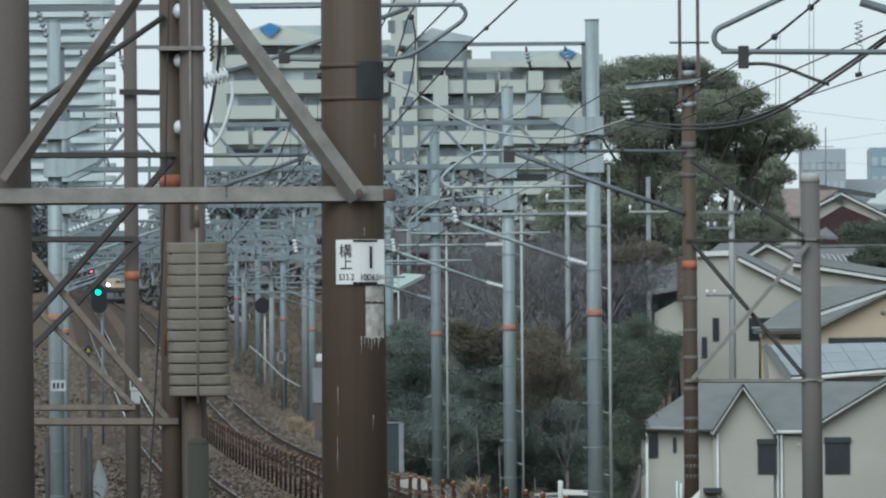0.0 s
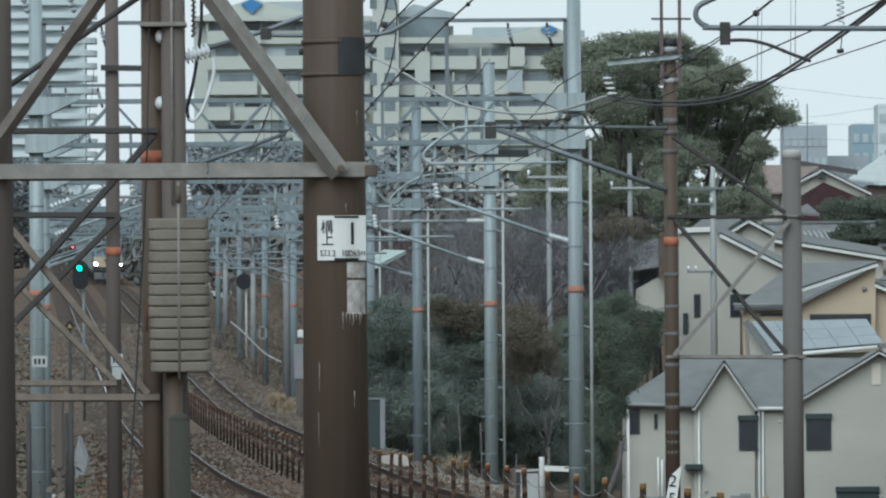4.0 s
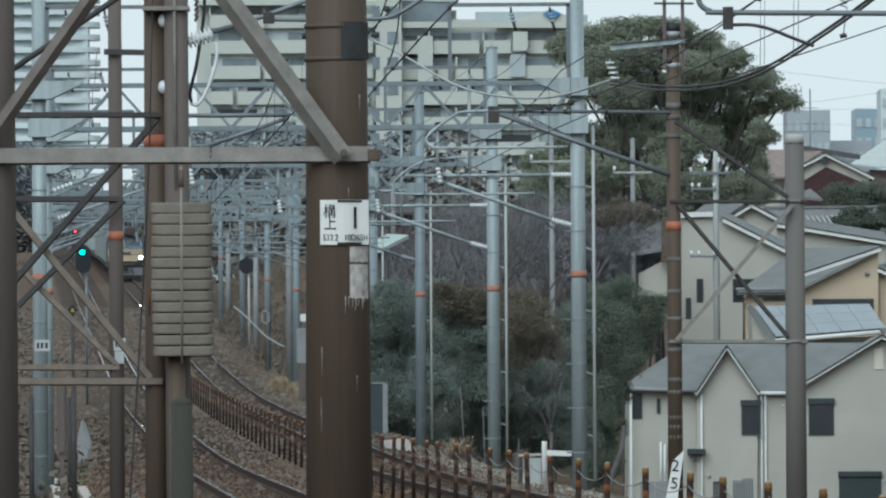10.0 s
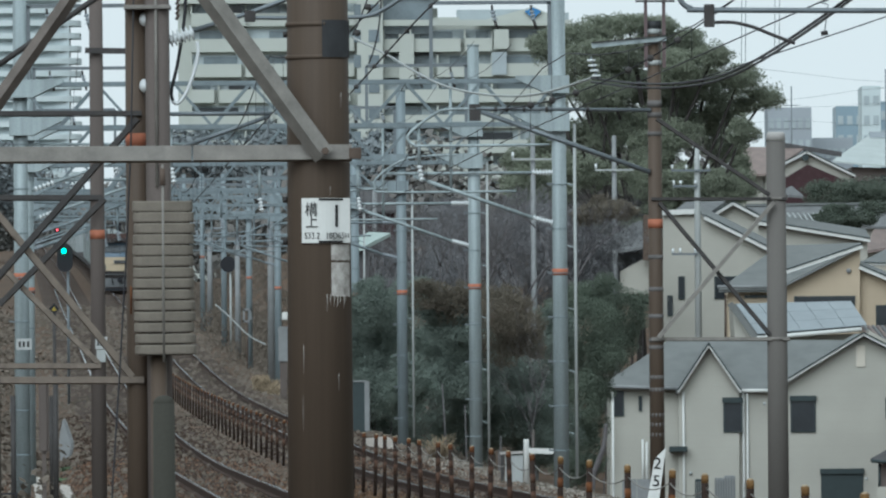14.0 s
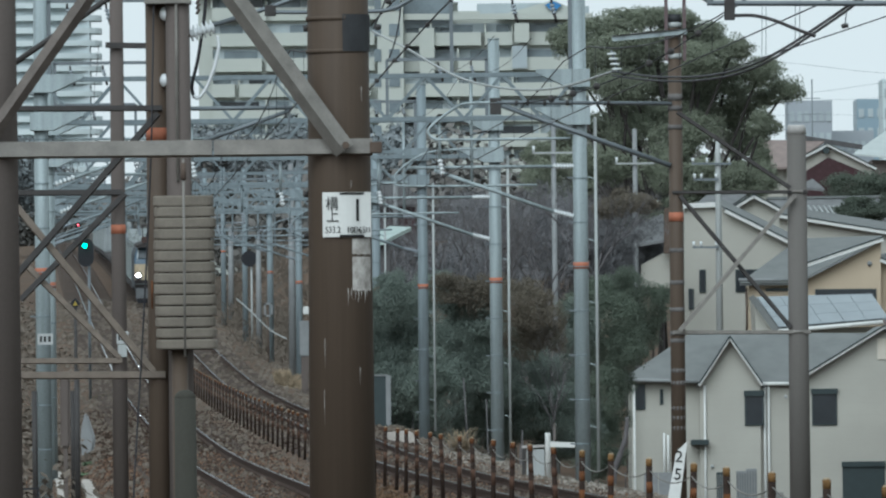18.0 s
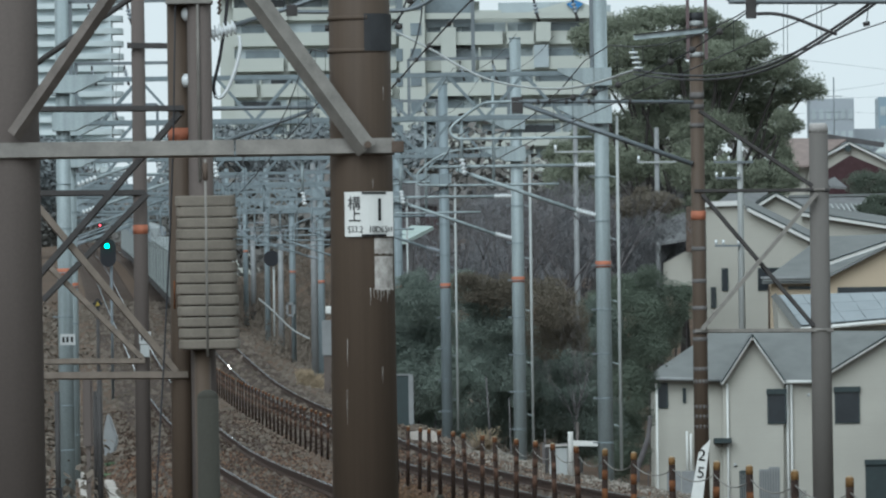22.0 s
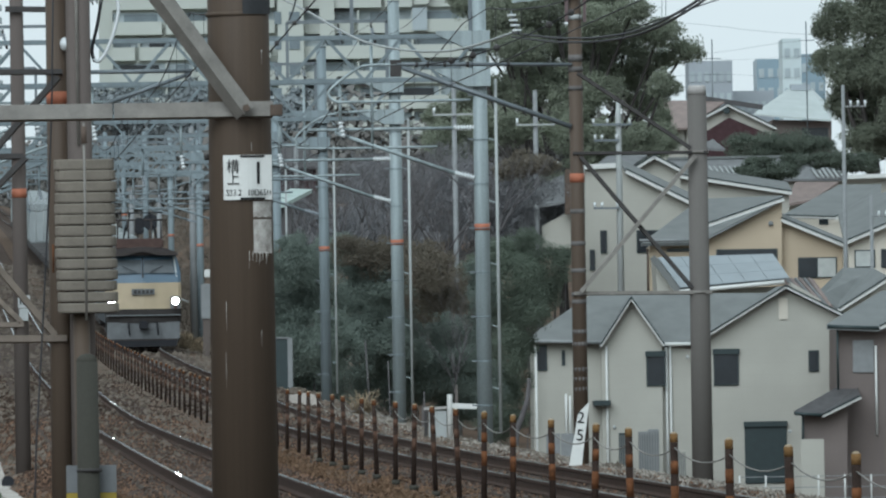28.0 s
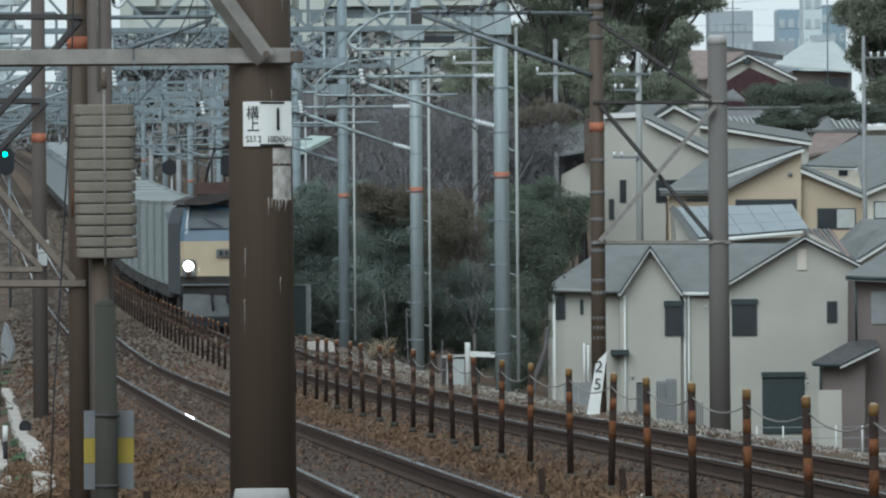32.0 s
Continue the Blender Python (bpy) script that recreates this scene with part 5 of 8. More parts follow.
def house_front():
    D = 385.0
    c = S(1390, 985, D)
    h = thing("house", (c.x, D, c.z), "white rendered two-storey house with grey slate gable roofs", "house")
    base = 1010
    wall_prism(h, [(1117, base), (1117, 688), (1400, 690), (1400, base)], D + 0.6, 7.5, "stucco")
    wall_prism(h, [(1238, base), (1238, 690), (1291, 612), (1345, 690), (1345, base)], D, 3.5, "stucco")
    wall_prism(h, [(1345, base), (1345, 694), (1402, 690), (1565, 598), (1660, 645), (1662, base)], D + 0.3, 8, "stucco")
    # hip roof behind
    e0, e1 = S(1103, 681, D + 0.1), S(1420, 690, D + 0.1)
    r0, r1 = S(1222, 601, D + 4.0), S(1590, 603, D + 4.0)
    quad_roof(h, [e0, e1, r1, r0], "slate")
    quad_roof(h, [S(1103, 681, D + 0.1), r0, S(1222, 601, D + 5), S(1103, 681, D + 8.6)], "slate")
    # small gable
    slope(h, ((1234, 692), (1291, 608)), D, 5.0, 0, "slate")
    slope(h, ((1291, 608), (1350, 692)), D, 5.0, 0, "slate")
    fascia(h, (1236, 692), (1291, 608), D)
    fascia(h, (1291, 608), (1349, 692), D)
    # main gable
    slope(h, ((1396, 692), (1565, 590)), D + 0.3, 8.4, 0, "slate")
    slope(h, ((1565, 590), (1670, 643)), D + 0.3, 8.4, 0, "slate")
    fascia(h, (1400, 690), (1565, 590), D + 0.3)
    fascia(h, (1565, 590), (1670, 643), D + 0.3)
    gutter(h, (1103, 684), (1238, 688), D + 0.6, S, "fence_grey")
    gutter(h, (1348, 692), (1400, 692), D + 0.3)
    for x in (1352, 1359, 1246, 1121):
        downpipe(h, x, 694, base, D + (0.0 if x == 1246 else 0.3))
    window(h, 1317, 706, 1350, 766, D)
    window(h, 1436, 703, 1480, 766, D + 0.3)
    window(h, 1604, 705, 1622, 743, D + 0.3, hood=False)
    window(h, 1123, 692, 1141, 737, D + 0.6, hood=False)
    window(h, 1167, 701, 1173, 728, D + 0.6, hood=False)
    window(h, 1490, 832, 1564, 940, D + 0.3, pane="shutter")
    window(h, 1268, 850, 1280, 925, D, hood=False)
    for x, y0 in ((1174, 778), (1181, 782)):
        downpipe(h, x, y0, 870, D + 0.3)
    # gable vent, lamps, small hood
    a, b = S(1552, 650, D + 0.25), S(1568, 612, D + 0.27)
    part("gable_vent", box(B(), a, b, 0.01), "beige_pale", h)
    for x, y in ((1390, 715), (1570, 848), (1259, 838)):
        p = S(x, y, D - 0.05)
        bm = B()
        bmesh.ops.create_uvsphere(bm, u_segments=10, v_segments=6, radius=0.07, matrix=Matrix.Translation(p))
        part("wall_vent", bm, "conduit", h)
    a, b = S(1222, 800, D - 0.5), S(1252, 790, D + 0.6)
    part("door_hood", box(B(), a, b, 0.02), "shutter", h)
    # clutter in front of the house
    g = ground_z(c.x, D)
    for i, (x0, x1, y0, m) in enumerate(((1303, 1319, 846, "fence_grey"), (1320, 1338, 842, "fence_grey"), (1268, 1282, 848, "shutter"), (1372, 1385, 880, "stucco"))):
        a, b = S(x0, 990, D - 3), S(x1, y0, D - 3)
        b.y += 0.5
        ob = part("storage_box", box(B(), (a.x, D - 3, ground_z(a.x, D - 3)), (b.x, D - 2.4, b.z), 0.02), m, None)
        tagged(ob, "tall narrow grey storage box beside white house wall", "storage box")
        for k in range(4):
            u = a.x + (b.x - a.x) * (k + 0.5) / 4
            part("rib", box(B(), (u - 0.02, D - 3.03, ground_z(a.x, D - 3) + 0.1), (u + 0.02, D - 2.995, b.z - 0.08)), "slate", ob)
    a, b = S(1589, 1000, 374), S(1630, 862, 374)
    tagged(part("panel_fence", box(B(), (a.x, 374, ground_z(a.x, 374) - 0.2), (b.x, 374.1, b.z), 0.02), "stucco", None), "plain pale grey panel leaning by house", "panel")
    for x0, x1 in ((1139, 1163), (1165, 1190)):
        a, b = S(x0, 990, D - 2.5), S(x1, 848, D - 2.5)
        ob = part("garden_screen", box(B(), (a.x, D - 2.5, ground_z(a.x, D - 2.5) - 0.1), (b.x, D - 2.42, b.z), 0.01), "fence_grey", None)
        tagged(ob, "plain grey garden screen beside white house", "screen", "garden screens")
    # yard wall
    f = thing("yard_fence", S(1600, 985, D - 6), "low pale mesh yard fence on concrete kerb", "fence")
    D = 376.0
    a, b = S(1480, 985, D - 6), S(1760, 985, D - 6)
    gz = ground_z(a.x, D - 6)
    part("kerb", box(B(), (a.x, D - 6.1, gz - 0.6), (b.x, D - 5.9, gz + 1.1)), "concrete", f)
    for i in range(7):
        x = a.x + (b.x - a.x) * i / 6
        part("post", tube(B(), [(x, D - 6, gz + 1.0), (x, D - 6, gz + 2.1)], 0.03, 8), "trim", f)
    for z in (1.25, 1.65, 2.05):
        part("fence_rail", bar(B(), (a.x, D - 6, gz + z), (b.x, D - 6, gz + z), 0.02, 0.03), "fence_grey", f)


def houses_behind():
    # house with solar panels
    D = 412.0
    h = thing("house", S(1420, 700, D), "white house with pale blue solar panels on its roof", "house")
    wall_prism(h, [(1338, 760), (1338, 600), (1572, 590), (1572, 760)], D + 0.5, 7, "stucco")
    wall_prism(h, [(1166, 560), (1160, 462), (1204, 520), (1204, 560)], D + 0.3, 6, "stucco", S2)
    quad_roof(h, [S2(1203, 514, D), S2(1399, 496, D), S2(1367, 450, D + 3.2), S2(1160, 456, D + 3.2)], "slate")
    for i in range(5):
        for j in range(3):
            def q(u, v):
                a = S2(1205, 514, D).lerp(S2(1399, 496, D), u)
                b = S2(1162, 456, D + 3.2).lerp(S2(1367, 450, D + 3.2), u)
                return a.lerp(b, 0.04 + 0.92 * v) + Vector((0, -0.06, 0.07))
            u0, u1, v0, v1 = i / 5 + 0.002, (i + 1) / 5 - 0.002, j / 3 + 0.006, (j + 1) / 3 - 0.006
            quad_roof(h, [q(u0, v0), q(u1, v0), q(u1, v1), q(u0, v1)], "solar", 0.03, "solar_panel")
    part("rake_board", bar(B(), S2(1154, 455, D - 0.1), S2(1201, 517, D - 0.1), 0.1, 0.25), "slate", h)
    part("gutter", tube(B(), [S2(1203, 517, D - 0.2), S2(1402, 498, D - 0.2)], 0.09, 8), "trim", h)
    # roof with red tiles behind the white gable
    D = 398.0
    h = thing("house", S2(1420, 600, D), "low house with a worn red tiled roof", "house")
    quad_roof(h, [S2(1440, 560, D), S2(1478, 548, D), S2(1440, 494, D + 3), S2(1388, 494, D + 3)], "redtile", 0.12)
    for i in range(6):
        a, b = S2(1446 + i * 5, 555 - i * 2, D - 0.1), S2(1392 + i * 8, 496, D + 2.9)
        part("tile_course", tube(B(), [a + Vector((0, 0, 0.05)), b + Vector((0, 0, 0.05))], 0.07, 6), "redtile" if i % 2 else "tile", h)
    wall_prism(h, [(1400, 640), (1400, 500), (1470, 540), (1470, 640)], D + 0.6, 5, "stucco", S2)
    # beige house
    D = 430.0
    h = thing("house", S2(1330, 520, D), "beige rendered house with staggered grey sloping roofs", "house")
    wall_prism(h, [(1150, 560), (1150, 436), (1236, 434), (1384, 358), (1384, 560)], D, 4, "beige", S2)
    wall_prism(h, [(1384, 560), (1384, 392), (1492, 432), (1492, 560)], D + 0.4, 8, "beige", S2)
    quad_roof(h, [S2(1134, 431, D - 0.5), S2(1232, 430, D - 0.5), S2(1388, 349, D - 0.4), S2(1384, 346, D + 6), S2(1240, 352, D + 6)], "slate")
    fascia(h, (1232, 403), (1388, 349), D, S2, 0.24)
    slope(h, ((1383, 386), (1503, 435)), D + 0.4, 6, 0.4, "slate", S2)
    fascia(h, (1383, 386), (1503, 435), D + 0.4, S2, 0.24)
    gutter(h, (1132, 426), (1222, 426), D - 0.2, S2, "fence_grey")
    window(h, 1268, 440, 1376, 470, D, S2, hood=False)
    window(h, 1413, 455, 1481, 493, D + 0.4, S2, hood=False, split=True)
    window(h, 1180, 440, 1220, 446, D, S2, hood=False)
    p = S2(1364, 396, D - 0.05)
    bm = B()
    bmesh.ops.create_uvsphere(bm, u_segments=10, v_segments=6, radius=0.11, matrix=Matrix.Translation(p))
    part("wall_vent", bm, "fence_grey", h)
    downpipe(h, 1146, 440, 520, D, S2, "rust_steel")
    # tall white house
    D = 448.0
    h = thing("house", S2(1130, 520, D), "tall plain white rendered house with flat parapet", "house")
    wall_prism(h, [(1036, 540), (1036, 298), (1094, 296), (1108, 300), (1230, 362), (1300, 400), (1300, 540)], D, 9, "stucco", S2)
    part("parapet", bar(B(), S2(1030, 296, D - 0.1), S2(1096, 293, D - 0.1), 0.3, 0.22), "trim", h)
    slope(h, ((1104, 297), (1300, 392)), D, 9, 0.6, "slate", S2)
    fascia(h, (1108, 300), (1300, 394), D, S2, 0.26)
    window(h, 1063, 408, 1074, 449, D, S2, hood=False)
    window(h, 1044, 442, 1053, 479, D, S2, hood=False)
    window(h, 1127, 407, 1172, 448, D, S2, hood=False)
    # small gabled roof behind it
    D = 462.0
    h = thing("house", S2(1160, 320, D), "grey roofed house with white trimmed gable", "house")
    wall_prism(h, [(1115, 420), (1115, 302), (1158, 276), (1204, 300), (1204, 420)], D, 7, "stucco", S2)
    for a, b in (((1108, 306), (1158, 275)), ((1158, 275), (1210, 302))):
        slope(h, (a, b), D, 7, 0, "slate", S2)
        fascia(h, a, b, D, S2, 0.22)
    quad_roof(h, [S2(1055, 292, D), S2(1110, 300, D), S2(1145, 274, D + 3), S2(1075, 276, D + 3)], "tile")
    # long white house with low roof
    D = 475.0
    h = thing("house", S2(1320, 380, D), "long low white house with grey roof and white eaves", "house")
    wall_prism(h, [(1120, 450), (1120, 303), (1253, 318), (1397, 341), (1397, 450)], D, 8, "stucco", S2)
    slope(h, ((1105, 296), (1253, 315)), D, 5, 0.5, "slate", S2)
    slope(h, ((1253, 315), (1402, 338)), D, 5, 0.5, "slate", S2)
    fascia(h, (1105, 297), (1253, 316), D, S2, 0.25)
    fascia(h, (1253, 316), (1402, 339), D, S2, 0.25)
    # striped tile roof and long grey roof behind
    D = 500.0
    h = thing("house", S2(1400, 320, D), "long grey tiled roof with pale ridge tiles", "house")
    quad_roof(h, [S2(1250, 318, D), S2(1500, 316, D), S2(1500, 277, D + 4), S2(1180, 282, D + 4)], "tile")
    part("ridge", bar(B(), S2(1180, 281, D + 3.9), S2(1530, 274, D + 3.9), 0.3, 0.12), "slate", h)
    for i in range(27):
        x = 1252 + i * 9
        if 1315 < x < 1440:
            continue
        part("tile_course", tube(B(), [S2(x + 8, 316, D - 0.1) + Vector((0, 0, 0.05)), S2(x - 6, 297, D + 1.8) + Vector((0, 0, 0.05))], 0.06, 6), "conduit", h)
    wall_prism(h, [(1258, 370), (1258, 320), (1500, 320), (1500, 370)], D + 0.3, 6, "stucco", S2)
    # grey roofed houses on the right
    D = 440.0
    h = thing("house", S2(1470, 430, D), "cream house with plain grey slate roof", "house")
    wall_prism(h, [(1384, 470), (1384, 384), (1478, 388), (1540, 362), (1560, 362), (1560, 470)], D, 7, "beige_pale", S2)
    quad_roof(h, [S2(1382, 382, D), S2(1478, 384, D), S2(1560, 344, D + 1.5), S2(1560, 326, D + 5), S2(1486, 327, D + 5)], "slate")
    fascia(h, (1478, 384), (1562, 345), D, S2, 0.24)
    fascia(h, (1382, 381), (1478, 384), D, S2, 0.14)
    window(h, 1450, 388, 1466, 398, D, S2, hood=False)
    D = 425.0
    h = thing("house", S2(1530, 470, D), "cream house with grey slate roof and curtained window", "house")
    wall_prism(h, [(1503, 560), (1503, 428), (1640, 372), (1640, 560)], D, 7, "beige_pale", S2)
    slope(h, ((1494, 428), (1640, 365)), D, 5, 1.3, "slate", S2)
    fascia(h, (1494, 428), (1640, 365), D, S2, 0.24)
    window(h, 1513, 442, 1549, 474, D, S2, hood=False, pane="curtain")
    window(h, 1560, 440, 1600, 474, D, S2, hood=False)
    D = 405.0
    h = thing("house", S2(1530, 530, D), "house with plain dark grey roof and white verge", "house")
    quad_roof(h, [S2(1444, 520, D), S2(1484, 546, D), S2(1570, 488, D), S2(1545, 474, D + 4), S2(1492, 474, D + 4)], "slate")
    fascia(h, (1484, 547), (1580, 486), D, S2, 0.22)
    wall_prism(h, [(1450, 640), (1450, 524), (1484, 548), (1640, 460), (1640, 640)], D + 0.4, 6, "stucco", S2)
    # brown house in the lower right
    D = 378.0
    h = thing("house", S2(1530, 700, D), "grey brown sided house with lean-to roof", "house")
    wall_prism(h, [(1484, 900), (1484, 582), (1640, 582), (1640, 900)], D, 7, "brownwall", S2)
    quad_roof(h, [S2(1463, 574, D - 0.5), S2(1556, 578, D - 0.5), S2(1640, 535, D - 0.3), S2(1640, 505, D + 4), S2(1560, 515, D + 4)], "slate", 0.2)
    gutter(h, (1465, 578), (1556, 581), D - 0.3, S2, "shutter")
    fascia(h, (1557, 578), (1640, 537), D - 0.3, S2, 0.2)
    window(h, 1510, 602, 1546, 660, D, S2, "fence_grey", "fence_grey", hood=False)
    downpipe(h, 1482, 580, 690, D - 0.3, S2, "shutter")
    downpipe(h, 1550, 612, 770, D, S2, "trim")
    wall_prism(h, [(1423, 900), (1423, 738), (1500, 720), (1500, 900)], D - 1.5, 2, "brownwall", S2)
    quad_roof(h, [S2(1405, 728, D - 2), S2(1455, 732, D - 2), S2(1522, 698, D - 2), S2(1518, 686, D + 0.1), S2(1480, 686, D + 0.1)], "dark_tile", 0.12)
    gutter(h, (1407, 732), (1455, 735), D - 1.6, S2, "shutter")
    fascia(h, (1455, 735), (1524, 701), D - 1.6, S2, 0.16)
    downpipe(h, 1421, 736, 800, D - 1.6, S2, "shutter")
    # old houses on the rise
    D = 620.0
    h = thing("old_house", S2(1290, 270, D), "old Japanese house with white gable and dark timber wall", "house")
    wall_prism(h, [(1212, 290), (1212, 228), (1288, 190), (1368, 226), (1368, 290)], D, 9, "stucco", S2)
    wall_prism(h, [(1238, 300), (1238, 240), (1290, 208), (1362, 238), (1362, 300)], D - 0.3, 0.3, "maroon", S2)
    for a, b in (((1204, 228), (1288, 184)), ((1288, 184), (1375, 226))):
        slope(h, (a, b), D, 9, 0, "tile", S2)
        fascia(h, a, b, D, S2, 0.22)
    p = S2(1286, 196, D - 0.5)
    part("gable_ornament", tube(B(), [p, p + Vector((0, 0.3, 0))], 0.2, 12), "shutter", h)
    quad_roof(h, [S2(1150, 226, D - 1), S2(1215, 226, D - 1), S2(1285, 178, D + 3), S2(1175, 178, D + 3)], "redtile")
    wall_prism(h, [(1165, 290), (1165, 228), (1214, 228), (1214, 290)], D, 6, "stucco", S2)
    window(h, 1175, 240, 1198, 264, D, S2, hood=False, pane="maroon", frame="maroon")
    quad_roof(h, [S2(1255, 262, D - 4), S2(1284, 264, D - 4), S2(1262, 246, D - 2), S2(1240, 256, D - 2)], "tile", 0.15)
    part("ridge", bar(B(), S2(1230, 172, D + 3), S2(1350, 190, D + 3), 0.3, 0.3), "dark_tile", h)
    D = 650.0
    h = thing("old_house", S2(1400, 230, D), "old house with pale silver hipped roof", "house")
    wall_prism(h, [(1368, 290), (1368, 212), (1472, 214), (1472, 290)], D, 8, "brownwall", S2)
    quad_roof(h, [S2(1334, 201, D - 1), S2(1470, 212, D - 1), S2(1478, 196, D + 2), S2(1436, 156, D + 5), S2(1398, 156, D + 5)], "silver_roof")
    part("ridge", box(B(), S2(1400, 160, D + 4.5), S2(1432, 150, D + 6)), "farbox", h)
    window(h, 1420, 226, 1466, 250, D, S2, hood=False)
    D = 488.0
    h = thing("house", S2(1440, 345, D), "house with pinkish red tile roof", "house")
    quad_roof(h, [S2(1390, 362, D), S2(1440, 352, D), S2(1484, 322, D + 3), S2(1408, 322, D + 3)], "redtile")
    wall_prism(h, [(1395, 420), (1395, 362), (1470, 345), (1470, 420)], D + 0.4, 5, "stucco", S2)
    D = 520.0
    h = thing("house", S2(1530, 320, D), "white house with flat white eaves", "house")
    wall_prism(h, [(1490, 400), (1490, 314), (1640, 309), (1640, 400)], D, 6, "stucco", S2)
    part("eave", bar(B(), S2(1488, 314, D - 0.4), S2(1640, 308, D - 0.4), 0.5, 0.2), "trim", h)
    # old house behind the bare trees
    D = 470.0
    h = thing("old_house", S(1160, 430, D), "old house with worn pale tile roof behind bare trees", "house")
    quad_roof(h, [S2(905, 372, D), S2(1000, 356, D), S2(998, 308, D + 4), S2(970, 318, D + 4)], "tile")
    wall_prism(h, [(960, 440), (960, 400), (1015, 370), (1015, 440)], D + 0.5, 5, "stucco", S2)
    wall_prism(h, [(1000, 380), (1000, 300), (1014, 298), (1014, 380)], D - 0.5, 0.6, "rust_steel", S2, "chimney")
    D = 560.0
    h = thing("old_house", S(700, 350, D), "dark roofed old shrine-like house among trees", "house")
    quad_roof(h, [S(640, 372, D), S(752, 372, D), S(712, 330, D + 4), S(678, 330, D + 4)], "dark_tile")
    wall_prism(h, [(655, 460), (655, 372), (735, 372), (735, 460)], D + 0.6, 6, "maroon")
    D = 330.0
    h = thing("shed", S(690, 440, D), "low shed with pale green sheet roof", "shed")
    quad_roof(h, [S(610, 452, D), S(680, 436, D), S(728, 412, D + 3), S(690, 410, D + 3)], "greenroof")
    wall_prism(h, [(620, 520), (620, 450), (690, 436), (690, 520)], D + 0.3, 3, "dark_tile")


def apartment():
    D = 1200.0
    k = F / D
    a = thing("apartment_block", S(700, 600, D), "large cream apartment block with long balconies and blue roof emblems", "apartment building")
    ytop, pitch = -28, 45.0
    gz = ground_z(0, 1200) - 30
    def blk(x0, x1, y0, depth, d=D, m="apt"):
        p, q = S(x0, y0, d), S(x1, y0, d)
        return part("wall", box(B(), (p.x, d, gz), (q.x, d + depth, p.z)), m, a)
    blk(352, 668, 2, 16)
    blk(668, 714, -85, 18, D - 3)
    blk(714, 812, 15, 16, D + 2)
    blk(800, 1043, 38, 16)
    rg = random.Random(5)
    for x0, x1, y in ((376, 668, 5), (716, 1043, 50.5)):
        for f in range(9):
            yy = y + f * pitch
            p, q = S(x0, yy + 18, D - 1.6), S(x1, yy, D)
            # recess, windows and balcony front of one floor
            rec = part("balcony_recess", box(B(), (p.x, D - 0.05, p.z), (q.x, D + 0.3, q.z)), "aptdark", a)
            u = p.x
            while u < q.x - 0.5:
                u1 = min(q.x, u + rg.choice((6.4, 6.4, 3.2)))
                pp, gap = S(x0, yy + 42, D), 0.0 if rg.random() < 0.75 else 0.5
                out = 1.7 if rg.random() < 0.8 else 0.9
                part("balcony", box(B(), (u, D - out, pp.z), (u1 - gap, D + 0.1, p.z)), "apt", a)
                part("fin_wall", box(B(), (u - 0.1, D - out + 0.1, p.z), (u + 0.1, D - 0.04, q.z)), "apt", a)
                w = rg.uniform(0.35, 0.8)
                o = u + (u1 - u) * rg.uniform(0.08, 0.9 - w)
                part("window", box(B(), (o, D - 0.14, p.z), (o + (u1 - u) * w, D - 0.02, q.z - 0.2)), "aptglass" if rg.random() < 0.8 else "glass", rec)
                u = u1
    # stair tower windows
    for f in range(9):
        yy = -38 + f * pitch
        for x0, x1 in ((690, 709), (664, 676)):
            p, q = S(x0, yy + 22, D - 3.1), S(x1, yy, D - 3)
            part("stair_window", box(B(), p, q), "aptglass", a)
    # service shafts on the long front
    for x, y0, y1 in ((908, 92, 132), (912, 52, 86), (744, 60, 140)):
        p, q = S(x, y1, D - 2.2), S(x + 26, y0, D - 1.6)
        part("service_shaft", box(B(), p, q), "aptdark" if x == 908 else "apt", a)
    # roof forms with emblems
    for pts, em in (([(352, 3), (455, -34), (590, 3)], 0), ([(880, 40), (981, 12), (1043, 40)], 0)):
        o = [(S(x, y, D).x, S(x, y, D).z) for x, y in pts]
        part("roof", prism(B(), o, D - 1.2, D + 12), "apt", a)
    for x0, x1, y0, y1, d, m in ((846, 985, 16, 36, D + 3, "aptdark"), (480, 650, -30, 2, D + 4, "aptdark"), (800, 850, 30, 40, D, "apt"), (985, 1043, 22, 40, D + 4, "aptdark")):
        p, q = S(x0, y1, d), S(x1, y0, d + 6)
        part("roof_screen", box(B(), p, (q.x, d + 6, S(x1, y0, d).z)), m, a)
    part("roof_edge", bar(B(), S(716, 40, D - 1.8), S(1050, 40, D - 1.8), 0.8, 0.7), "apt", a)
    part("roof_edge", bar(B(), S(350, 1, D - 1.8), S(668, 1, D - 1.8), 0.8, 0.6), "apt", a)
    # glazed stairwell and gabled roof between the wings
    p, q = S(716, 60, D - 0.8), S(800, -2, D)
    part("stairwell_glass", box(B(), p, q), "aptglass", a)
    part("roof", prism(B(), [(S(x, y, D).x, S(x, y, D).z) for x, y in ((706, -2), (742, -24), (815, -8), (815, 0))], D - 1, D + 9), "aptdark", a)
    for x, y, r in ((455, -22, 19), (981, 22, 15)):
        c = S(x, y, D - 1.4)
        rr = r / k
        bm = prism(B(), [(c.x - rr, c.z + rr * 0.15), (c.x, c.z - rr * 0.75), (c.x + rr, c.z + rr * 0.15), (c.x, c.z + rr * 0.6)], D - 1.7, D - 1.3)
        part("emblem", bm, "blue", a, "blue diamond roof emblem")
    # high round tower
    D = 2300.0
    t = thing("tower_block", S(110, 300, D), "pale high-rise tower with rounded balconies", "apartment building")
    c = S(95, 200, D)
    zt = S(95, -110, D).z
    fl = 2.85
    n = 34
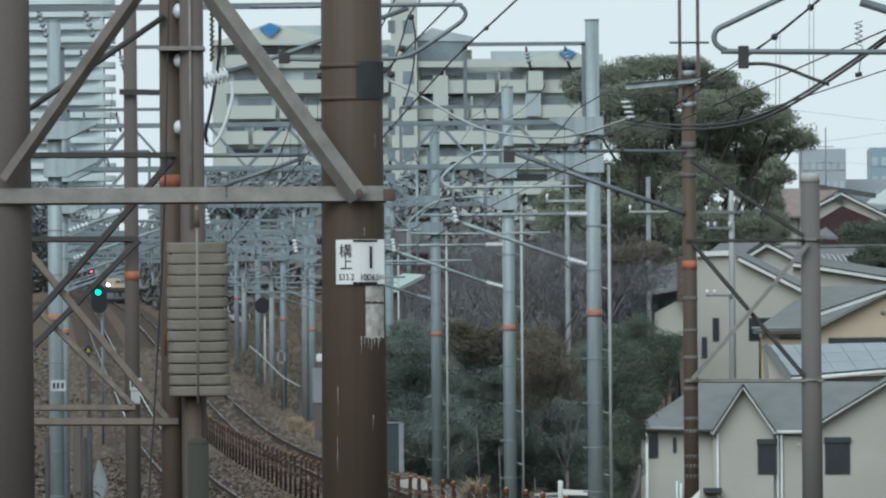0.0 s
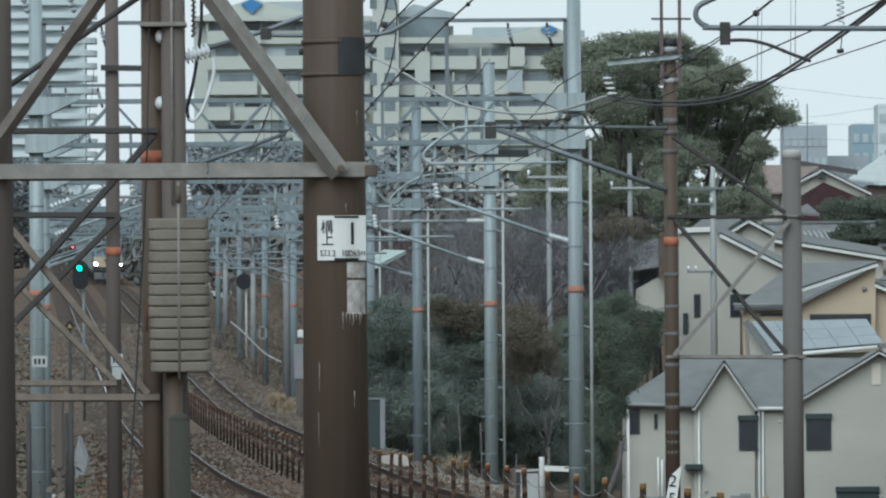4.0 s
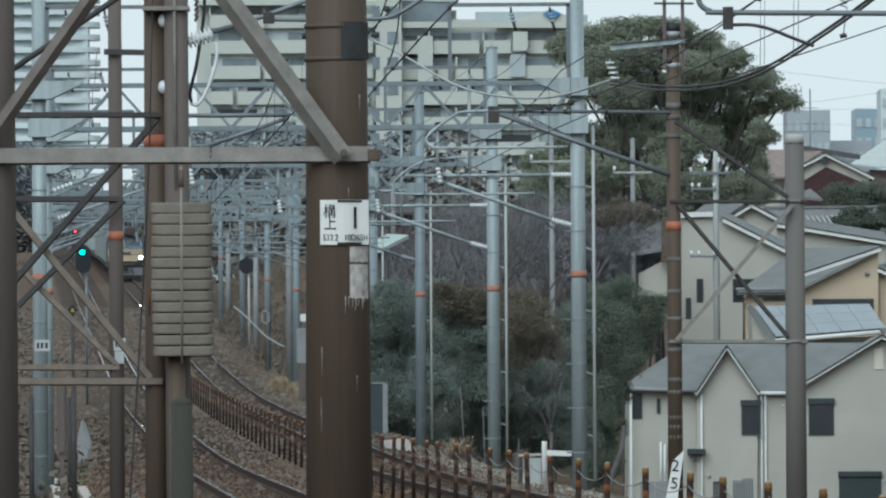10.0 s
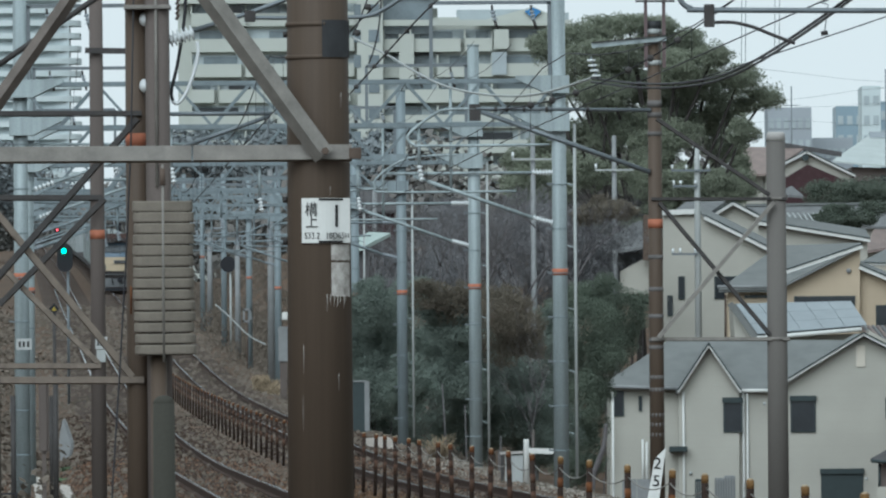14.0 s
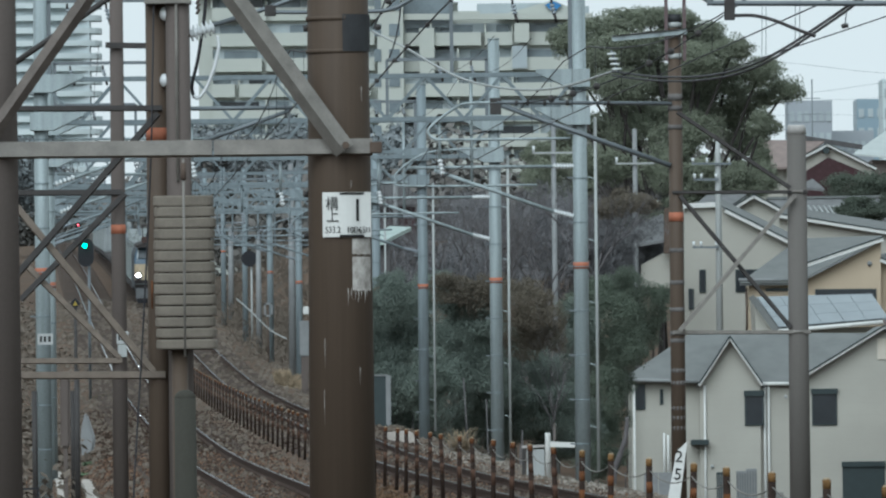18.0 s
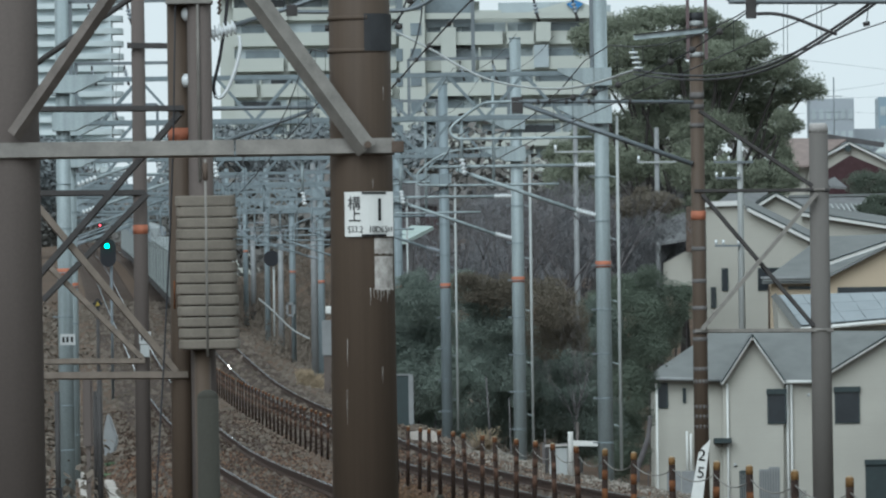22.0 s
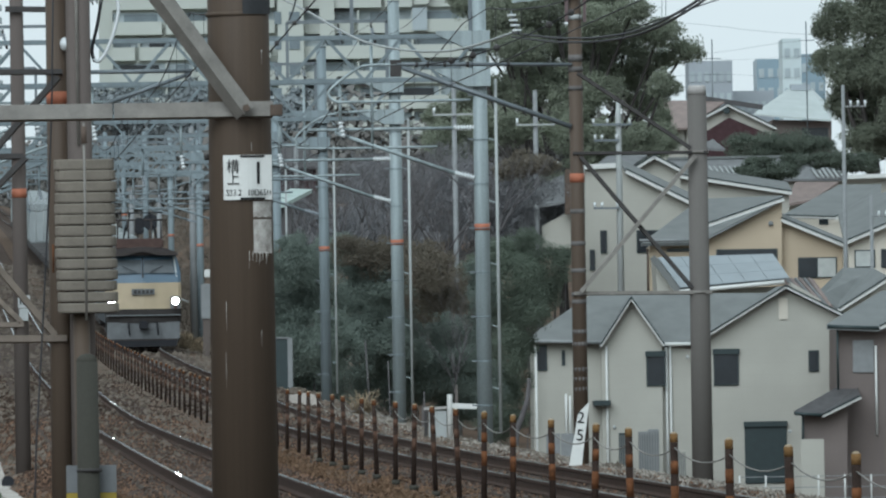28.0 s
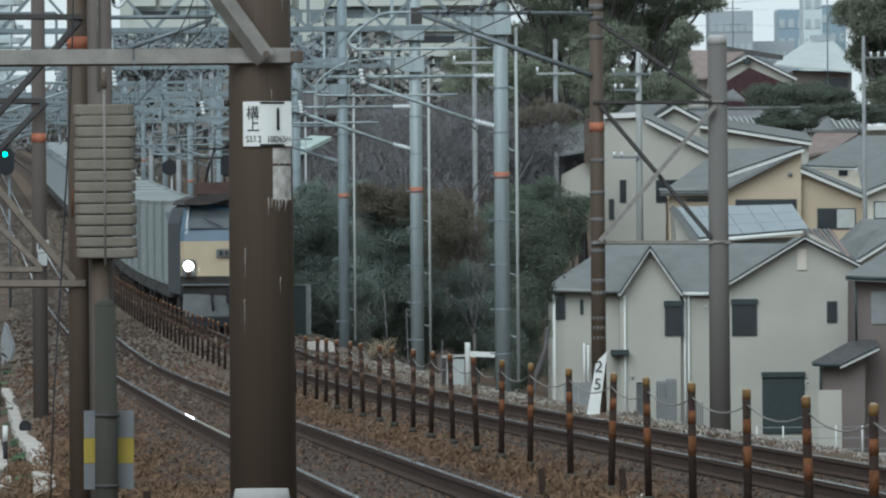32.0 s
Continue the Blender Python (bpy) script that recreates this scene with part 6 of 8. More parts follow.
    for i in range(n):
        z = zt - fl * i
        p0 = [(-11 + 0, 6), (-11, -6)] + [(-2 + 13 * math.sin(b), -6 * math.cos(b) - 1) for b in [j * 0.19 for j in range(9)]] + [(11, 6)]
        bm = B()
        v0 = [bm.verts.new((c.x + x, D + y, z)) for x, y in p0]
        v1 = [bm.verts.new((c.x + x, D + y, z + 1.25)) for x, y in p0]
        m_ = len(p0)
        for j in range(m_):
            bm.faces.new((v0[j], v0[(j + 1) % m_], v1[(j + 1) % m_], v1[j]))
        bm.faces.new(v0[::-1])
        bm.faces.new(v1)
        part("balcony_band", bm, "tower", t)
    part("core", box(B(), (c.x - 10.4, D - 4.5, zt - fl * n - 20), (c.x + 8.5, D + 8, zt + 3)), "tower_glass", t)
    # far office blocks
    def far(x0, x1, y0, y1, d, m, lab):
        p, q = S2(x0, y1, d), S2(x1, y0, d)
        b = thing("office_block", (p.x, d, p.z), lab, "building")
        part("wall", box(B(), (p.x, d, p.z - 40), (q.x, d + 15, q.z)), m, b)
        nx = max(2, int((x1 - x0) / 12))
        for i in range(nx):
            for j in range(3):
                u0 = p.x + (q.x - p.x) * (i + 0.2) / nx
                u1 = p.x + (q.x - p.x) * (i + 0.8) / nx
                zt_ = q.z - 1.6 - j * 3.2
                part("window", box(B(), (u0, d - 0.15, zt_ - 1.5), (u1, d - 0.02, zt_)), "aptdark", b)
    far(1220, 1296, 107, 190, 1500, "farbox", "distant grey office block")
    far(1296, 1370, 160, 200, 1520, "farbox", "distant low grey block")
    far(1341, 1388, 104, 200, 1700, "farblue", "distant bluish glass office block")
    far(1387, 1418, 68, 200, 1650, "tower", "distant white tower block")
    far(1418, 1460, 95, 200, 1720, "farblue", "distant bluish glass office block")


# ---- plants ----
def leaf_mass(name, blobs, n, size, m, parent, seed, out=1.0, long=1.0, upright=0.0):
    """Small leaves strewn near the surface of overlapping lumps, facing more or less outward."""
    rng = np.random.default_rng(seed)
    w = np.array([b[3] ** 2 * b[4] for b in blobs]) ** 0.8
    pick = rng.choice(len(blobs), n, p=w / w.sum())
    c = np.array([b[:3] for b in blobs])[pick]
    r = np.array([(b[3], b[3], b[4]) for b in blobs])[pick]
    v = rng.normal(size=(n, 3))
    v /= np.linalg.norm(v, axis=1)[:, None]
    # lumpy outline: each direction of each lump has its own reach
    ph = rng.uniform(0, 6.28, (len(blobs), 3))[pick]
    lump = 1 + 0.13 * np.sin(v[:, 0] * 5 + ph[:, 0]) + 0.13 * np.sin(v[:, 2] * 6 + ph[:, 1]) + 0.1 * np.sin(v[:, 1] * 7 + ph[:, 2])
    rad = rng.random(n) ** 0.25 * lump * (1 + 0.05 * rng.normal(size=n))
    pos = c + v * r * rad[:, None]
    nrm = v * out + rng.normal(size=(n, 3)) * 0.65 + np.array([0, 0, 0.35])
    nrm /= np.linalg.norm(nrm, axis=1)[:, None]
    a = np.cross(nrm, rng.normal(size=(n, 3)))
    a /= np.linalg.norm(a, axis=1)[:, None]
    b = np.cross(nrm, a)
    if upright:
        a = a * (1 - upright) + np.array([0, 0, 1.0]) * upright
        a /= np.linalg.norm(a, axis=1)[:, None]
        b = np.cross(a, nrm)
    s = size * rng.uniform(0.6, 1.5, (n, 1))
    a, b = a * long, b / long
    verts = np.concatenate([pos - a * s, pos + b * s * 0.7, pos + a * s * 1.1, pos - b * s * 0.6], 1).reshape(-1, 3)
    me = bpy.data.meshes.new(name)
    if parent:
        verts = verts - np.array(ORG[parent])
    me.vertices.add(n * 4)
    me.vertices.foreach_set("co", verts.astype(np.float32).ravel())
    me.loops.add(n * 4)
    me.loops.foreach_set("vertex_index", np.arange(n * 4, dtype=np.int32))
    me.polygons.add(n)
    me.polygons.foreach_set("loop_start", np.arange(0, n * 4, 4, dtype=np.int32))
    me.update(calc_edges=True)
    me.validate()
    me.materials.append(M[m])
    ob = new(name, me)
    ob.parent = parent
    ORG[ob] = ORG[parent] if parent else Vector((0, 0, 0))
    return ob


def limb(bm, p, d, length, r, depth, rng, spread=0.6, tips=None, n=5):
    pts = [Vector(p)]
    dirv = Vector(d).normalized()
    for i in range(3):
        dirv = (dirv + Vector((rng.uniform(-0.18, 0.18), rng.uniform(-0.18, 0.18), rng.uniform(-0.08, 0.16)))).normalized()
        pts.append(pts[-1] + dirv * length / 3)
    tube(bm, pts, r, n, r * 0.62)
    if tips is not None:
        tips.append(pts[-1])
    if depth:
        for k in range(rng.choice((2, 3, 3))):
            q = pts[rng.choice((1, 2, 3, 3))]
            dv = (dirv + Vector((rng.uniform(-spread, spread), rng.uniform(-spread, spread), rng.uniform(-0.15, 0.5) * spread * 1.2))).normalized()
            limb(bm, q, dv, length * rng.uniform(0.6, 0.82), r * 0.58, depth - 1, rng, spread, tips, max(3, n - 1))


def broad_tree(base, height, blobs, m, n, size, label, seed, trunk=0.45):
    rng = random.Random(seed)
    t = thing("tree", base, label, "tree")
    bm = B()
    b = Vector(base)
    top = b + Vector((0, 0, height * 0.45))
    tube(bm, [b - Vector((0, 0, 0.3)), b + Vector((0.1, 0, height * 0.2)), top], trunk, 10, trunk * 0.6)
    for c in blobs:
        e = Vector(c[:3])
        mid = top.lerp(e, 0.5) + Vector((rng.uniform(-0.9, 0.9), rng.uniform(-0.5, 0.5), rng.uniform(-0.8, 0.4)))
        tube(bm, bend([top - Vector((0, 0, rng.uniform(0, height * 0.1))), mid, e]), trunk * 0.34, 6, 0.05)
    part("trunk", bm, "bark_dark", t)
    # each bough carries several smaller clumps with gaps between them
    clumps = []
    for x, y, z, r, h in blobs:
        clumps += [(x, y, z, r * 0.94, h * 0.92), (x, y, z, r * 0.7, h * 0.7)]
        for k in range(7):
            v = Vector((rng.gauss(0, 1), rng.gauss(0, 1), rng.gauss(0.25, 0.8))).normalized()
            q = rng.uniform(0.34, 0.52)
            clumps.append((x + v.x * r * 0.66, y + v.y * r * 0.66, z + v.z * h * 0.66, r * q, h * q * 0.85))
    leaf_mass("crown", clumps, n, size, m, t, seed)
    return t


def plants():
    # large camphor tree
    D = 480.0
    rng = random.Random(11)
    blobs = []
    for x, y, w, h in ((1000, 84, 36, 34), (1035, 66, 44, 34), (1095, 55, 56, 34), (1150, 44, 50, 26), (1200, 48, 48, 26), (1250, 76, 46, 30), (1300, 100, 46, 32), (1345, 142, 46, 34), (1392, 172, 36, 32), (1330, 190, 50, 36), (1350, 235, 36, 34), (1060, 110, 52, 38), (1235, 118, 56, 40), (1285, 150, 52, 42), (1030, 150, 34, 34), (1085, 165, 48, 40), (1300, 220, 50, 42), (1320, 265, 46, 36), (1060, 235, 42, 36), (1000, 262, 45, 30), (955, 285, 40, 30), (1190, 285, 45, 34), (1345, 295, 24, 26)):
        c = S(x, y, D + rng.uniform(-3.5, 3.5))
        blobs.append((c.x, c.y, c.z, w / F * D * 0.95, h / F * D * 0.92))
    # inner boughs
    for row, x0 in ((98, 1115), (135, 1110), (170, 1120), (210, 1130), (250, 1125)):
        for k in range(3):
            c = S(x0 + k * 58 + rng.uniform(-12, 12), row + rng.uniform(-8, 8), D + rng.uniform(-3.5, 3.5))
            blobs.append((c.x, c.y, c.z, 50 / F * D * 0.95, 37 / F * D * 0.92))
    g = S(1168, 420, D)
    broad_tree((g.x, D, ground_z(g.x, D)), 12, blobs, "leaf", 230000, 0.048, "large spreading evergreen camphor tree with dense crown", 3, 0.3)
    # tree at the far right
    D = 560.0
    blobs = []
    for x, y, w, h in ((1480, 40, 46, 46), (1550, 30, 60, 60), (1450, 110, 22, 26), (1500, 120, 50, 50), (1570, 120, 60, 60), (1530, 190, 60, 50), (1600, 210, 50, 50), (1490, 180, 30, 36), (1530, -40, 60, 50), (1540, 250, 60, 40)):
        c = S2(x, y, D + rng.uniform(-3, 3))
        blobs.append((c.x, c.y, c.z, w / F * D, h / F * D))
    g = S2(1545, 300, D)
    broad_tree((g.x, D, ground_z(g.x, D)), 12, blobs, "leaf", 120000, 0.058, "tall dark evergreen tree beside old houses", 4, 0.5)
    # dark evergreen thicket behind the galvanised poles
    def thicket(items, D, m, n, size, label, seed, get=S):
        bl = []
        rg = random.Random(seed)
        for x, y, w, h in items:
            c = get(x, y, D + rg.uniform(-2, 2))
            bl.append((c.x, c.y, c.z, w / F * D, h / F * D))
        xs = sum(b[0] for b in bl) / len(bl)
        t = thing("shrub", (xs, D, ground_z(xs, D)), label, "shrub", "evergreen thicket")
        for b in bl[:: max(1, len(bl) // 4)]:
            part("stem", tube(B(), [(xs + (b[0] - xs) * 0.7, D, ground_z(b[0], D) - 0.2), (xs + (b[0] - xs) * 0.8, D + 0.6, (ground_z(b[0], D) + b[2]) / 2)], 0.032, 6, 0.02), "twig", t)
        fine = []
        for x, y, z, r, h in bl:
            fine.append((x, y, z, r * 0.92, h * 0.9))
            for k in range(6):
                v = Vector((rg.gauss(0, 1), rg.gauss(0, 1), rg.gauss(0.35, 0.8))).normalized()
                q = rg.uniform(0.28, 0.5)
                fine.append((x + v.x * r * 0.8, y + v.y * r * 0.8, z + v.z * h * 0.8, r * q, h * q))
        leaf_mass("foliage", fine, n, size, m, t, seed)
    thicket(((700, 545, 50, 48), (690, 610, 60, 55), (740, 600, 45, 60), (690, 690, 70, 60), (750, 690, 60, 60), (720, 760, 80, 50), (660, 590, 40, 60), (620, 700, 50, 80)), 300, "bush", 165000, 0.025, "dense dark green evergreen shrub thicket", 21)
    thicket(((760, 530, 45, 38), (820, 560, 45, 38), (860, 590, 55, 48), (820, 620, 60, 60), (800, 690, 60, 60), (870, 680, 60, 60), (840, 750, 70, 55)), 310, "bush", 150000, 0.025, "dense dark green evergreen shrub thicket", 22)
    thicket(((800, 522, 46, 30), (850, 540, 46, 36), (880, 525, 40, 30), (930, 555, 50, 45), (965, 590, 46, 50), (925, 610, 40, 40)), 306, "rustleaf", 50000, 0.024, "shrub with reddish brown winter leaves", 23)
    thicket(((930, 670, 60, 60), (990, 690, 50, 60), (950, 740, 70, 60), (1010, 760, 60, 50), (880, 770, 60, 50), (980, 800, 60, 40), (900, 640, 40, 60), (1020, 610, 40, 60)), 312, "bush", 140000, 0.025, "dense dark green evergreen shrub thicket", 24)
    thicket(((1050, 535, 40, 36), (1100, 525, 45, 40), (1148, 555, 38, 45), (1080, 580, 55, 55), (1125, 605, 48, 45), (1060, 650, 50, 60), (1068, 710, 42, 50), (1040, 770, 50, 50), (1072, 800, 34, 50), (1050, 830, 50, 40), (1098, 690, 24, 40), (1090, 740, 26, 44), (1112, 632, 40, 42), (1092, 664, 32, 42), (1030, 560, 44, 40)), 338, "olive", 140000, 0.025, "tall olive green evergreen shrub beside white house", 25)
    thicket(((1105, 368, 36, 24), (1135, 372, 30, 22), (1078, 382, 28, 20)), 440, "rustleaf", 9000, 0.045, "russet tree crown among evergreens", 26)
    thicket(((1000, 290, 50, 30), (1060, 300, 50, 34), (1120, 310, 50, 34), (1180, 330, 50, 34), (1240, 320, 48, 34), (1300, 325, 45, 34), (1345, 325, 28, 30), (960, 330, 40, 30), (1020, 345, 45, 28)), 510, "leaf", 46000, 0.06, "dark evergreen trees behind the great camphor", 29)
    thicket(((1330, 260, 60, 24), (1400, 255, 50, 28), (1450, 270, 40, 24), (1350, 310, 35, 24), (1420, 310, 45, 24)), 585, "garden", 34000, 0.05, "dark clipped garden shrubs by old houses", 27, S2)
    thicket(((960, 330, 40, 34), (1020, 310, 45, 36), (1080, 310, 45, 34), (1180, 320, 48, 36), (1240, 330, 48, 34), (1300, 335, 45, 34), (1350, 330, 30, 34), (1210, 370, 50, 30), (1280, 375, 50, 30), (1000, 360, 40, 26), (1130, 400, 45, 30), (1180, 410, 40, 30), (1090, 420, 40, 26)), 476, "leaf", 60000, 0.046, "dark evergreen trees under the great camphor", 28)
    thicket(((1325, 302, 26, 18), (1352, 314, 36, 18), (1382, 302, 30, 16), (1342, 290, 30, 14), (1410, 285, 30, 14), (1470, 285, 40, 16), (1520, 290, 40, 20)), 494, "garden", 30000, 0.045, "dark evergreen garden trees between tiled roofs", 30, S2)
    # fine bare twigs behind the thicket
    for x0, x1, d, sd in ((640, 820, 430, 51), (820, 980, 436, 52), (980, 1130, 442, 53), (1080, 1175, 476, 54)):
        rg = random.Random(sd)
        bl = []
        for k in range(16):
            c = S(rg.uniform(x0, x1), rg.uniform(385, 520), d + rg.uniform(-4, 4))
            bl.append((c.x, c.y, c.z, rg.uniform(0.9, 1.6), rg.uniform(0.8, 1.5)))
        xm = sum(b[0] for b in bl) / len(bl)
        t = thing("bare_thicket", (xm, d, ground_z(xm, d)), "tangle of fine leafless grey brown twigs", "shrub", "bare thickets")
        leaf_mass("twig_tangle", bl, 30000, 0.05, "twig_pale", t, sd, 0.2, 3.2, 0.45)
        for b in bl[::3]:
            part("stem", tube(B(), [(b[0] * 0.6 + xm * 0.4, d, ground_z(xm, d)), (b[0], b[1], b[2])], 0.07, 5, 0.03), "bark", t)
    # bare brown trees
    for i, (x, yb, yt, d) in enumerate(((690, 560, 350, 400), (800, 560, 345, 420), (890, 560, 340, 405), (970, 540, 330, 415), (1050, 520, 350, 420), (730, 540, 380, 380), (860, 540, 370, 385), (980, 760, 600, 296))):
        rg = random.Random(40 + i)
        g = S(x, yb, d)
        h = (yb - yt) / F * d
        gz = min(ground_z(g.x, d), g.z) if d > 300 else g.z
        t = thing("bare_tree", (g.x, d, ground_z(g.x, d)), "leafless grey brown winter tree", "tree", "bare trees")
        bm = B()
        z0 = ground_z(g.x, d)
        w = 1.0 if d > 300 else 0.4
        tube(bm, [(g.x, d, z0 - 0.3), (g.x, d, g.z)], 0.16 * w, 6, 0.12 * w)
        part("trunk", bm, "bark", t)
        bm = B()
        for k in range(4):
            limb(bm, (g.x, d, g.z - 0.5 + 0.3 * k), (rg.uniform(-0.6, 0.6), rg.uniform(-0.5, 0.5), 1), h * 0.42, 0.045 * w, 5, rg, 0.75)
        part("bare_crown", bm, "twig", t)
    # brush on the left and far banks
    rng2 = random.Random(9)
    bl = []
    for k in range(150):
        d = rng2.uniform(300, 640)
        x = down_x(d) + rng2.uniform(3.0, 7.5)
        bl.append((x, d, ground_z(x, d) + 0.4, rng2.uniform(0.7, 1.6), rng2.uniform(0.5, 1.3)))
    s = leaf_mass("bank_brush", bl, 36000, 0.08, "drybrush", None, 31, 0.4, 2.4, 0.5)
    tagged(s, "dry brown brush along the far railway bank", "brush", "", "stuff")
    bl = []
    for k in range(60):
        d = rng2.uniform(150, 620)
        x = up_x(d) - rng2.uniform(3.0, 7.0)
        bl.append((x, d, ground_z(x, d) + 0.2, rng2.uniform(0.5, 1.4), rng2.uniform(0.3, 0.9)))
    s = leaf_mass("verge_brush", bl, 8000, 0.08, "drybrush", None, 32)
    tagged(s, "dry brown brush on the verge of the tracks", "brush", "", "stuff")
    # wooded rise far behind the portals
    bl = []
    for k in range(60):
        d = rng2.uniform(640, 980)
        x = down_x(d) + rng2.uniform(5, 42)
        bl.append((x, d, ground_z(x, d) + rng2.uniform(2, 7), rng2.uniform(2, 4.5), rng2.uniform(2, 4)))
    for k in range(90):
        d = rng2.uniform(1390, 1480)
        x = down_x(d) + rng2.uniform(-48, 70)
        z = 21 + rng2.uniform(-6, 7.5)
        bl.append((x, d, z, rng2.uniform(4, 7), rng2.uniform(3, 5.5)))
    s = leaf_mass("far_wood", bl, 150000, 0.34, "farwood", None, 33)
    tagged(s, "distant grey brown winter wood on the rise", "wood", "", "stuff")
    # trees and low roofs at the foot of the apartment block, haze put into their colour
    bl = []
    for k in range(110):
        d = rng2.uniform(1110, 1175)
        sx = rng2.uniform(-40, 800)
        top = 232 + 70 * smooth(660, 800, sx) + rng2.uniform(-8, 30)
        c = S(sx, top + rng2.uniform(20, 110), d)
        if abs(c.x - down_x(d)) > 7:
            bl.append((c.x, c.y, c.z, rng2.uniform(2.2, 4.2), rng2.uniform(1.6, 3.2)))
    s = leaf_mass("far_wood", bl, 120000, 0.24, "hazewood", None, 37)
    tagged(s, "haze-grey winter trees at the foot of the apartment block", "wood", "", "stuff")
    # low wooded ridge far beyond the line
    vs, fs = [], []
    for i in range(81):
        x = -150 + i * 4
        h = 34 + 3.0 * noise.noise((x * 0.05, 0, 0)) + 2.2 * noise.noise((x * 0.21, 5, 0)) + 1.2 * noise.noise((x * 0.7, 9, 0)) - 9 * smooth(-20, 80, x)
        vs += [(x, 1560, -5), (x, 1566, h - 6), (x, 1590, h), (x, 1700, h - 4)]
    for i in range(80):
        for j in range(3):
            a = i * 4 + j
            fs.append((a, a + 4, a + 5, a + 1))
    tagged(mesh_from("backdrop", vs, fs, "farwood", None, True), "distant wooded ridge in winter", "ridge", "", "structure")
    # mound of dry grass beside the far track
    bl = []
    for x, y, w, h in ((520, 690, 22, 16), (545, 706, 26, 18), (500, 676, 16, 12), (566, 722, 20, 14), (530, 712, 24, 14)):
        c = S(x, y, 384)
        bl.append((c.x, c.y, c.z, w / F * 384, h / F * 384))
    tagged(leaf_mass("dry_grass_bank", bl, 9000, 0.05, "straw", None, 35, 0.3, 2.2, 0.6), "mound of pale dry grass beside the track", "grass", "", "stuff")
    # pampas clumps
    for i, (x, y, d) in enumerate(((808, 812, 238), (824, 814, 237))):
        rg = random.Random(60 + i)
        g = S(x, y, d)
        g.z = ground_z(g.x, d)
        t = thing("pampas_clump", g, "dry straw coloured pampas grass clump", "grass", "pampas clumps")
        bm = B()
        for k in range(26):
            a, l = rg.uniform(0, 6.28), rg.uniform(0.3, 0.62)
            tip = g + Vector((math.cos(a) * rg.uniform(0.1, 0.5), math.sin(a) * 0.3, l))
            mid = g.lerp(tip, 0.55) + Vector((0, 0, 0.08))
            tube(bm, [g + Vector((rg.uniform(-0.15, 0.15), 0, 0)), mid, tip], 0.012, 4, 0.004)
        tagged(part("grass_tuft", bm, "straw", t), kind="stuff")


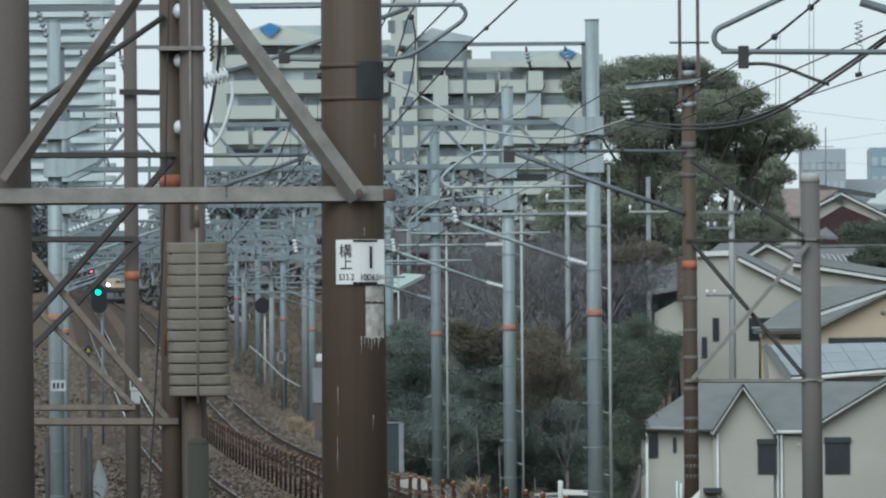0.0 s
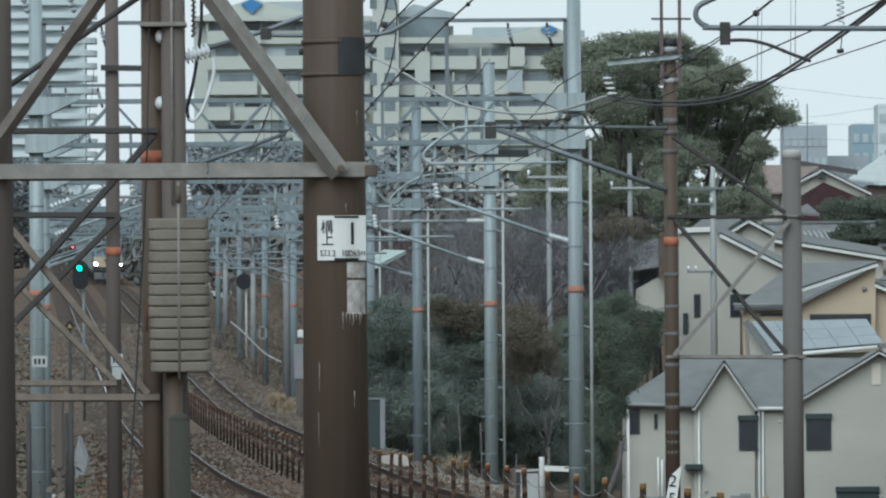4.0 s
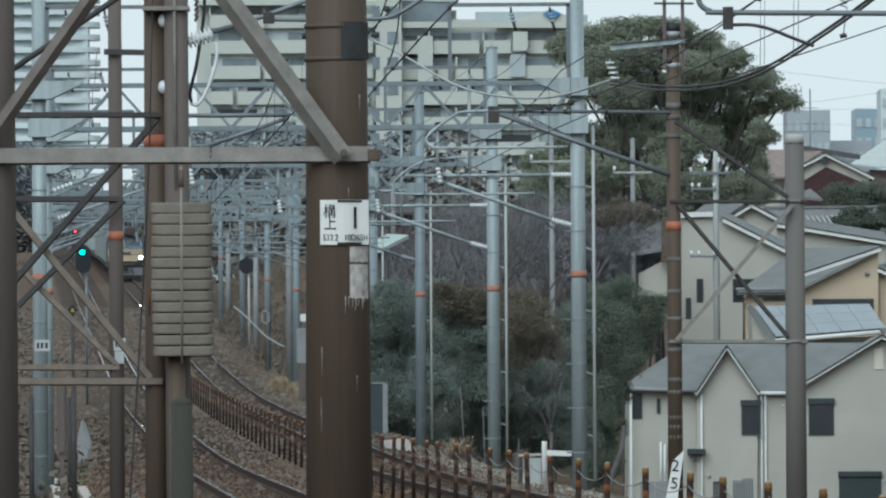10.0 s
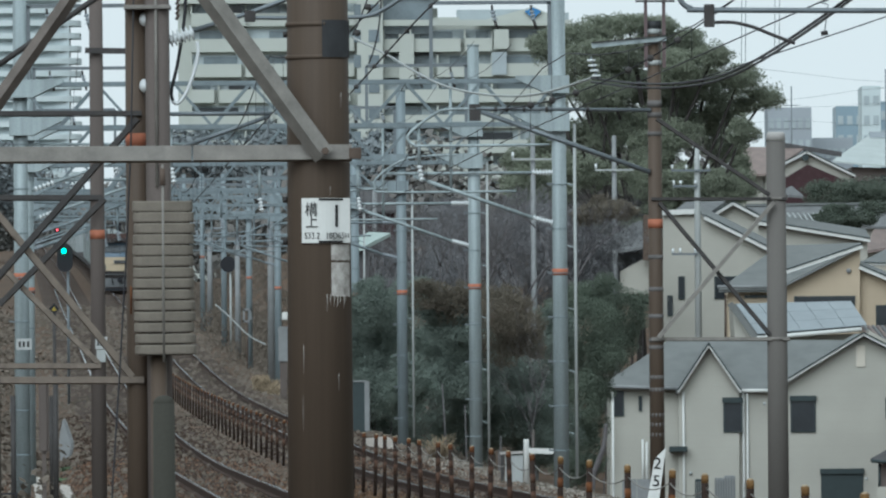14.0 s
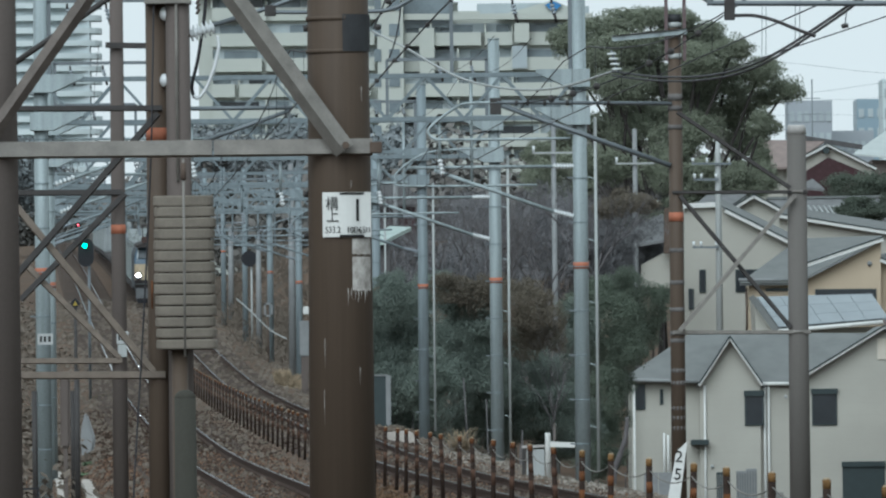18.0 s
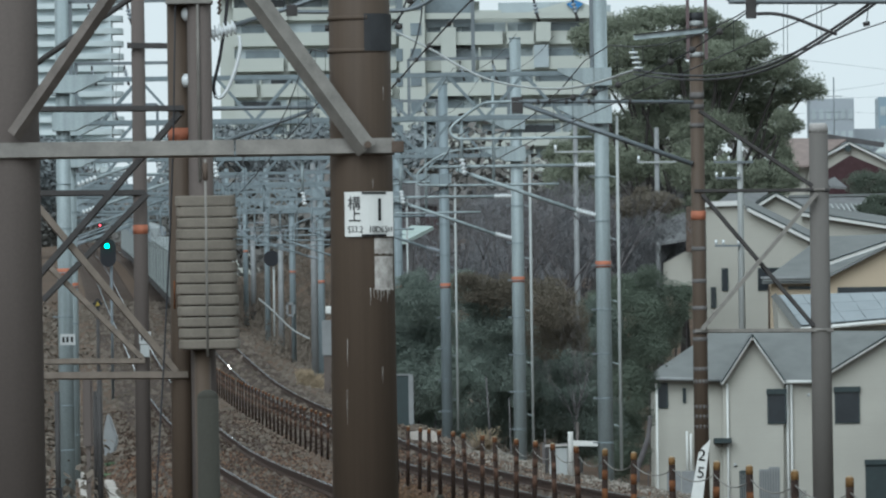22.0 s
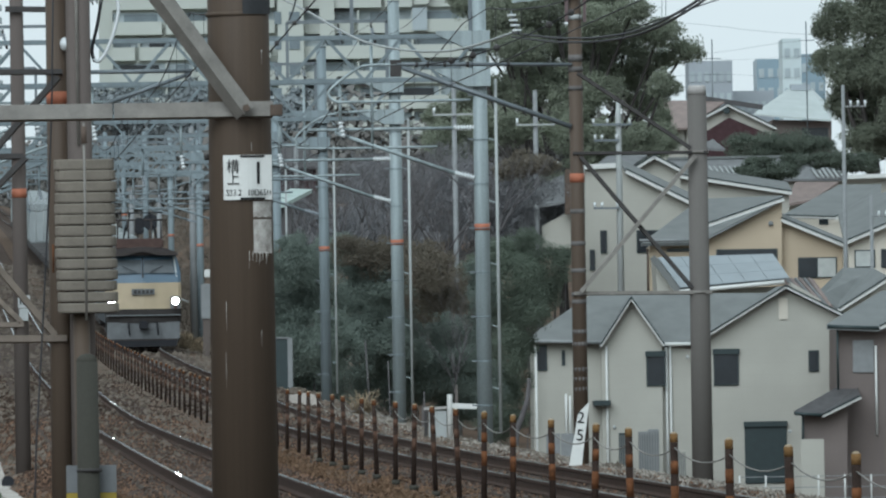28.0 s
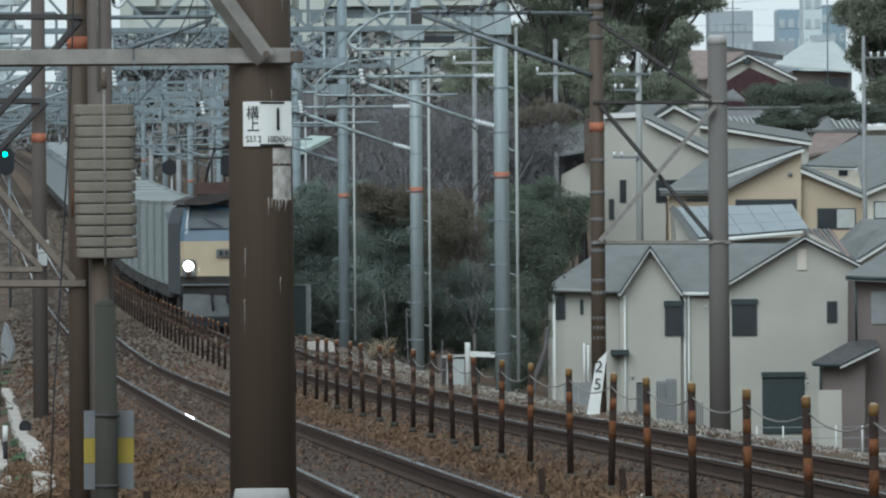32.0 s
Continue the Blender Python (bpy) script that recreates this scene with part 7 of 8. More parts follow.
# ---- line-side things ----
def lineside():
    # kilometre post
    D = 147.0
    p = S(1198, 880, D)
    p.z = ground_z(p.x, D)
    t = thing("distance_post", p, "white slanting distance post with black numerals two and five", "sign post")
    o = [(S(x, y, D).x, S(x, y, D).z) for x, y in ((1178, 905), (1182, 885), (1195, 812), (1215, 793), (1212, 815), (1203, 885), (1201, 905))]
    part("board", prism(B(), o, D - 0.06, D), "white", t)
    for ch, x, y in (("2", 1192, 829), ("5", 1190, 860)):
        cu = bpy.data.curves.new("numeral", "FONT")
        cu.body, cu.size, cu.extrude = ch, 0.235, 0.006
        cu.materials.append(M["ink"])
        ob = new("numeral", cu)
        q = S(x, y, D - 0.065)
        ob.parent = t
        ob.matrix_basis = Matrix.Translation(q - ORG[t]) @ Euler((radians(90), radians(6), 0)).to_matrix().to_4x4()
    # white pipe frame
    D = 192.0
    g = S(968, 830, D)
    g.z = ground_z(g.x, D)
    t = thing("pipe_barrier", g, "white painted tube barrier by the track", "barrier")
    c = S(968, 780, D)
    part("upright", tube(B(), [(c.x, D, g.z), (c.x, D, c.z), (c.x, D, c.z + 0.03)], 0.055, 12, 0.05), "white", t)
    part("cross_tube", bar(B(), S(968, 797, D), S(1016, 799, D), 0.06, 0.10), "white", t)
    part("rear_rail", bar(B(), S(922, 802, D + 1), S(968, 800, D + 1), 0.06, 0.05), "concrete", t)
    part("leg", bar(B(), S(926, 804, D + 1), S(926, 862, D + 1), 0.07, 0.05), "dark_steel", t)
    part("panel", box(B(), S(931, 860, D + 1), S(962, 806, D + 1.05)), "conduit", t)
    # equipment panel behind the near pole
    D = 290.0
    t = thing("equipment_cabinet", S(675, 760, D), "dark equipment panel with pale concrete edge", "cabinet")
    a, b = S(640, 790, D), S(686, 676, D)
    part("body", box(B(), (a.x, D, ground_z(a.x, D) - 0.1), (b.x, D + 0.5, b.z), 0.03), "shutter", t)
    part("edge", box(B(), (S(682, 700, D).x, D - 0.04, S(684, 764, D).z), (S(691, 700, D).x, D + 0.5, b.z + 0.03), 0.03), "fence_grey", t)
    part("top_edge", box(B(), (a.x, D - 0.03, b.z), (b.x, D + 0.5, b.z + 0.05), 0.015), "fence_grey", t)
    p = S(710, 772, 250)
    t = thing("concrete_mound", (p.x, 250, ground_z(p.x, 250)), "low pale concrete footing beside the equipment panel", "concrete block")
    gm = ground_z(p.x, 250) - 0.2
    part("body", prism(B(), [(p.x - 0.4, gm), (p.x + 0.42, gm), (p.x + 0.34, p.z - 0.26), (p.x + 0.26, p.z - 0.06), (p.x + 0.12, p.z), (p.x - 0.12, p.z - 0.03), (p.x - 0.4, p.z - 0.05)], 250, 251), "pale_lid", t)
    for x0, x1, y0, y1, d, m, nm, lab in ((530, 547, 577, 640, 370, "fence_grey", "relay_box", "grey relay box on the far verge"), (536, 547, 552, 566, 369, "trim", "white_hood", "white rounded hood over line-side gear"), (106, 122, 676, 800, 176, "brown_grey", "cable_box", "grey brown cable box with pale cap")):
        a, b = S(x0, y1, d), S(x1, y0, d)
        t = thing(nm, (a.x, d, a.z), lab, "trackside box")
        part("case", box(B(), (a.x, d, a.z), (b.x, d + 0.35, b.z), 0.03), m, t)
        if nm == "cable_box":
            part("cap", box(B(), (a.x - 0.02, d - 0.03, b.z), (b.x + 0.02, d + 0.38, b.z + 0.09), 0.02), "conduit", t, "pale cap")
        if nm != "white_hood":
            part("foot", box(B(), (a.x + 0.05, d + 0.05, ground_z(a.x, d) - 0.1), (b.x - 0.05, d + 0.3, a.z + 0.02)), "brown_grey", t)
    for x, y0, y1, d, m in ((135, 662, 885, 170, "dark_steel"), (474, 545, 640, 445, "rust_steel"), (128, 700, 830, 190, "dark_steel"), (60, 700, 900, 170, "dark_steel")):
        a = S(x, y0, d)
        gz = ground_z(a.x, d)
        t = thing("marker_post", (a.x, d, gz), "thin dark trackside marker post", "post", "marker posts")
        part("shaft", tube(B(), [(a.x, d, gz - 0.1), (a.x, d, a.z)], 0.045, 8), m, t)
        if x == 474:
            for u0, u1, w0, w1 in ((467, 470, 545, 570), (479, 482, 545, 570), (467, 482, 545, 549), (467, 482, 566, 570)):
                part("sign_frame", box(B(), S(u0, w1, d - 0.1), S(u1, w0, d - 0.08)), "fence_grey", t)
    t = thing("pale_cable", S(470, 585, 440), "pale sagging cable beside line poles", "cable")
    part("strand", tube(B(), bend([S(x, y, 440) for x, y in ((418, 538), (440, 557), (460, 577), (480, 595), (508, 610))]), 0.035, 6), "conduit", t)
    # wayside signals
    def signal(x, y, w, h, d, base_y, light, lx, ly, label):
        c = S(x, y, d)
        gz = ground_z(c.x, d)
        t = thing("signal", (c.x, d, gz), label, "railway signal", "signals")
        ww, hh = w / F * d / 2, h / F * d / 2
        o = [(c.x + ww * math.cos(a) , c.z + (hh - ww) * (1 if math.sin(a) > 0 else -1) + ww * math.sin(a)) for a in [(j + 0.5) * math.tau / 28 for j in range(28)]]
        part("backboard", prism(B(), o, d - 0.05, d), "signal_black", t)
        foot = rail_z(d) + 6.4 if x == 139 else gz - 0.1
        part("mast", tube(B(), [(c.x + 0.1, d + 0.15, foot), (c.x + 0.1, d + 0.15, c.z)], 0.05, 10), "galv_dark" if light else "conduit", t)
        if light:
            q = S(lx, ly, d - 0.2)
            part("lens", tube(B(), [q, q + Vector((0, 0.05, 0))], 0.085 if light == "green" else 0.05, 16), light, t, "lit signal lens")
            part("hood", tube(B(), [q + Vector((0, -0.12, 0.12)), q + Vector((0, 0.15, 0.12))], 0.03, 8), "signal_black", t)
    signal(152, 455, 28, 50, 360, 700, "green", 150, 443, "black oval signal head with green light lit")
    signal(441, 467, 28, 28, 482, 650, None, 0, 0, "round black signal backboard on a grey mast")
    signal(139, 420, 14, 30, 603.6, 600, "red", 138, 406, "small dark signal showing red far off")
    signal(486, 486, 10, 16, 700, 600, "red", 486, 486, "small dark signal showing red far off")
    # far mast and number sign
    for x, yt, yb, d, w in ((457, 425, 655, 470, 0.30), (515, 300, 665, 420, 0.32), (408, 410, 600, 560, 0.35), (700, 330, 420, 560, 0.35), (980, 215, 470, 430, 0.28), (1124, 240, 410, 470, 0.30)):
        c = S(x, yt, d)
        gz = ground_z(c.x, d)
        t = thing("line_pole", (c.x, d, gz), "slim pale grey concrete line pole", "pole", "line poles")
        part("shaft", tube(B(), [(c.x, d, gz - 0.2), (c.x, d, c.z)], w / 2, 12, w / 2 * 0.7), "fence_grey", t)
        if x in (980, 1124):
            part("crossarm", bar(B(), (c.x - 0.9, d - 0.2, c.z - 1.6), (c.x + 0.9, d - 0.2, c.z - 1.6), 0.08, 0.08), "conduit", t)
            for o in (-0.85, 0.85):
                part("insulator", tube(B(), [(c.x + o, d - 0.2, c.z - 1.55), (c.x + o, d - 0.2, c.z - 1.3)], 0.06, 8), "porcelain", t)
    # street pole with arms among the houses
    D = 435.0
    c = S(1271, 258, D)
    gz = ground_z(c.x, D)
    t = thing("utility_pole", (c.x, D, gz), "grey concrete utility pole with cross arms and white insulators", "utility pole", "utility poles")
    part("shaft", tube(B(), [(c.x, D, gz), (c.x, D, S(1271, 290, D).z), (c.x, D, c.z)], 0.17, 12, 0.08), "conduit", t)
    for y, x0, x1 in ((302, 1225, 1295), (330, 1228, 1272), (450, 1226, 1272)):
        a, b = S(x0, y, D - 0.2), S(x1, y, D - 0.2)
        part("crossarm", bar(B(), a, b, 0.08, 0.09), "galv_dark", t)
        for x in (x0 + 2, (x0 + x1) / 2 - 8, x1 - 4):
            p = S(x, y - 2, D - 0.2)
            part("insulator", tube(B(), [p, p + Vector((0, 0, 0.2))], 0.055, 8), "porcelain", t)
    D = 420.0
    for x, y0, get in ((1492, 150, S2), (1542, 345, S2)):
        c = get(x, y0, D)
        gz = ground_z(c.x, D)
        t = thing("utility_pole", (c.x, D, gz), "grey concrete utility pole with cross arms and white insulators", "utility pole", "utility poles")
        part("shaft", tube(B(), [(c.x, D, gz), (c.x, D, c.z)], 0.11, 12, 0.07), "fence_grey", t)
        a = c + Vector((0, -0.2, -0.9))
        part("crossarm", bar(B(), a, a + Vector((0.95, 0, 0)), 0.07, 0.06), "fence_grey", t)
        for o in (0.3, 0.6, 0.9):
            part("insulator", tube(B(), [a + Vector((o, 0, 0)), a + Vector((o, 0, 0.24))], 0.05, 8), "porcelain", t)
    for k, pts in enumerate((((1150, 20), (1265, 32), (1380, 44), (1600, 56)), ((1150, 92), (1290, 76), (1400, 60), (1600, 42)), ((1160, 122), (1300, 118), (1440, 128), (1600, 120)), ((1160, 84), (1300, 92), (1440, 84), (1600, 92)))):
        t = thing("power_line", S2(*pts[0], 700), "thin grey power line against the sky", "wire", "power lines")
        part("strand", tube(B(), bend([S2(x, y + 14, 700) for x, y in pts]), 0.009 if k < 2 else 0.006, 4), "galv_dark", t)
    # aerial mast on a roof
    D = 640.0
    for get, x, y0, y1 in ((S2, 1262, 100, 185), (S2, 1429, 68, 180)):
        a, b = get(x, y1 + 8, D), get(x, y0 - 30, D)
        b.x = a.x
        t = thing("aerial_mast", a, "thin television aerial mast on a roof", "aerial", "aerials")
        part("mast", tube(B(), [a - Vector((0, 0, 3)), b], 0.04, 8), "galv_dark", t)
        for k in (1.2, 2.2):
            part("element", bar(B(), b + Vector((-0.5, 0, -k)), b + Vector((0.5, 0, -k)), 0.04, 0.04), "galv_dark", t)
    # left brown pole with plate
    D = 152.0
    c = S(211, 600, D)
    gz = ground_z(c.x, D)
    t = thing("line_mast", (c.x, D, gz), "brown steel line mast with orange band and white plate", "railway pole")
    part("shaft", tube(B(), [(c.x, D, gz - 0.1), (c.x, D, S(211, -70, D).z)], 0.118, 20, 0.10), "brown_grey", t)
    part("orange_band", tube(B(), [(c.x, D, S(211, 422, D).z), (c.x, D, S(211, 406, D).z)], 0.1135, 20), "orange", t)
    a, b = S(206, 617, D - 0.14), S(227, 595, D - 0.12)
    part("number_plate", box(B(), a, b, 0.003), "white_grey", t)
    a, b = S(208, 640, D - 0.14), S(224, 618, D - 0.12)
    part("lower_plate", box(B(), a, b, 0.003), "conduit", t)
    for i, x in enumerate((209, 214, 220)):
        a, b = S(x, 611, D - 0.146), S(x + 3, 599, D - 0.141)
        part("plate_mark", box(B(), a, b), "ink", t)
    part("arm", bar(B(), S(188, 88, D - 0.15), S(296, 90, D - 0.15), 0.06, 0.085), "dark_steel", t)
    for a, b, m, off in (((20, 348), (218, 348), "dark_steel", 0.15), ((35, 538), (222, 350), "dark_steel", 0.24), ((40, 470), (212, 642), "brace_tan", 0.15), ((20, 646), (216, 646), "brace_tan", 0.15)):
        part("brace", angle(B(), S(*a, D - off), S(*b, D - off), 0.075, 0.008), m, t)
    c2 = S(10, 600, D)
    part("shaft", tube(B(), [(c2.x, D, gz - 0.1), (c2.x, D, S(10, -70, D).z)], 0.118, 20, 0.10), "brown_grey", t)
    # plate on the left galvanised pole
    D = 181.0
    a, b = S(66, 618, D - 0.19), S(93, 598, D - 0.165)
    t = thing("pole_plate", a, "small white pole plate with dark marks", "sign")
    part("plate", box(B(), a, b, 0.003), "white_grey", t)
    for x in (70, 77, 85):
        a, b = S(x, 613, D - 0.197), S(x + 4, 603, D - 0.19)
        part("plate_mark", box(B(), a, b), "ink", t)
    # yellow warning triangle on a short post
    D = 300.0
    c = S(133, 545, D)
    gz = ground_z(c.x, D)
    t = thing("warning_sign", (c.x, D, gz), "small black and yellow warning sign on a dark post", "sign")
    part("post", tube(B(), [(c.x, D, gz), (c.x, D, c.z)], 0.05, 8), "dark_steel", t)
    w = 0.16
    part("board", prism(B(), [(c.x - w, c.z), (c.x, c.z - w), (c.x + w, c.z), (c.x, c.z + w)], D - 0.08, D - 0.06), "signal_black", t)
    part("emblem", prism(B(), [(c.x - w * 0.45, c.z - w * 0.4), (c.x + w * 0.45, c.z - w * 0.4), (c.x, c.z + w * 0.45)], D - 0.09, D - 0.082), "yellow", t)
    # concrete cable troughs on the verge
    def on_ground(x, y):
        lo, hi = 60.0, 700.0
        for k in range(40):
            d = (lo + hi) / 2
            p = S(x, y, d)
            lo, hi = (d, hi) if p.z > ground_z(p.x, d) else (lo, d)
        return Vector((p.x, d, ground_z(p.x, d)))
    rg = random.Random(77)
    for path, wide, label in (((( 152, 860), (164, 885), (171, 914), (180, 941), (198, 960), (212, 985), (219, 1011), (224, 1040)), 0.21, "uneven line of pale concrete trough lids"), (((98, 840), (105, 865), (115, 904), (130, 953), (142, 1001), (150, 1040)), 0.16, "straight pale concrete trough with broken lids")):
        pts = [on_ground(*q) for q in path]
        t = thing("cable_trough", pts[-1], label, "cable trough", "cable troughs")
        nodes = []
        for a, b in zip(pts, pts[1:]):
            m = max(1, int((b - a).length / 1.6))
            nodes += [a.lerp(b, k / m) for k in range(m)]
        nodes.append(pts[-1])
        edge = []
        for i, c in enumerate(nodes):
            dirv = (nodes[min(i + 1, len(nodes) - 1)] - nodes[max(i - 1, 0)]).normalized()
            side = Vector((dirv.y, -dirv.x, 0)).normalized()
            base = Vector((c.x, c.y, ground_z(c.x, c.y)))
            edge.append((base - side * wide * rg.uniform(0.38, 0.62), base + side * wide * rg.uniform(0.38, 0.68), rg.uniform(0.04, 0.05)))
        for (l0, r0, h0), (l1, r1, h1) in zip(edge, edge[1:]):
            gap = 0.006
            bm = B()
            q = [l0.lerp(l1, gap), r0.lerp(r1, gap), r1.lerp(r0, gap), l1.lerp(l0, gap)]
            lowv = [bm.verts.new(v - Vector((0, 0, 0.1))) for v in q]
            topv = [bm.verts.new(v + Vector((0, 0, h))) for v, h in zip(q, (h0, h0, h1, h1))]
            bm.faces.new(lowv[::-1])
            bm.faces.new(topv)
            for k in range(4):
                bm.faces.new((lowv[k], lowv[(k + 1) % 4], topv[(k + 1) % 4], topv[k]))
            bmesh.ops.recalc_face_normals(bm, faces=bm.faces)
            part("lid", bm, "pale_lid", t)
    p = on_ground(150, 985)
    t = thing("short_post", p, "short black post with white top on the verge", "post")
    k = p.y / F
    part("shaft", tube(B(), [p - Vector((0, 0, 0.1)), p + Vector((0, 0, 34 * k))], 0.03, 10), "signal_black", t)
    part("top", tube(B(), [p + Vector((0, 0, 34 * k)), p + Vector((0, 0, 62 * k))], 0.034, 10), "trim", t, "white painted top")
    bl = []
    for x, y in ((165, 925), (178, 955), (186, 980), (205, 1000), (208, 1030), (158, 900), (196, 1020), (150, 850), (158, 830)):
        q = on_ground(x, y)
        bl.append((q.x, q.y, q.z, 0.16, 0.07))
    tagged(leaf_mass("green_weeds", bl, 3000, 0.025, "moss", None, 36), "low green weeds beside concrete trough", "weeds", "", "stuff")
    # weathered planks laid on the slope beside the trough
    t = thing("plank_ramp", on_ground(90, 1000), "weathered grey planks laid on the verge slope", "ramp")
    for k in range(9):
        y = 905 + k * 17 + rg.uniform(-5, 5)
        a, b = on_ground(48 + rg.uniform(-10, 8), y + rg.uniform(26, 48)), on_ground(108 + (y - 905) * 0.2 + rg.uniform(-12, 6), y - rg.uniform(4, 26))
        lift = Vector((0, 0, rg.uniform(0.06, 0.14)))
        part("plank", bar(B(), a + lift, b + lift, rg.uniform(0.1, 0.19), 0.035), "plank", t)
    f = thing("step_frame", on_ground(66, 1000), "black steel frame of small steps on the verge", "steps")
    d = on_ground(66, 1000).y
    for a, b in (((14, 874), (68, 872)), ((14, 916), (66, 914)), ((14, 932), (66, 930))):
        part("tread_bar", bar(B(), S(*a, d), S(*b, d), 0.03, 0.024), "signal_black", f)
    e = S(66, 870, d)
    part("upright", bar(B(), (e.x, d, ground_z(e.x, d) - 0.05), e, 0.026, 0.026), "signal_black", f)
    p = on_ground(152, 812)
    t = thing("concrete_pedestal", p, "pale rounded concrete pedestal beside galvanised pole", "concrete block")
    k = p.y / F
    bm = prism(B(), [(p.x - 11 * k, p.z - 0.1), (p.x + 8 * k, p.z - 0.1), (p.x + 16 * k, p.z + 28 * k), (p.x + 10 * k, p.z + 44 * k), (p.x + 2 * k, p.z + 70 * k), (p.x - 3 * k, p.z + 74 * k), (p.x - 10 * k, p.z + 40 * k)], p.y, p.y + 0.5)
    bmesh.ops.bevel(bm, geom=list(bm.edges), offset=0.05, segments=2, affect="EDGES")
    part("body", bm, "fence_grey", t)
    p = on_ground(122, 835)
    t = thing("trackside_case", p, "dark brown trackside case on the verge", "trackside box")
    k = p.y / F
    part("body", box(B(), (p.x - 20 * k, p.y, p.z - 0.1), (p.x + 20 * k, p.y + 0.5, p.z + 36 * k), 0.03), "rust_steel", t)
    p = on_ground(185, 935)
    t = thing("cable_drum", p, "round black cable end beside the mast foot", "cable")
    part("coil", tube(B(), [p + Vector((0, 0, 0.08)), p + Vector((0, 0.15, 0.08))], 0.09, 14), "signal_black", t)
    for x, y, w in ((1085, 919, 0.07), (782, 856, 0.07), (1262, 1012, 0.06)):
        d = F * 1.6 / (y - 689)
        p = S(x, y, d)
        p.z = ground_z(p.x, d) + 0.02
        bm = B()
        bmesh.ops.create_icosphere(bm, subdivisions=2, radius=w, matrix=Matrix.Translation(p) @ Matrix.Diagonal((1.6, 1, 0.9, 1)))
        tagged(part("white_stone", bm, "trim", None), "small white painted stone beside the rail", "stone", "white stones")
    # leaning trunk beside the white house
    D = 330.0
    g = S(1083, 875, D)
    t = thing("leaning_tree", (g.x, D, ground_z(g.x, D)), "dark leaning bare trunk beside white house", "tree")
    pts = [(g.x - 0.1, D, ground_z(g.x, D) - 0.2)] + [S(x, y, D) for x, y in ((1083, 870), (1093, 825), (1105, 790), (1109, 750))]
    part("trunk", tube(B(), bend(pts), 0.13, 8, 0.06), "twig", t)
    # dark trackside stake
    for x, y0, y1, d in ((404, 968, 1018, 78), (1245, 990, 1030, 84), (1102, 970, 1010, 84)):
        a, b = S(x, y1, d), S(x - 2, y0 - 20, d)
        a.z = ground_z(a.x, d) - 0.05
        ob = part("stake", bar(B(), a, (a.x - 0.02, d, a.z + 0.32), 0.06, 0.06), "black_orange", None)
        tagged(ob, "short dark rusty stake in the ballast", "stake", "stakes")


# ---- the train ----
def local_thing(name, label, category, group=""):
    t = new(name)
    ORG[t] = Vector((0, 0, 0))
    return tagged(t, label, category, group)


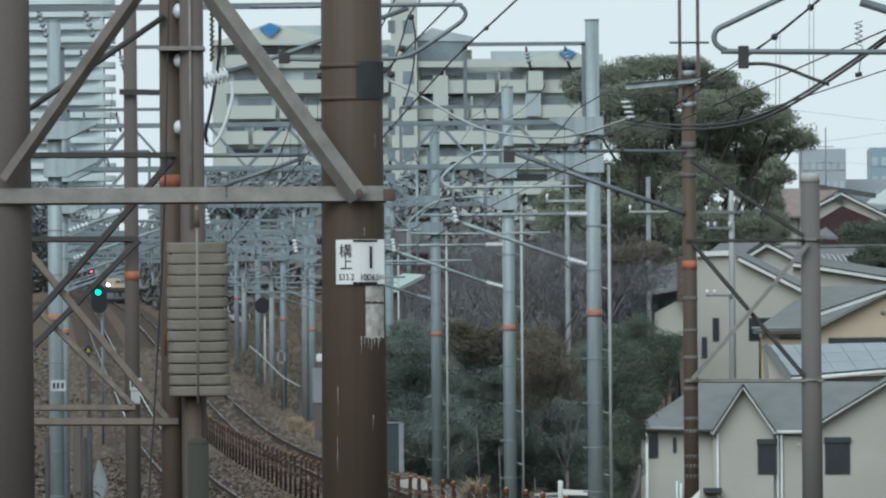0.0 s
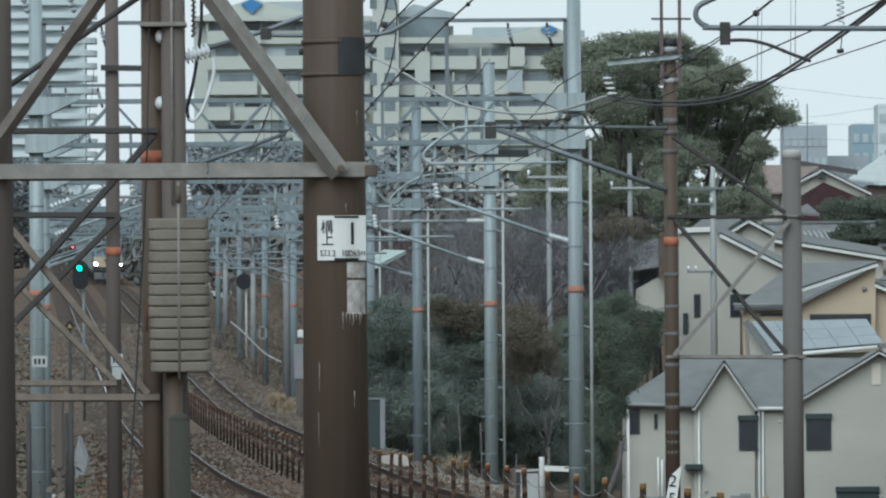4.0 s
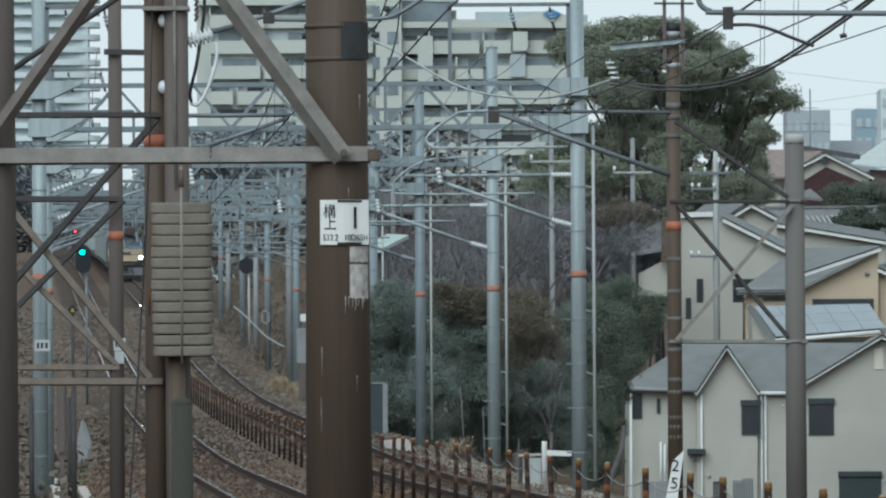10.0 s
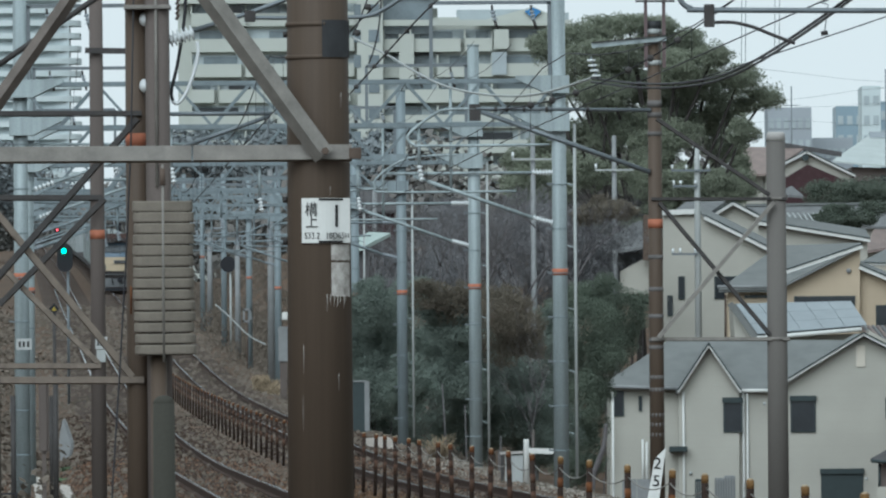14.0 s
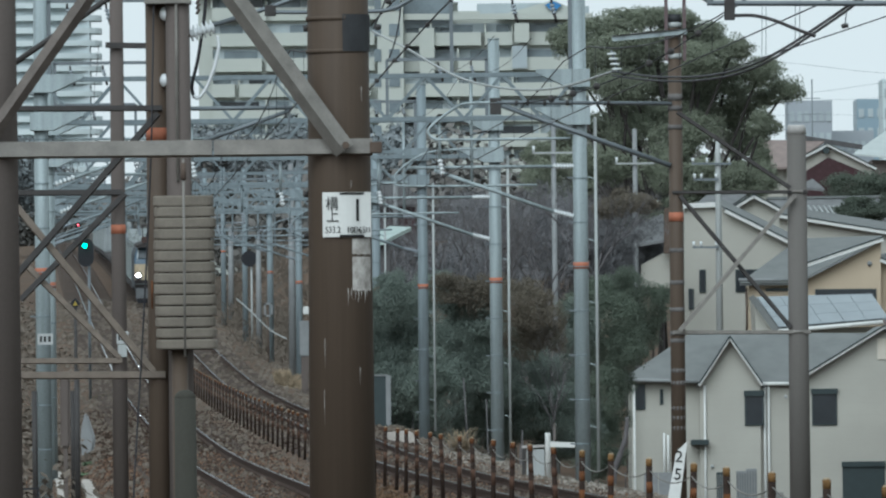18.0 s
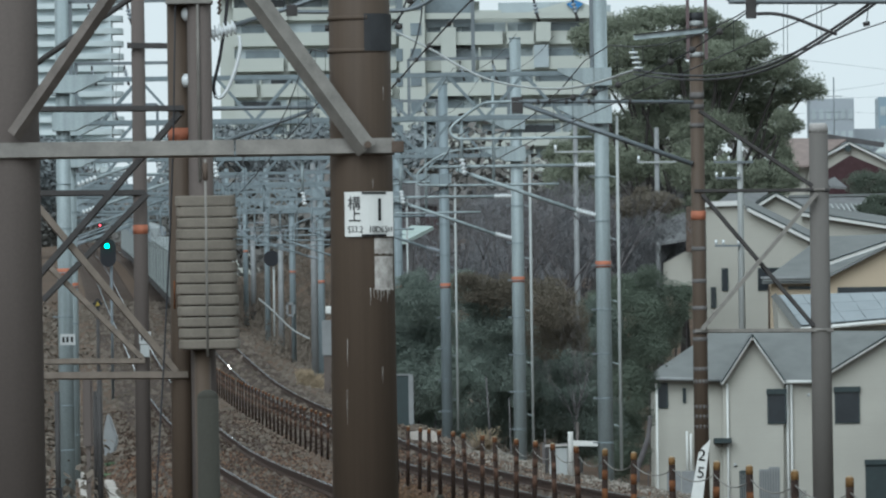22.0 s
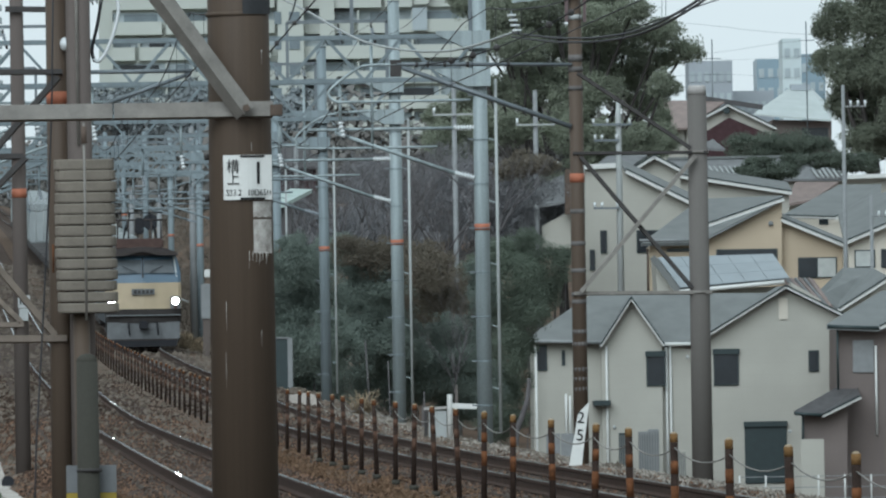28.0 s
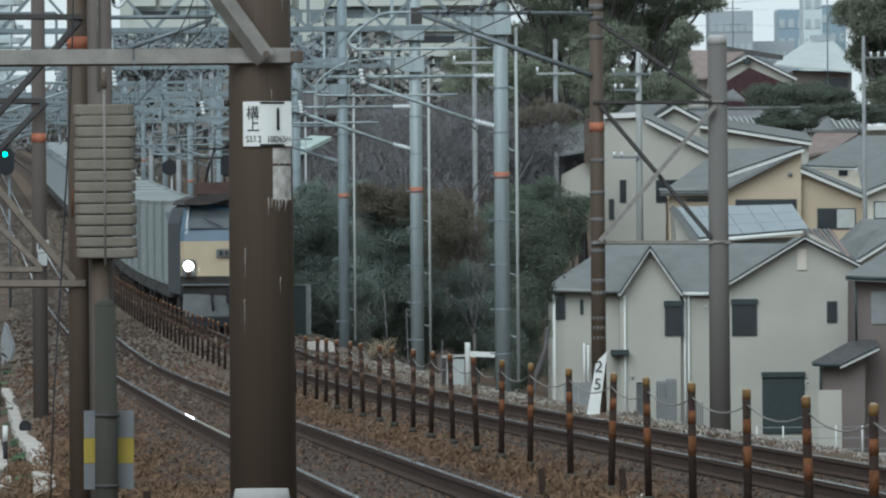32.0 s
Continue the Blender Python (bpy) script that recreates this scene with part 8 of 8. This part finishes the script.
def locomotive():
    t = local_thing("locomotive", "blue and cream electric locomotive with lit headlamps", "locomotive")
    W = 1.4
    L = 18.2
    # cab front: slanting sections from the skirt up; (z, y of the front, half width)
    sec = [(0.95, 0.10, 1.36), (1.15, 0.06, 1.40), (1.46, 0.0, 1.40), (2.42, 0.105, 1.40), (2.73, 0.19, 1.39), (3.30, 0.52, 1.28), (3.50, 0.66, 1.20)]

    def skin(i0, i1, m, name, push=0.0, back=None):
        bm = B()
        rows = []
        for z, y, w in sec[i0 : i1 + 1]:
            w, y = w - push, y + push * 6
            e = back if back else y + 0.16
            rows.append([bm.verts.new(c) for c in ((-w, e, z), (-w, y + 0.13, z), (-w + 0.10, y + 0.05, z), (-0.5, y + 0.0, z), (0, y - 0.03, z), (0.5, y, z), (w - 0.10, y + 0.05, z), (w, y + 0.13, z), (w, e, z))])
        for a, b in zip(rows, rows[1:]):
            for k in range(8):
                bm.faces.new((a[k], a[k + 1], b[k + 1], b[k])).smooth = False
        bm.faces.new(rows[0][::-1])
        bm.faces.new(rows[-1])
        return part(name, bm, m, t)

    skin(0, 2, "loco_dark", "buffer_beam")
    skin(2, 3, "loco_cream", "cream_front")
    skin(3, 4, "loco_blue", "blue_front")
    skin(4, 6, "loco_blue", "cab_front")
    # Cab sides and body carry painted-in shade, darker than the blue front.
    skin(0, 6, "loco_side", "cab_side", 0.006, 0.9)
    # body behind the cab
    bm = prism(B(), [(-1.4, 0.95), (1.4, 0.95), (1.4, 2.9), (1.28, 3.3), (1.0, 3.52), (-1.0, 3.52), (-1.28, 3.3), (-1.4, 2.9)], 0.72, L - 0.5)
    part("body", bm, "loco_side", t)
    # roof with visor
    bm = prism(B(), [(-1.26, 3.42), (1.26, 3.42), (1.18, 3.56), (0.85, 3.68), (0, 3.74), (-0.85, 3.68), (-1.18, 3.56)], 0.30, L - 0.3)
    part("roof", bm, "loco_roof", t, "dark curved roof with visor")
    bm = B()
    rim = [(x, 3.60 - 0.16 * (x / 1.3) ** 2 + 0.05 * math.cos(x * 4.8)) for x in [-1.3 + 0.13 * i for i in range(21)]]
    prism(bm, [(x, z - 0.09) for x, z in rim] + [(x * 0.98, z + 0.03) for x, z in rim[::-1]], 0.12, 0.7)
    part("visor", bm, "loco_roof", t, "sooty drooping visor over the windscreens")
    bm = box(B(), (-0.95, 1.3, 3.66), (0.80, 2.9, 4.04), 0.05)
    part("roof_box", bm, "loco_rust", t, "rusty brown roof equipment box")
    # windscreens
    for sx in (-1, 1):
        bm = B()
        x0, x1 = (0.05, 1.16) if sx > 0 else (-1.16, -0.05)
        vs = [bm.verts.new(c) for c in ((x0, 0.185 if sx > 0 else 0.20, 2.79), (x1, 0.20 if sx > 0 else 0.185, 2.79), (x1 * (0.94 if sx > 0 else 1), 0.50, 3.27), (x0 * (1 if sx > 0 else 0.94), 0.50, 3.27))]
        bm.faces.new(vs)
        r = bmesh.ops.extrude_face_region(bm, geom=list(bm.faces))
        bmesh.ops.translate(bm, vec=(0, -0.05, -0.02), verts=[v for v in r["geom"] if isinstance(v, bmesh.types.BMVert)])
        w = part("windscreen", bm, "windscreen", t, "sloping dark windscreen")
        part("wiper", bar(B(), (sx * 0.25, 0.10, 2.80), (sx * 0.75, 0.24, 3.05), 0.02, 0.02), "signal_black", w)
        part("window_post", bar(B(), (sx * 1.24, 0.22, 2.62), (sx * 1.15, 0.54, 3.36), 0.06, 0.05), "conduit", t, "pale corner post")
        c = Vector((sx * 1.18, -0.06, 1.74))
        hb = part("lamp_case", box(B(), c + Vector((-0.19, 0.0, -0.30)), c + Vector((0.19, 0.30, 0.18)), 0.04), "loco_grey", t)
        bm = tube(B(), [c + Vector((0, 0.02, 0)), c + Vector((0, -0.03, 0))], 0.125, 20)
        part("headlamp", bm, "lamp", hb, "lit white headlamp")
        bm = tube(B(), [c + Vector((0, 0.02, -0.22)), c + Vector((0, -0.03, -0.22))], 0.07, 16)
        part("tail_lamp", bm, "loco_rust", hb)
    part("centre_post", bar(B(), (0, 0.10, 2.62), (0, 0.50, 3.34), 0.05, 0.05), "loco_dark", t)
    part("plate_frame", box(B(), (-0.42, -0.06, 1.98), (0.42, 0.02, 2.20), 0.01), "loco_grey", t)
    for i in range(5):
        x = -0.34 + i * 0.15
        part("plate_mark", box(B(), (x, -0.075, 2.03), (x + 0.10, -0.058, 2.15)), "loco_dark", t)
    part("trim_line", box(B(), (-1.38, -0.045, 1.20), (1.38, 0.1, 1.25), 0.01), "loco_grey", t, "grey steel trim line")
    # skirt, coupler, hoses
    part("skirt", prism(B(), [(-1.25, 0.22), (1.25, 0.22), (1.33, 0.40), (1.33, 0.98), (-1.33, 0.98), (-1.33, 0.40)], 0.12, 0.5), "loco_grey", t)
    part("coupler", box(B(), (-0.16, -0.42, 0.72), (0.16, 0.2, 1.02), 0.04), "signal_black", t)
    part("snow_plough", prism(B(), [(-1.22, 0.08), (1.22, 0.08), (1.25, 0.30), (-1.25, 0.30)], 0.0, 0.4), "signal_black", t)
    for x in (-0.55, 0.5):
        part("air_hose", tube(B(), [(x, 0.08, 0.95), (x, -0.10, 0.8), (x + 0.04, -0.08, 0.5)], 0.035, 8), "signal_black", t)
    part("step", box(B(), (-1.3, -0.02, 0.30), (1.3, 0.14, 0.36), 0.01), "loco_dark", t)
    # running gear
    for y in (2.2, 3.9, 8.2, 9.9, 14.2, 15.9):
        for sx in (-1, 1):
            part("wheel", tube(B(), [(sx * 0.50, y, 0.56), (sx * 0.64, y, 0.56)], 0.56, 20), "loco_dark", t)
    for y in (3.05, 9.05, 15.05):
        part("bogie_frame", box(B(), (-1.15, y - 1.7, 0.35), (1.15, y + 1.7, 0.85), 0.05), "loco_dark", t)
    # pantograph
    for y in (4.2,):
        p = part("pantograph_base", box(B(), (-0.75, y - 0.7, 3.72), (0.75, y + 0.7, 3.86), 0.02), "loco_dark", t)
        for sx in (-1, 1):
            part("pantograph_arm", tube(B(), [(sx * 0.65, y - 0.6, 3.85), (sx * 0.55, y + 0.9, 4.35), (sx * 0.35, y, 4.95)], 0.028, 6), "signal_black", p)
            part("pantograph_arm", tube(B(), [(sx * 0.65, y + 0.6, 3.85), (sx * 0.55, y - 0.9, 4.35), (sx * 0.35, y, 4.95)], 0.028, 6), "signal_black", p)
            part("roof_insulator", ribbed(B(), (sx * 0.6, y - 0.6, 3.7), (sx * 0.6, y - 0.6, 3.95), 0.08, 3), "porcelain_dark", p)
        part("collector_bow", bar(B(), (-0.85, y, 4.98), (0.85, y, 4.98), 0.3, 0.05), "signal_black", p)
    for x in (-0.85, -0.45, -0.1, 0.4, 0.75):
        part("roof_post", tube(B(), [(x, 3.0, 3.7), (x, 3.0, 4.72)], 0.03, 6), "loco_roof", t)
    part("roof_busbar", tube(B(), [(-0.95, 3.0, 4.72), (0.85, 3.0, 4.72)], 0.035, 6), "loco_roof", t)
    part("roof_switch", box(B(), (-0.2, 2.9, 4.2), (0.12, 3.3, 4.8), 0.05), "signal_black", t)
    return t


def wagon(kind, label):
    t = local_thing("container_wagon", label, "wagon", "freight wagons")
    L = 20.0
    part("underframe", box(B(), (-1.25, 0.3, 0.80), (1.25, L, 1.02), 0.02), "loco_dark", t)
    part("side_sill", box(B(), (-1.32, 0.4, 0.72), (1.32, L - 0.1, 0.9), 0.02), "loco_dark", t)
    for y in (3.0, 17.3):
        b = part("bogie", box(B(), (-1.05, y - 1.2, 0.35), (1.05, y + 1.2, 0.7), 0.05), "loco_dark", t)
        for dy in (-0.95, 0.95):
            for sx in (-1, 1):
                part("wheel", tube(B(), [(sx * 0.5, y + dy, 0.42), (sx * 0.63, y + dy, 0.42)], 0.42, 14), "loco_dark", b)
    for i, m in enumerate(kind):
        y0 = 0.5 + i * 3.88
        c = part("container", box(B(), (-1.22, y0, 1.03), (1.22, y0 + 3.7, 3.52), 0.02), m, t, "ribbed freight container")
        for sx in (-1, 1):
            bm = B()
            for k in range(9):
                y = y0 + 0.25 + k * 0.4
                box(bm, (sx * 1.235 - 0.02, y, 1.15), (sx * 1.235 + 0.02, y + 0.12, 3.42))
            part("side_ribs", bm, m, c)
            part("roof_rail", box(B(), (sx * 1.18 - 0.06, y0, 3.50), (sx * 1.18 + 0.06, y0 + 3.7, 3.57), 0.01), m, c)
        if m == "container_white":
            part("blue_band", box(B(), (-1.262, y0 + 0.01, 3.02), (1.262, y0 + 3.69, 3.22), 0.004), "loco_blue", c, "blue painted band")
        if i == 0:
            for sx in (-0.6, 0.6):
                part("end_door", box(B(), (sx - 0.55, y0 - 0.03, 1.12), (sx + 0.55, y0 + 0.02, 3.42), 0.015), m, c)
            for x in (-0.85, -0.35, 0.35, 0.85):
                part("lock_rod", tube(B(), [(x, y0 - 0.05, 1.15), (x, y0 - 0.05, 3.4)], 0.02, 6), "conduit", c)
    return t


TRAIN = []
SPEED, START = 23.7, 1037.2


def train():
    TRAIN.append((locomotive(), 0.0, 18.2))
    loaded = "flat wagon loaded with pale freight containers"
    lead = wagon(("container_white", "container_white", "container", "container2", "container"), "flat wagon with white blue-banded and pale containers")
    a = wagon(("container", "container2", "container", "container", "container2"), loaded)
    b = wagon(("container", "container", "container2", "container2", "container"), loaded)
    bare = wagon((), "empty dark flat wagon without containers")
    tail = wagon(("container_white", "container_white", "container", "container_white", "container"), "flat wagon with white blue-banded and pale containers")
    order = [lead] + [a, b] * 3 + [a] + [bare] * 5 + [tail] * 8
    off, used = 18.6, set()
    for src in order:
        TRAIN.append((copy_thing(src, Matrix()) if src in used else src, off, 20.4))
        used.add(src)
        off += 20.6


def track_point(d):
    return Vector((down_x(d), d, rail_z(d)))


def motions():
    for ob, off, length in TRAIN:
        rows = []
        for k in range(33):
            t = float(k)
            d = START - SPEED * t + off
            p, q = track_point(d + length * 0.18), track_point(d + length * 0.82)
            v = (q - p).normalized()
            org = p - v * length * 0.18
            rows.append((t, pose(org.x, org.y, org.z, math.degrees(math.asin(v.z)), 0, -math.degrees(math.atan2(v.x, v.y)))))
        walk(ob, rows)


build_ground()
build_track(down_x, down_z, "rusty running rails on sleepers of the down track")
build_track(up_x, rail_z, "rusty running rails on sleepers of the up track")
near_anchor()
weight_mast()
right_anchor()
upper_right_arm()
upper_left_arm()
feeder_bar()
galv_portal(188, 1028, 75, -37, 0.29)
galv_portal(224, 877, 87, 81, 0.29)
galv_portal(267, 748, 84, 161, 0.285)
for dd in (308, 352, 398, 446, 496, 548, 604, 664):
    px = 784 + (down_x(dd) + 2.75) * F / dd
    pq = 784 + (up_x(dd) - 3.25) * F / dd
    galv_portal(dd, px, pq, 689 - (rail_z(dd) - EYE + 8.1) * F / dd + (px - 784) * -0.007, 0.285, extra=dd < 320)
wires()
fence()
house_front()
houses_behind()
apartment()
plants()
lineside()
train()
build_stones()
motions()
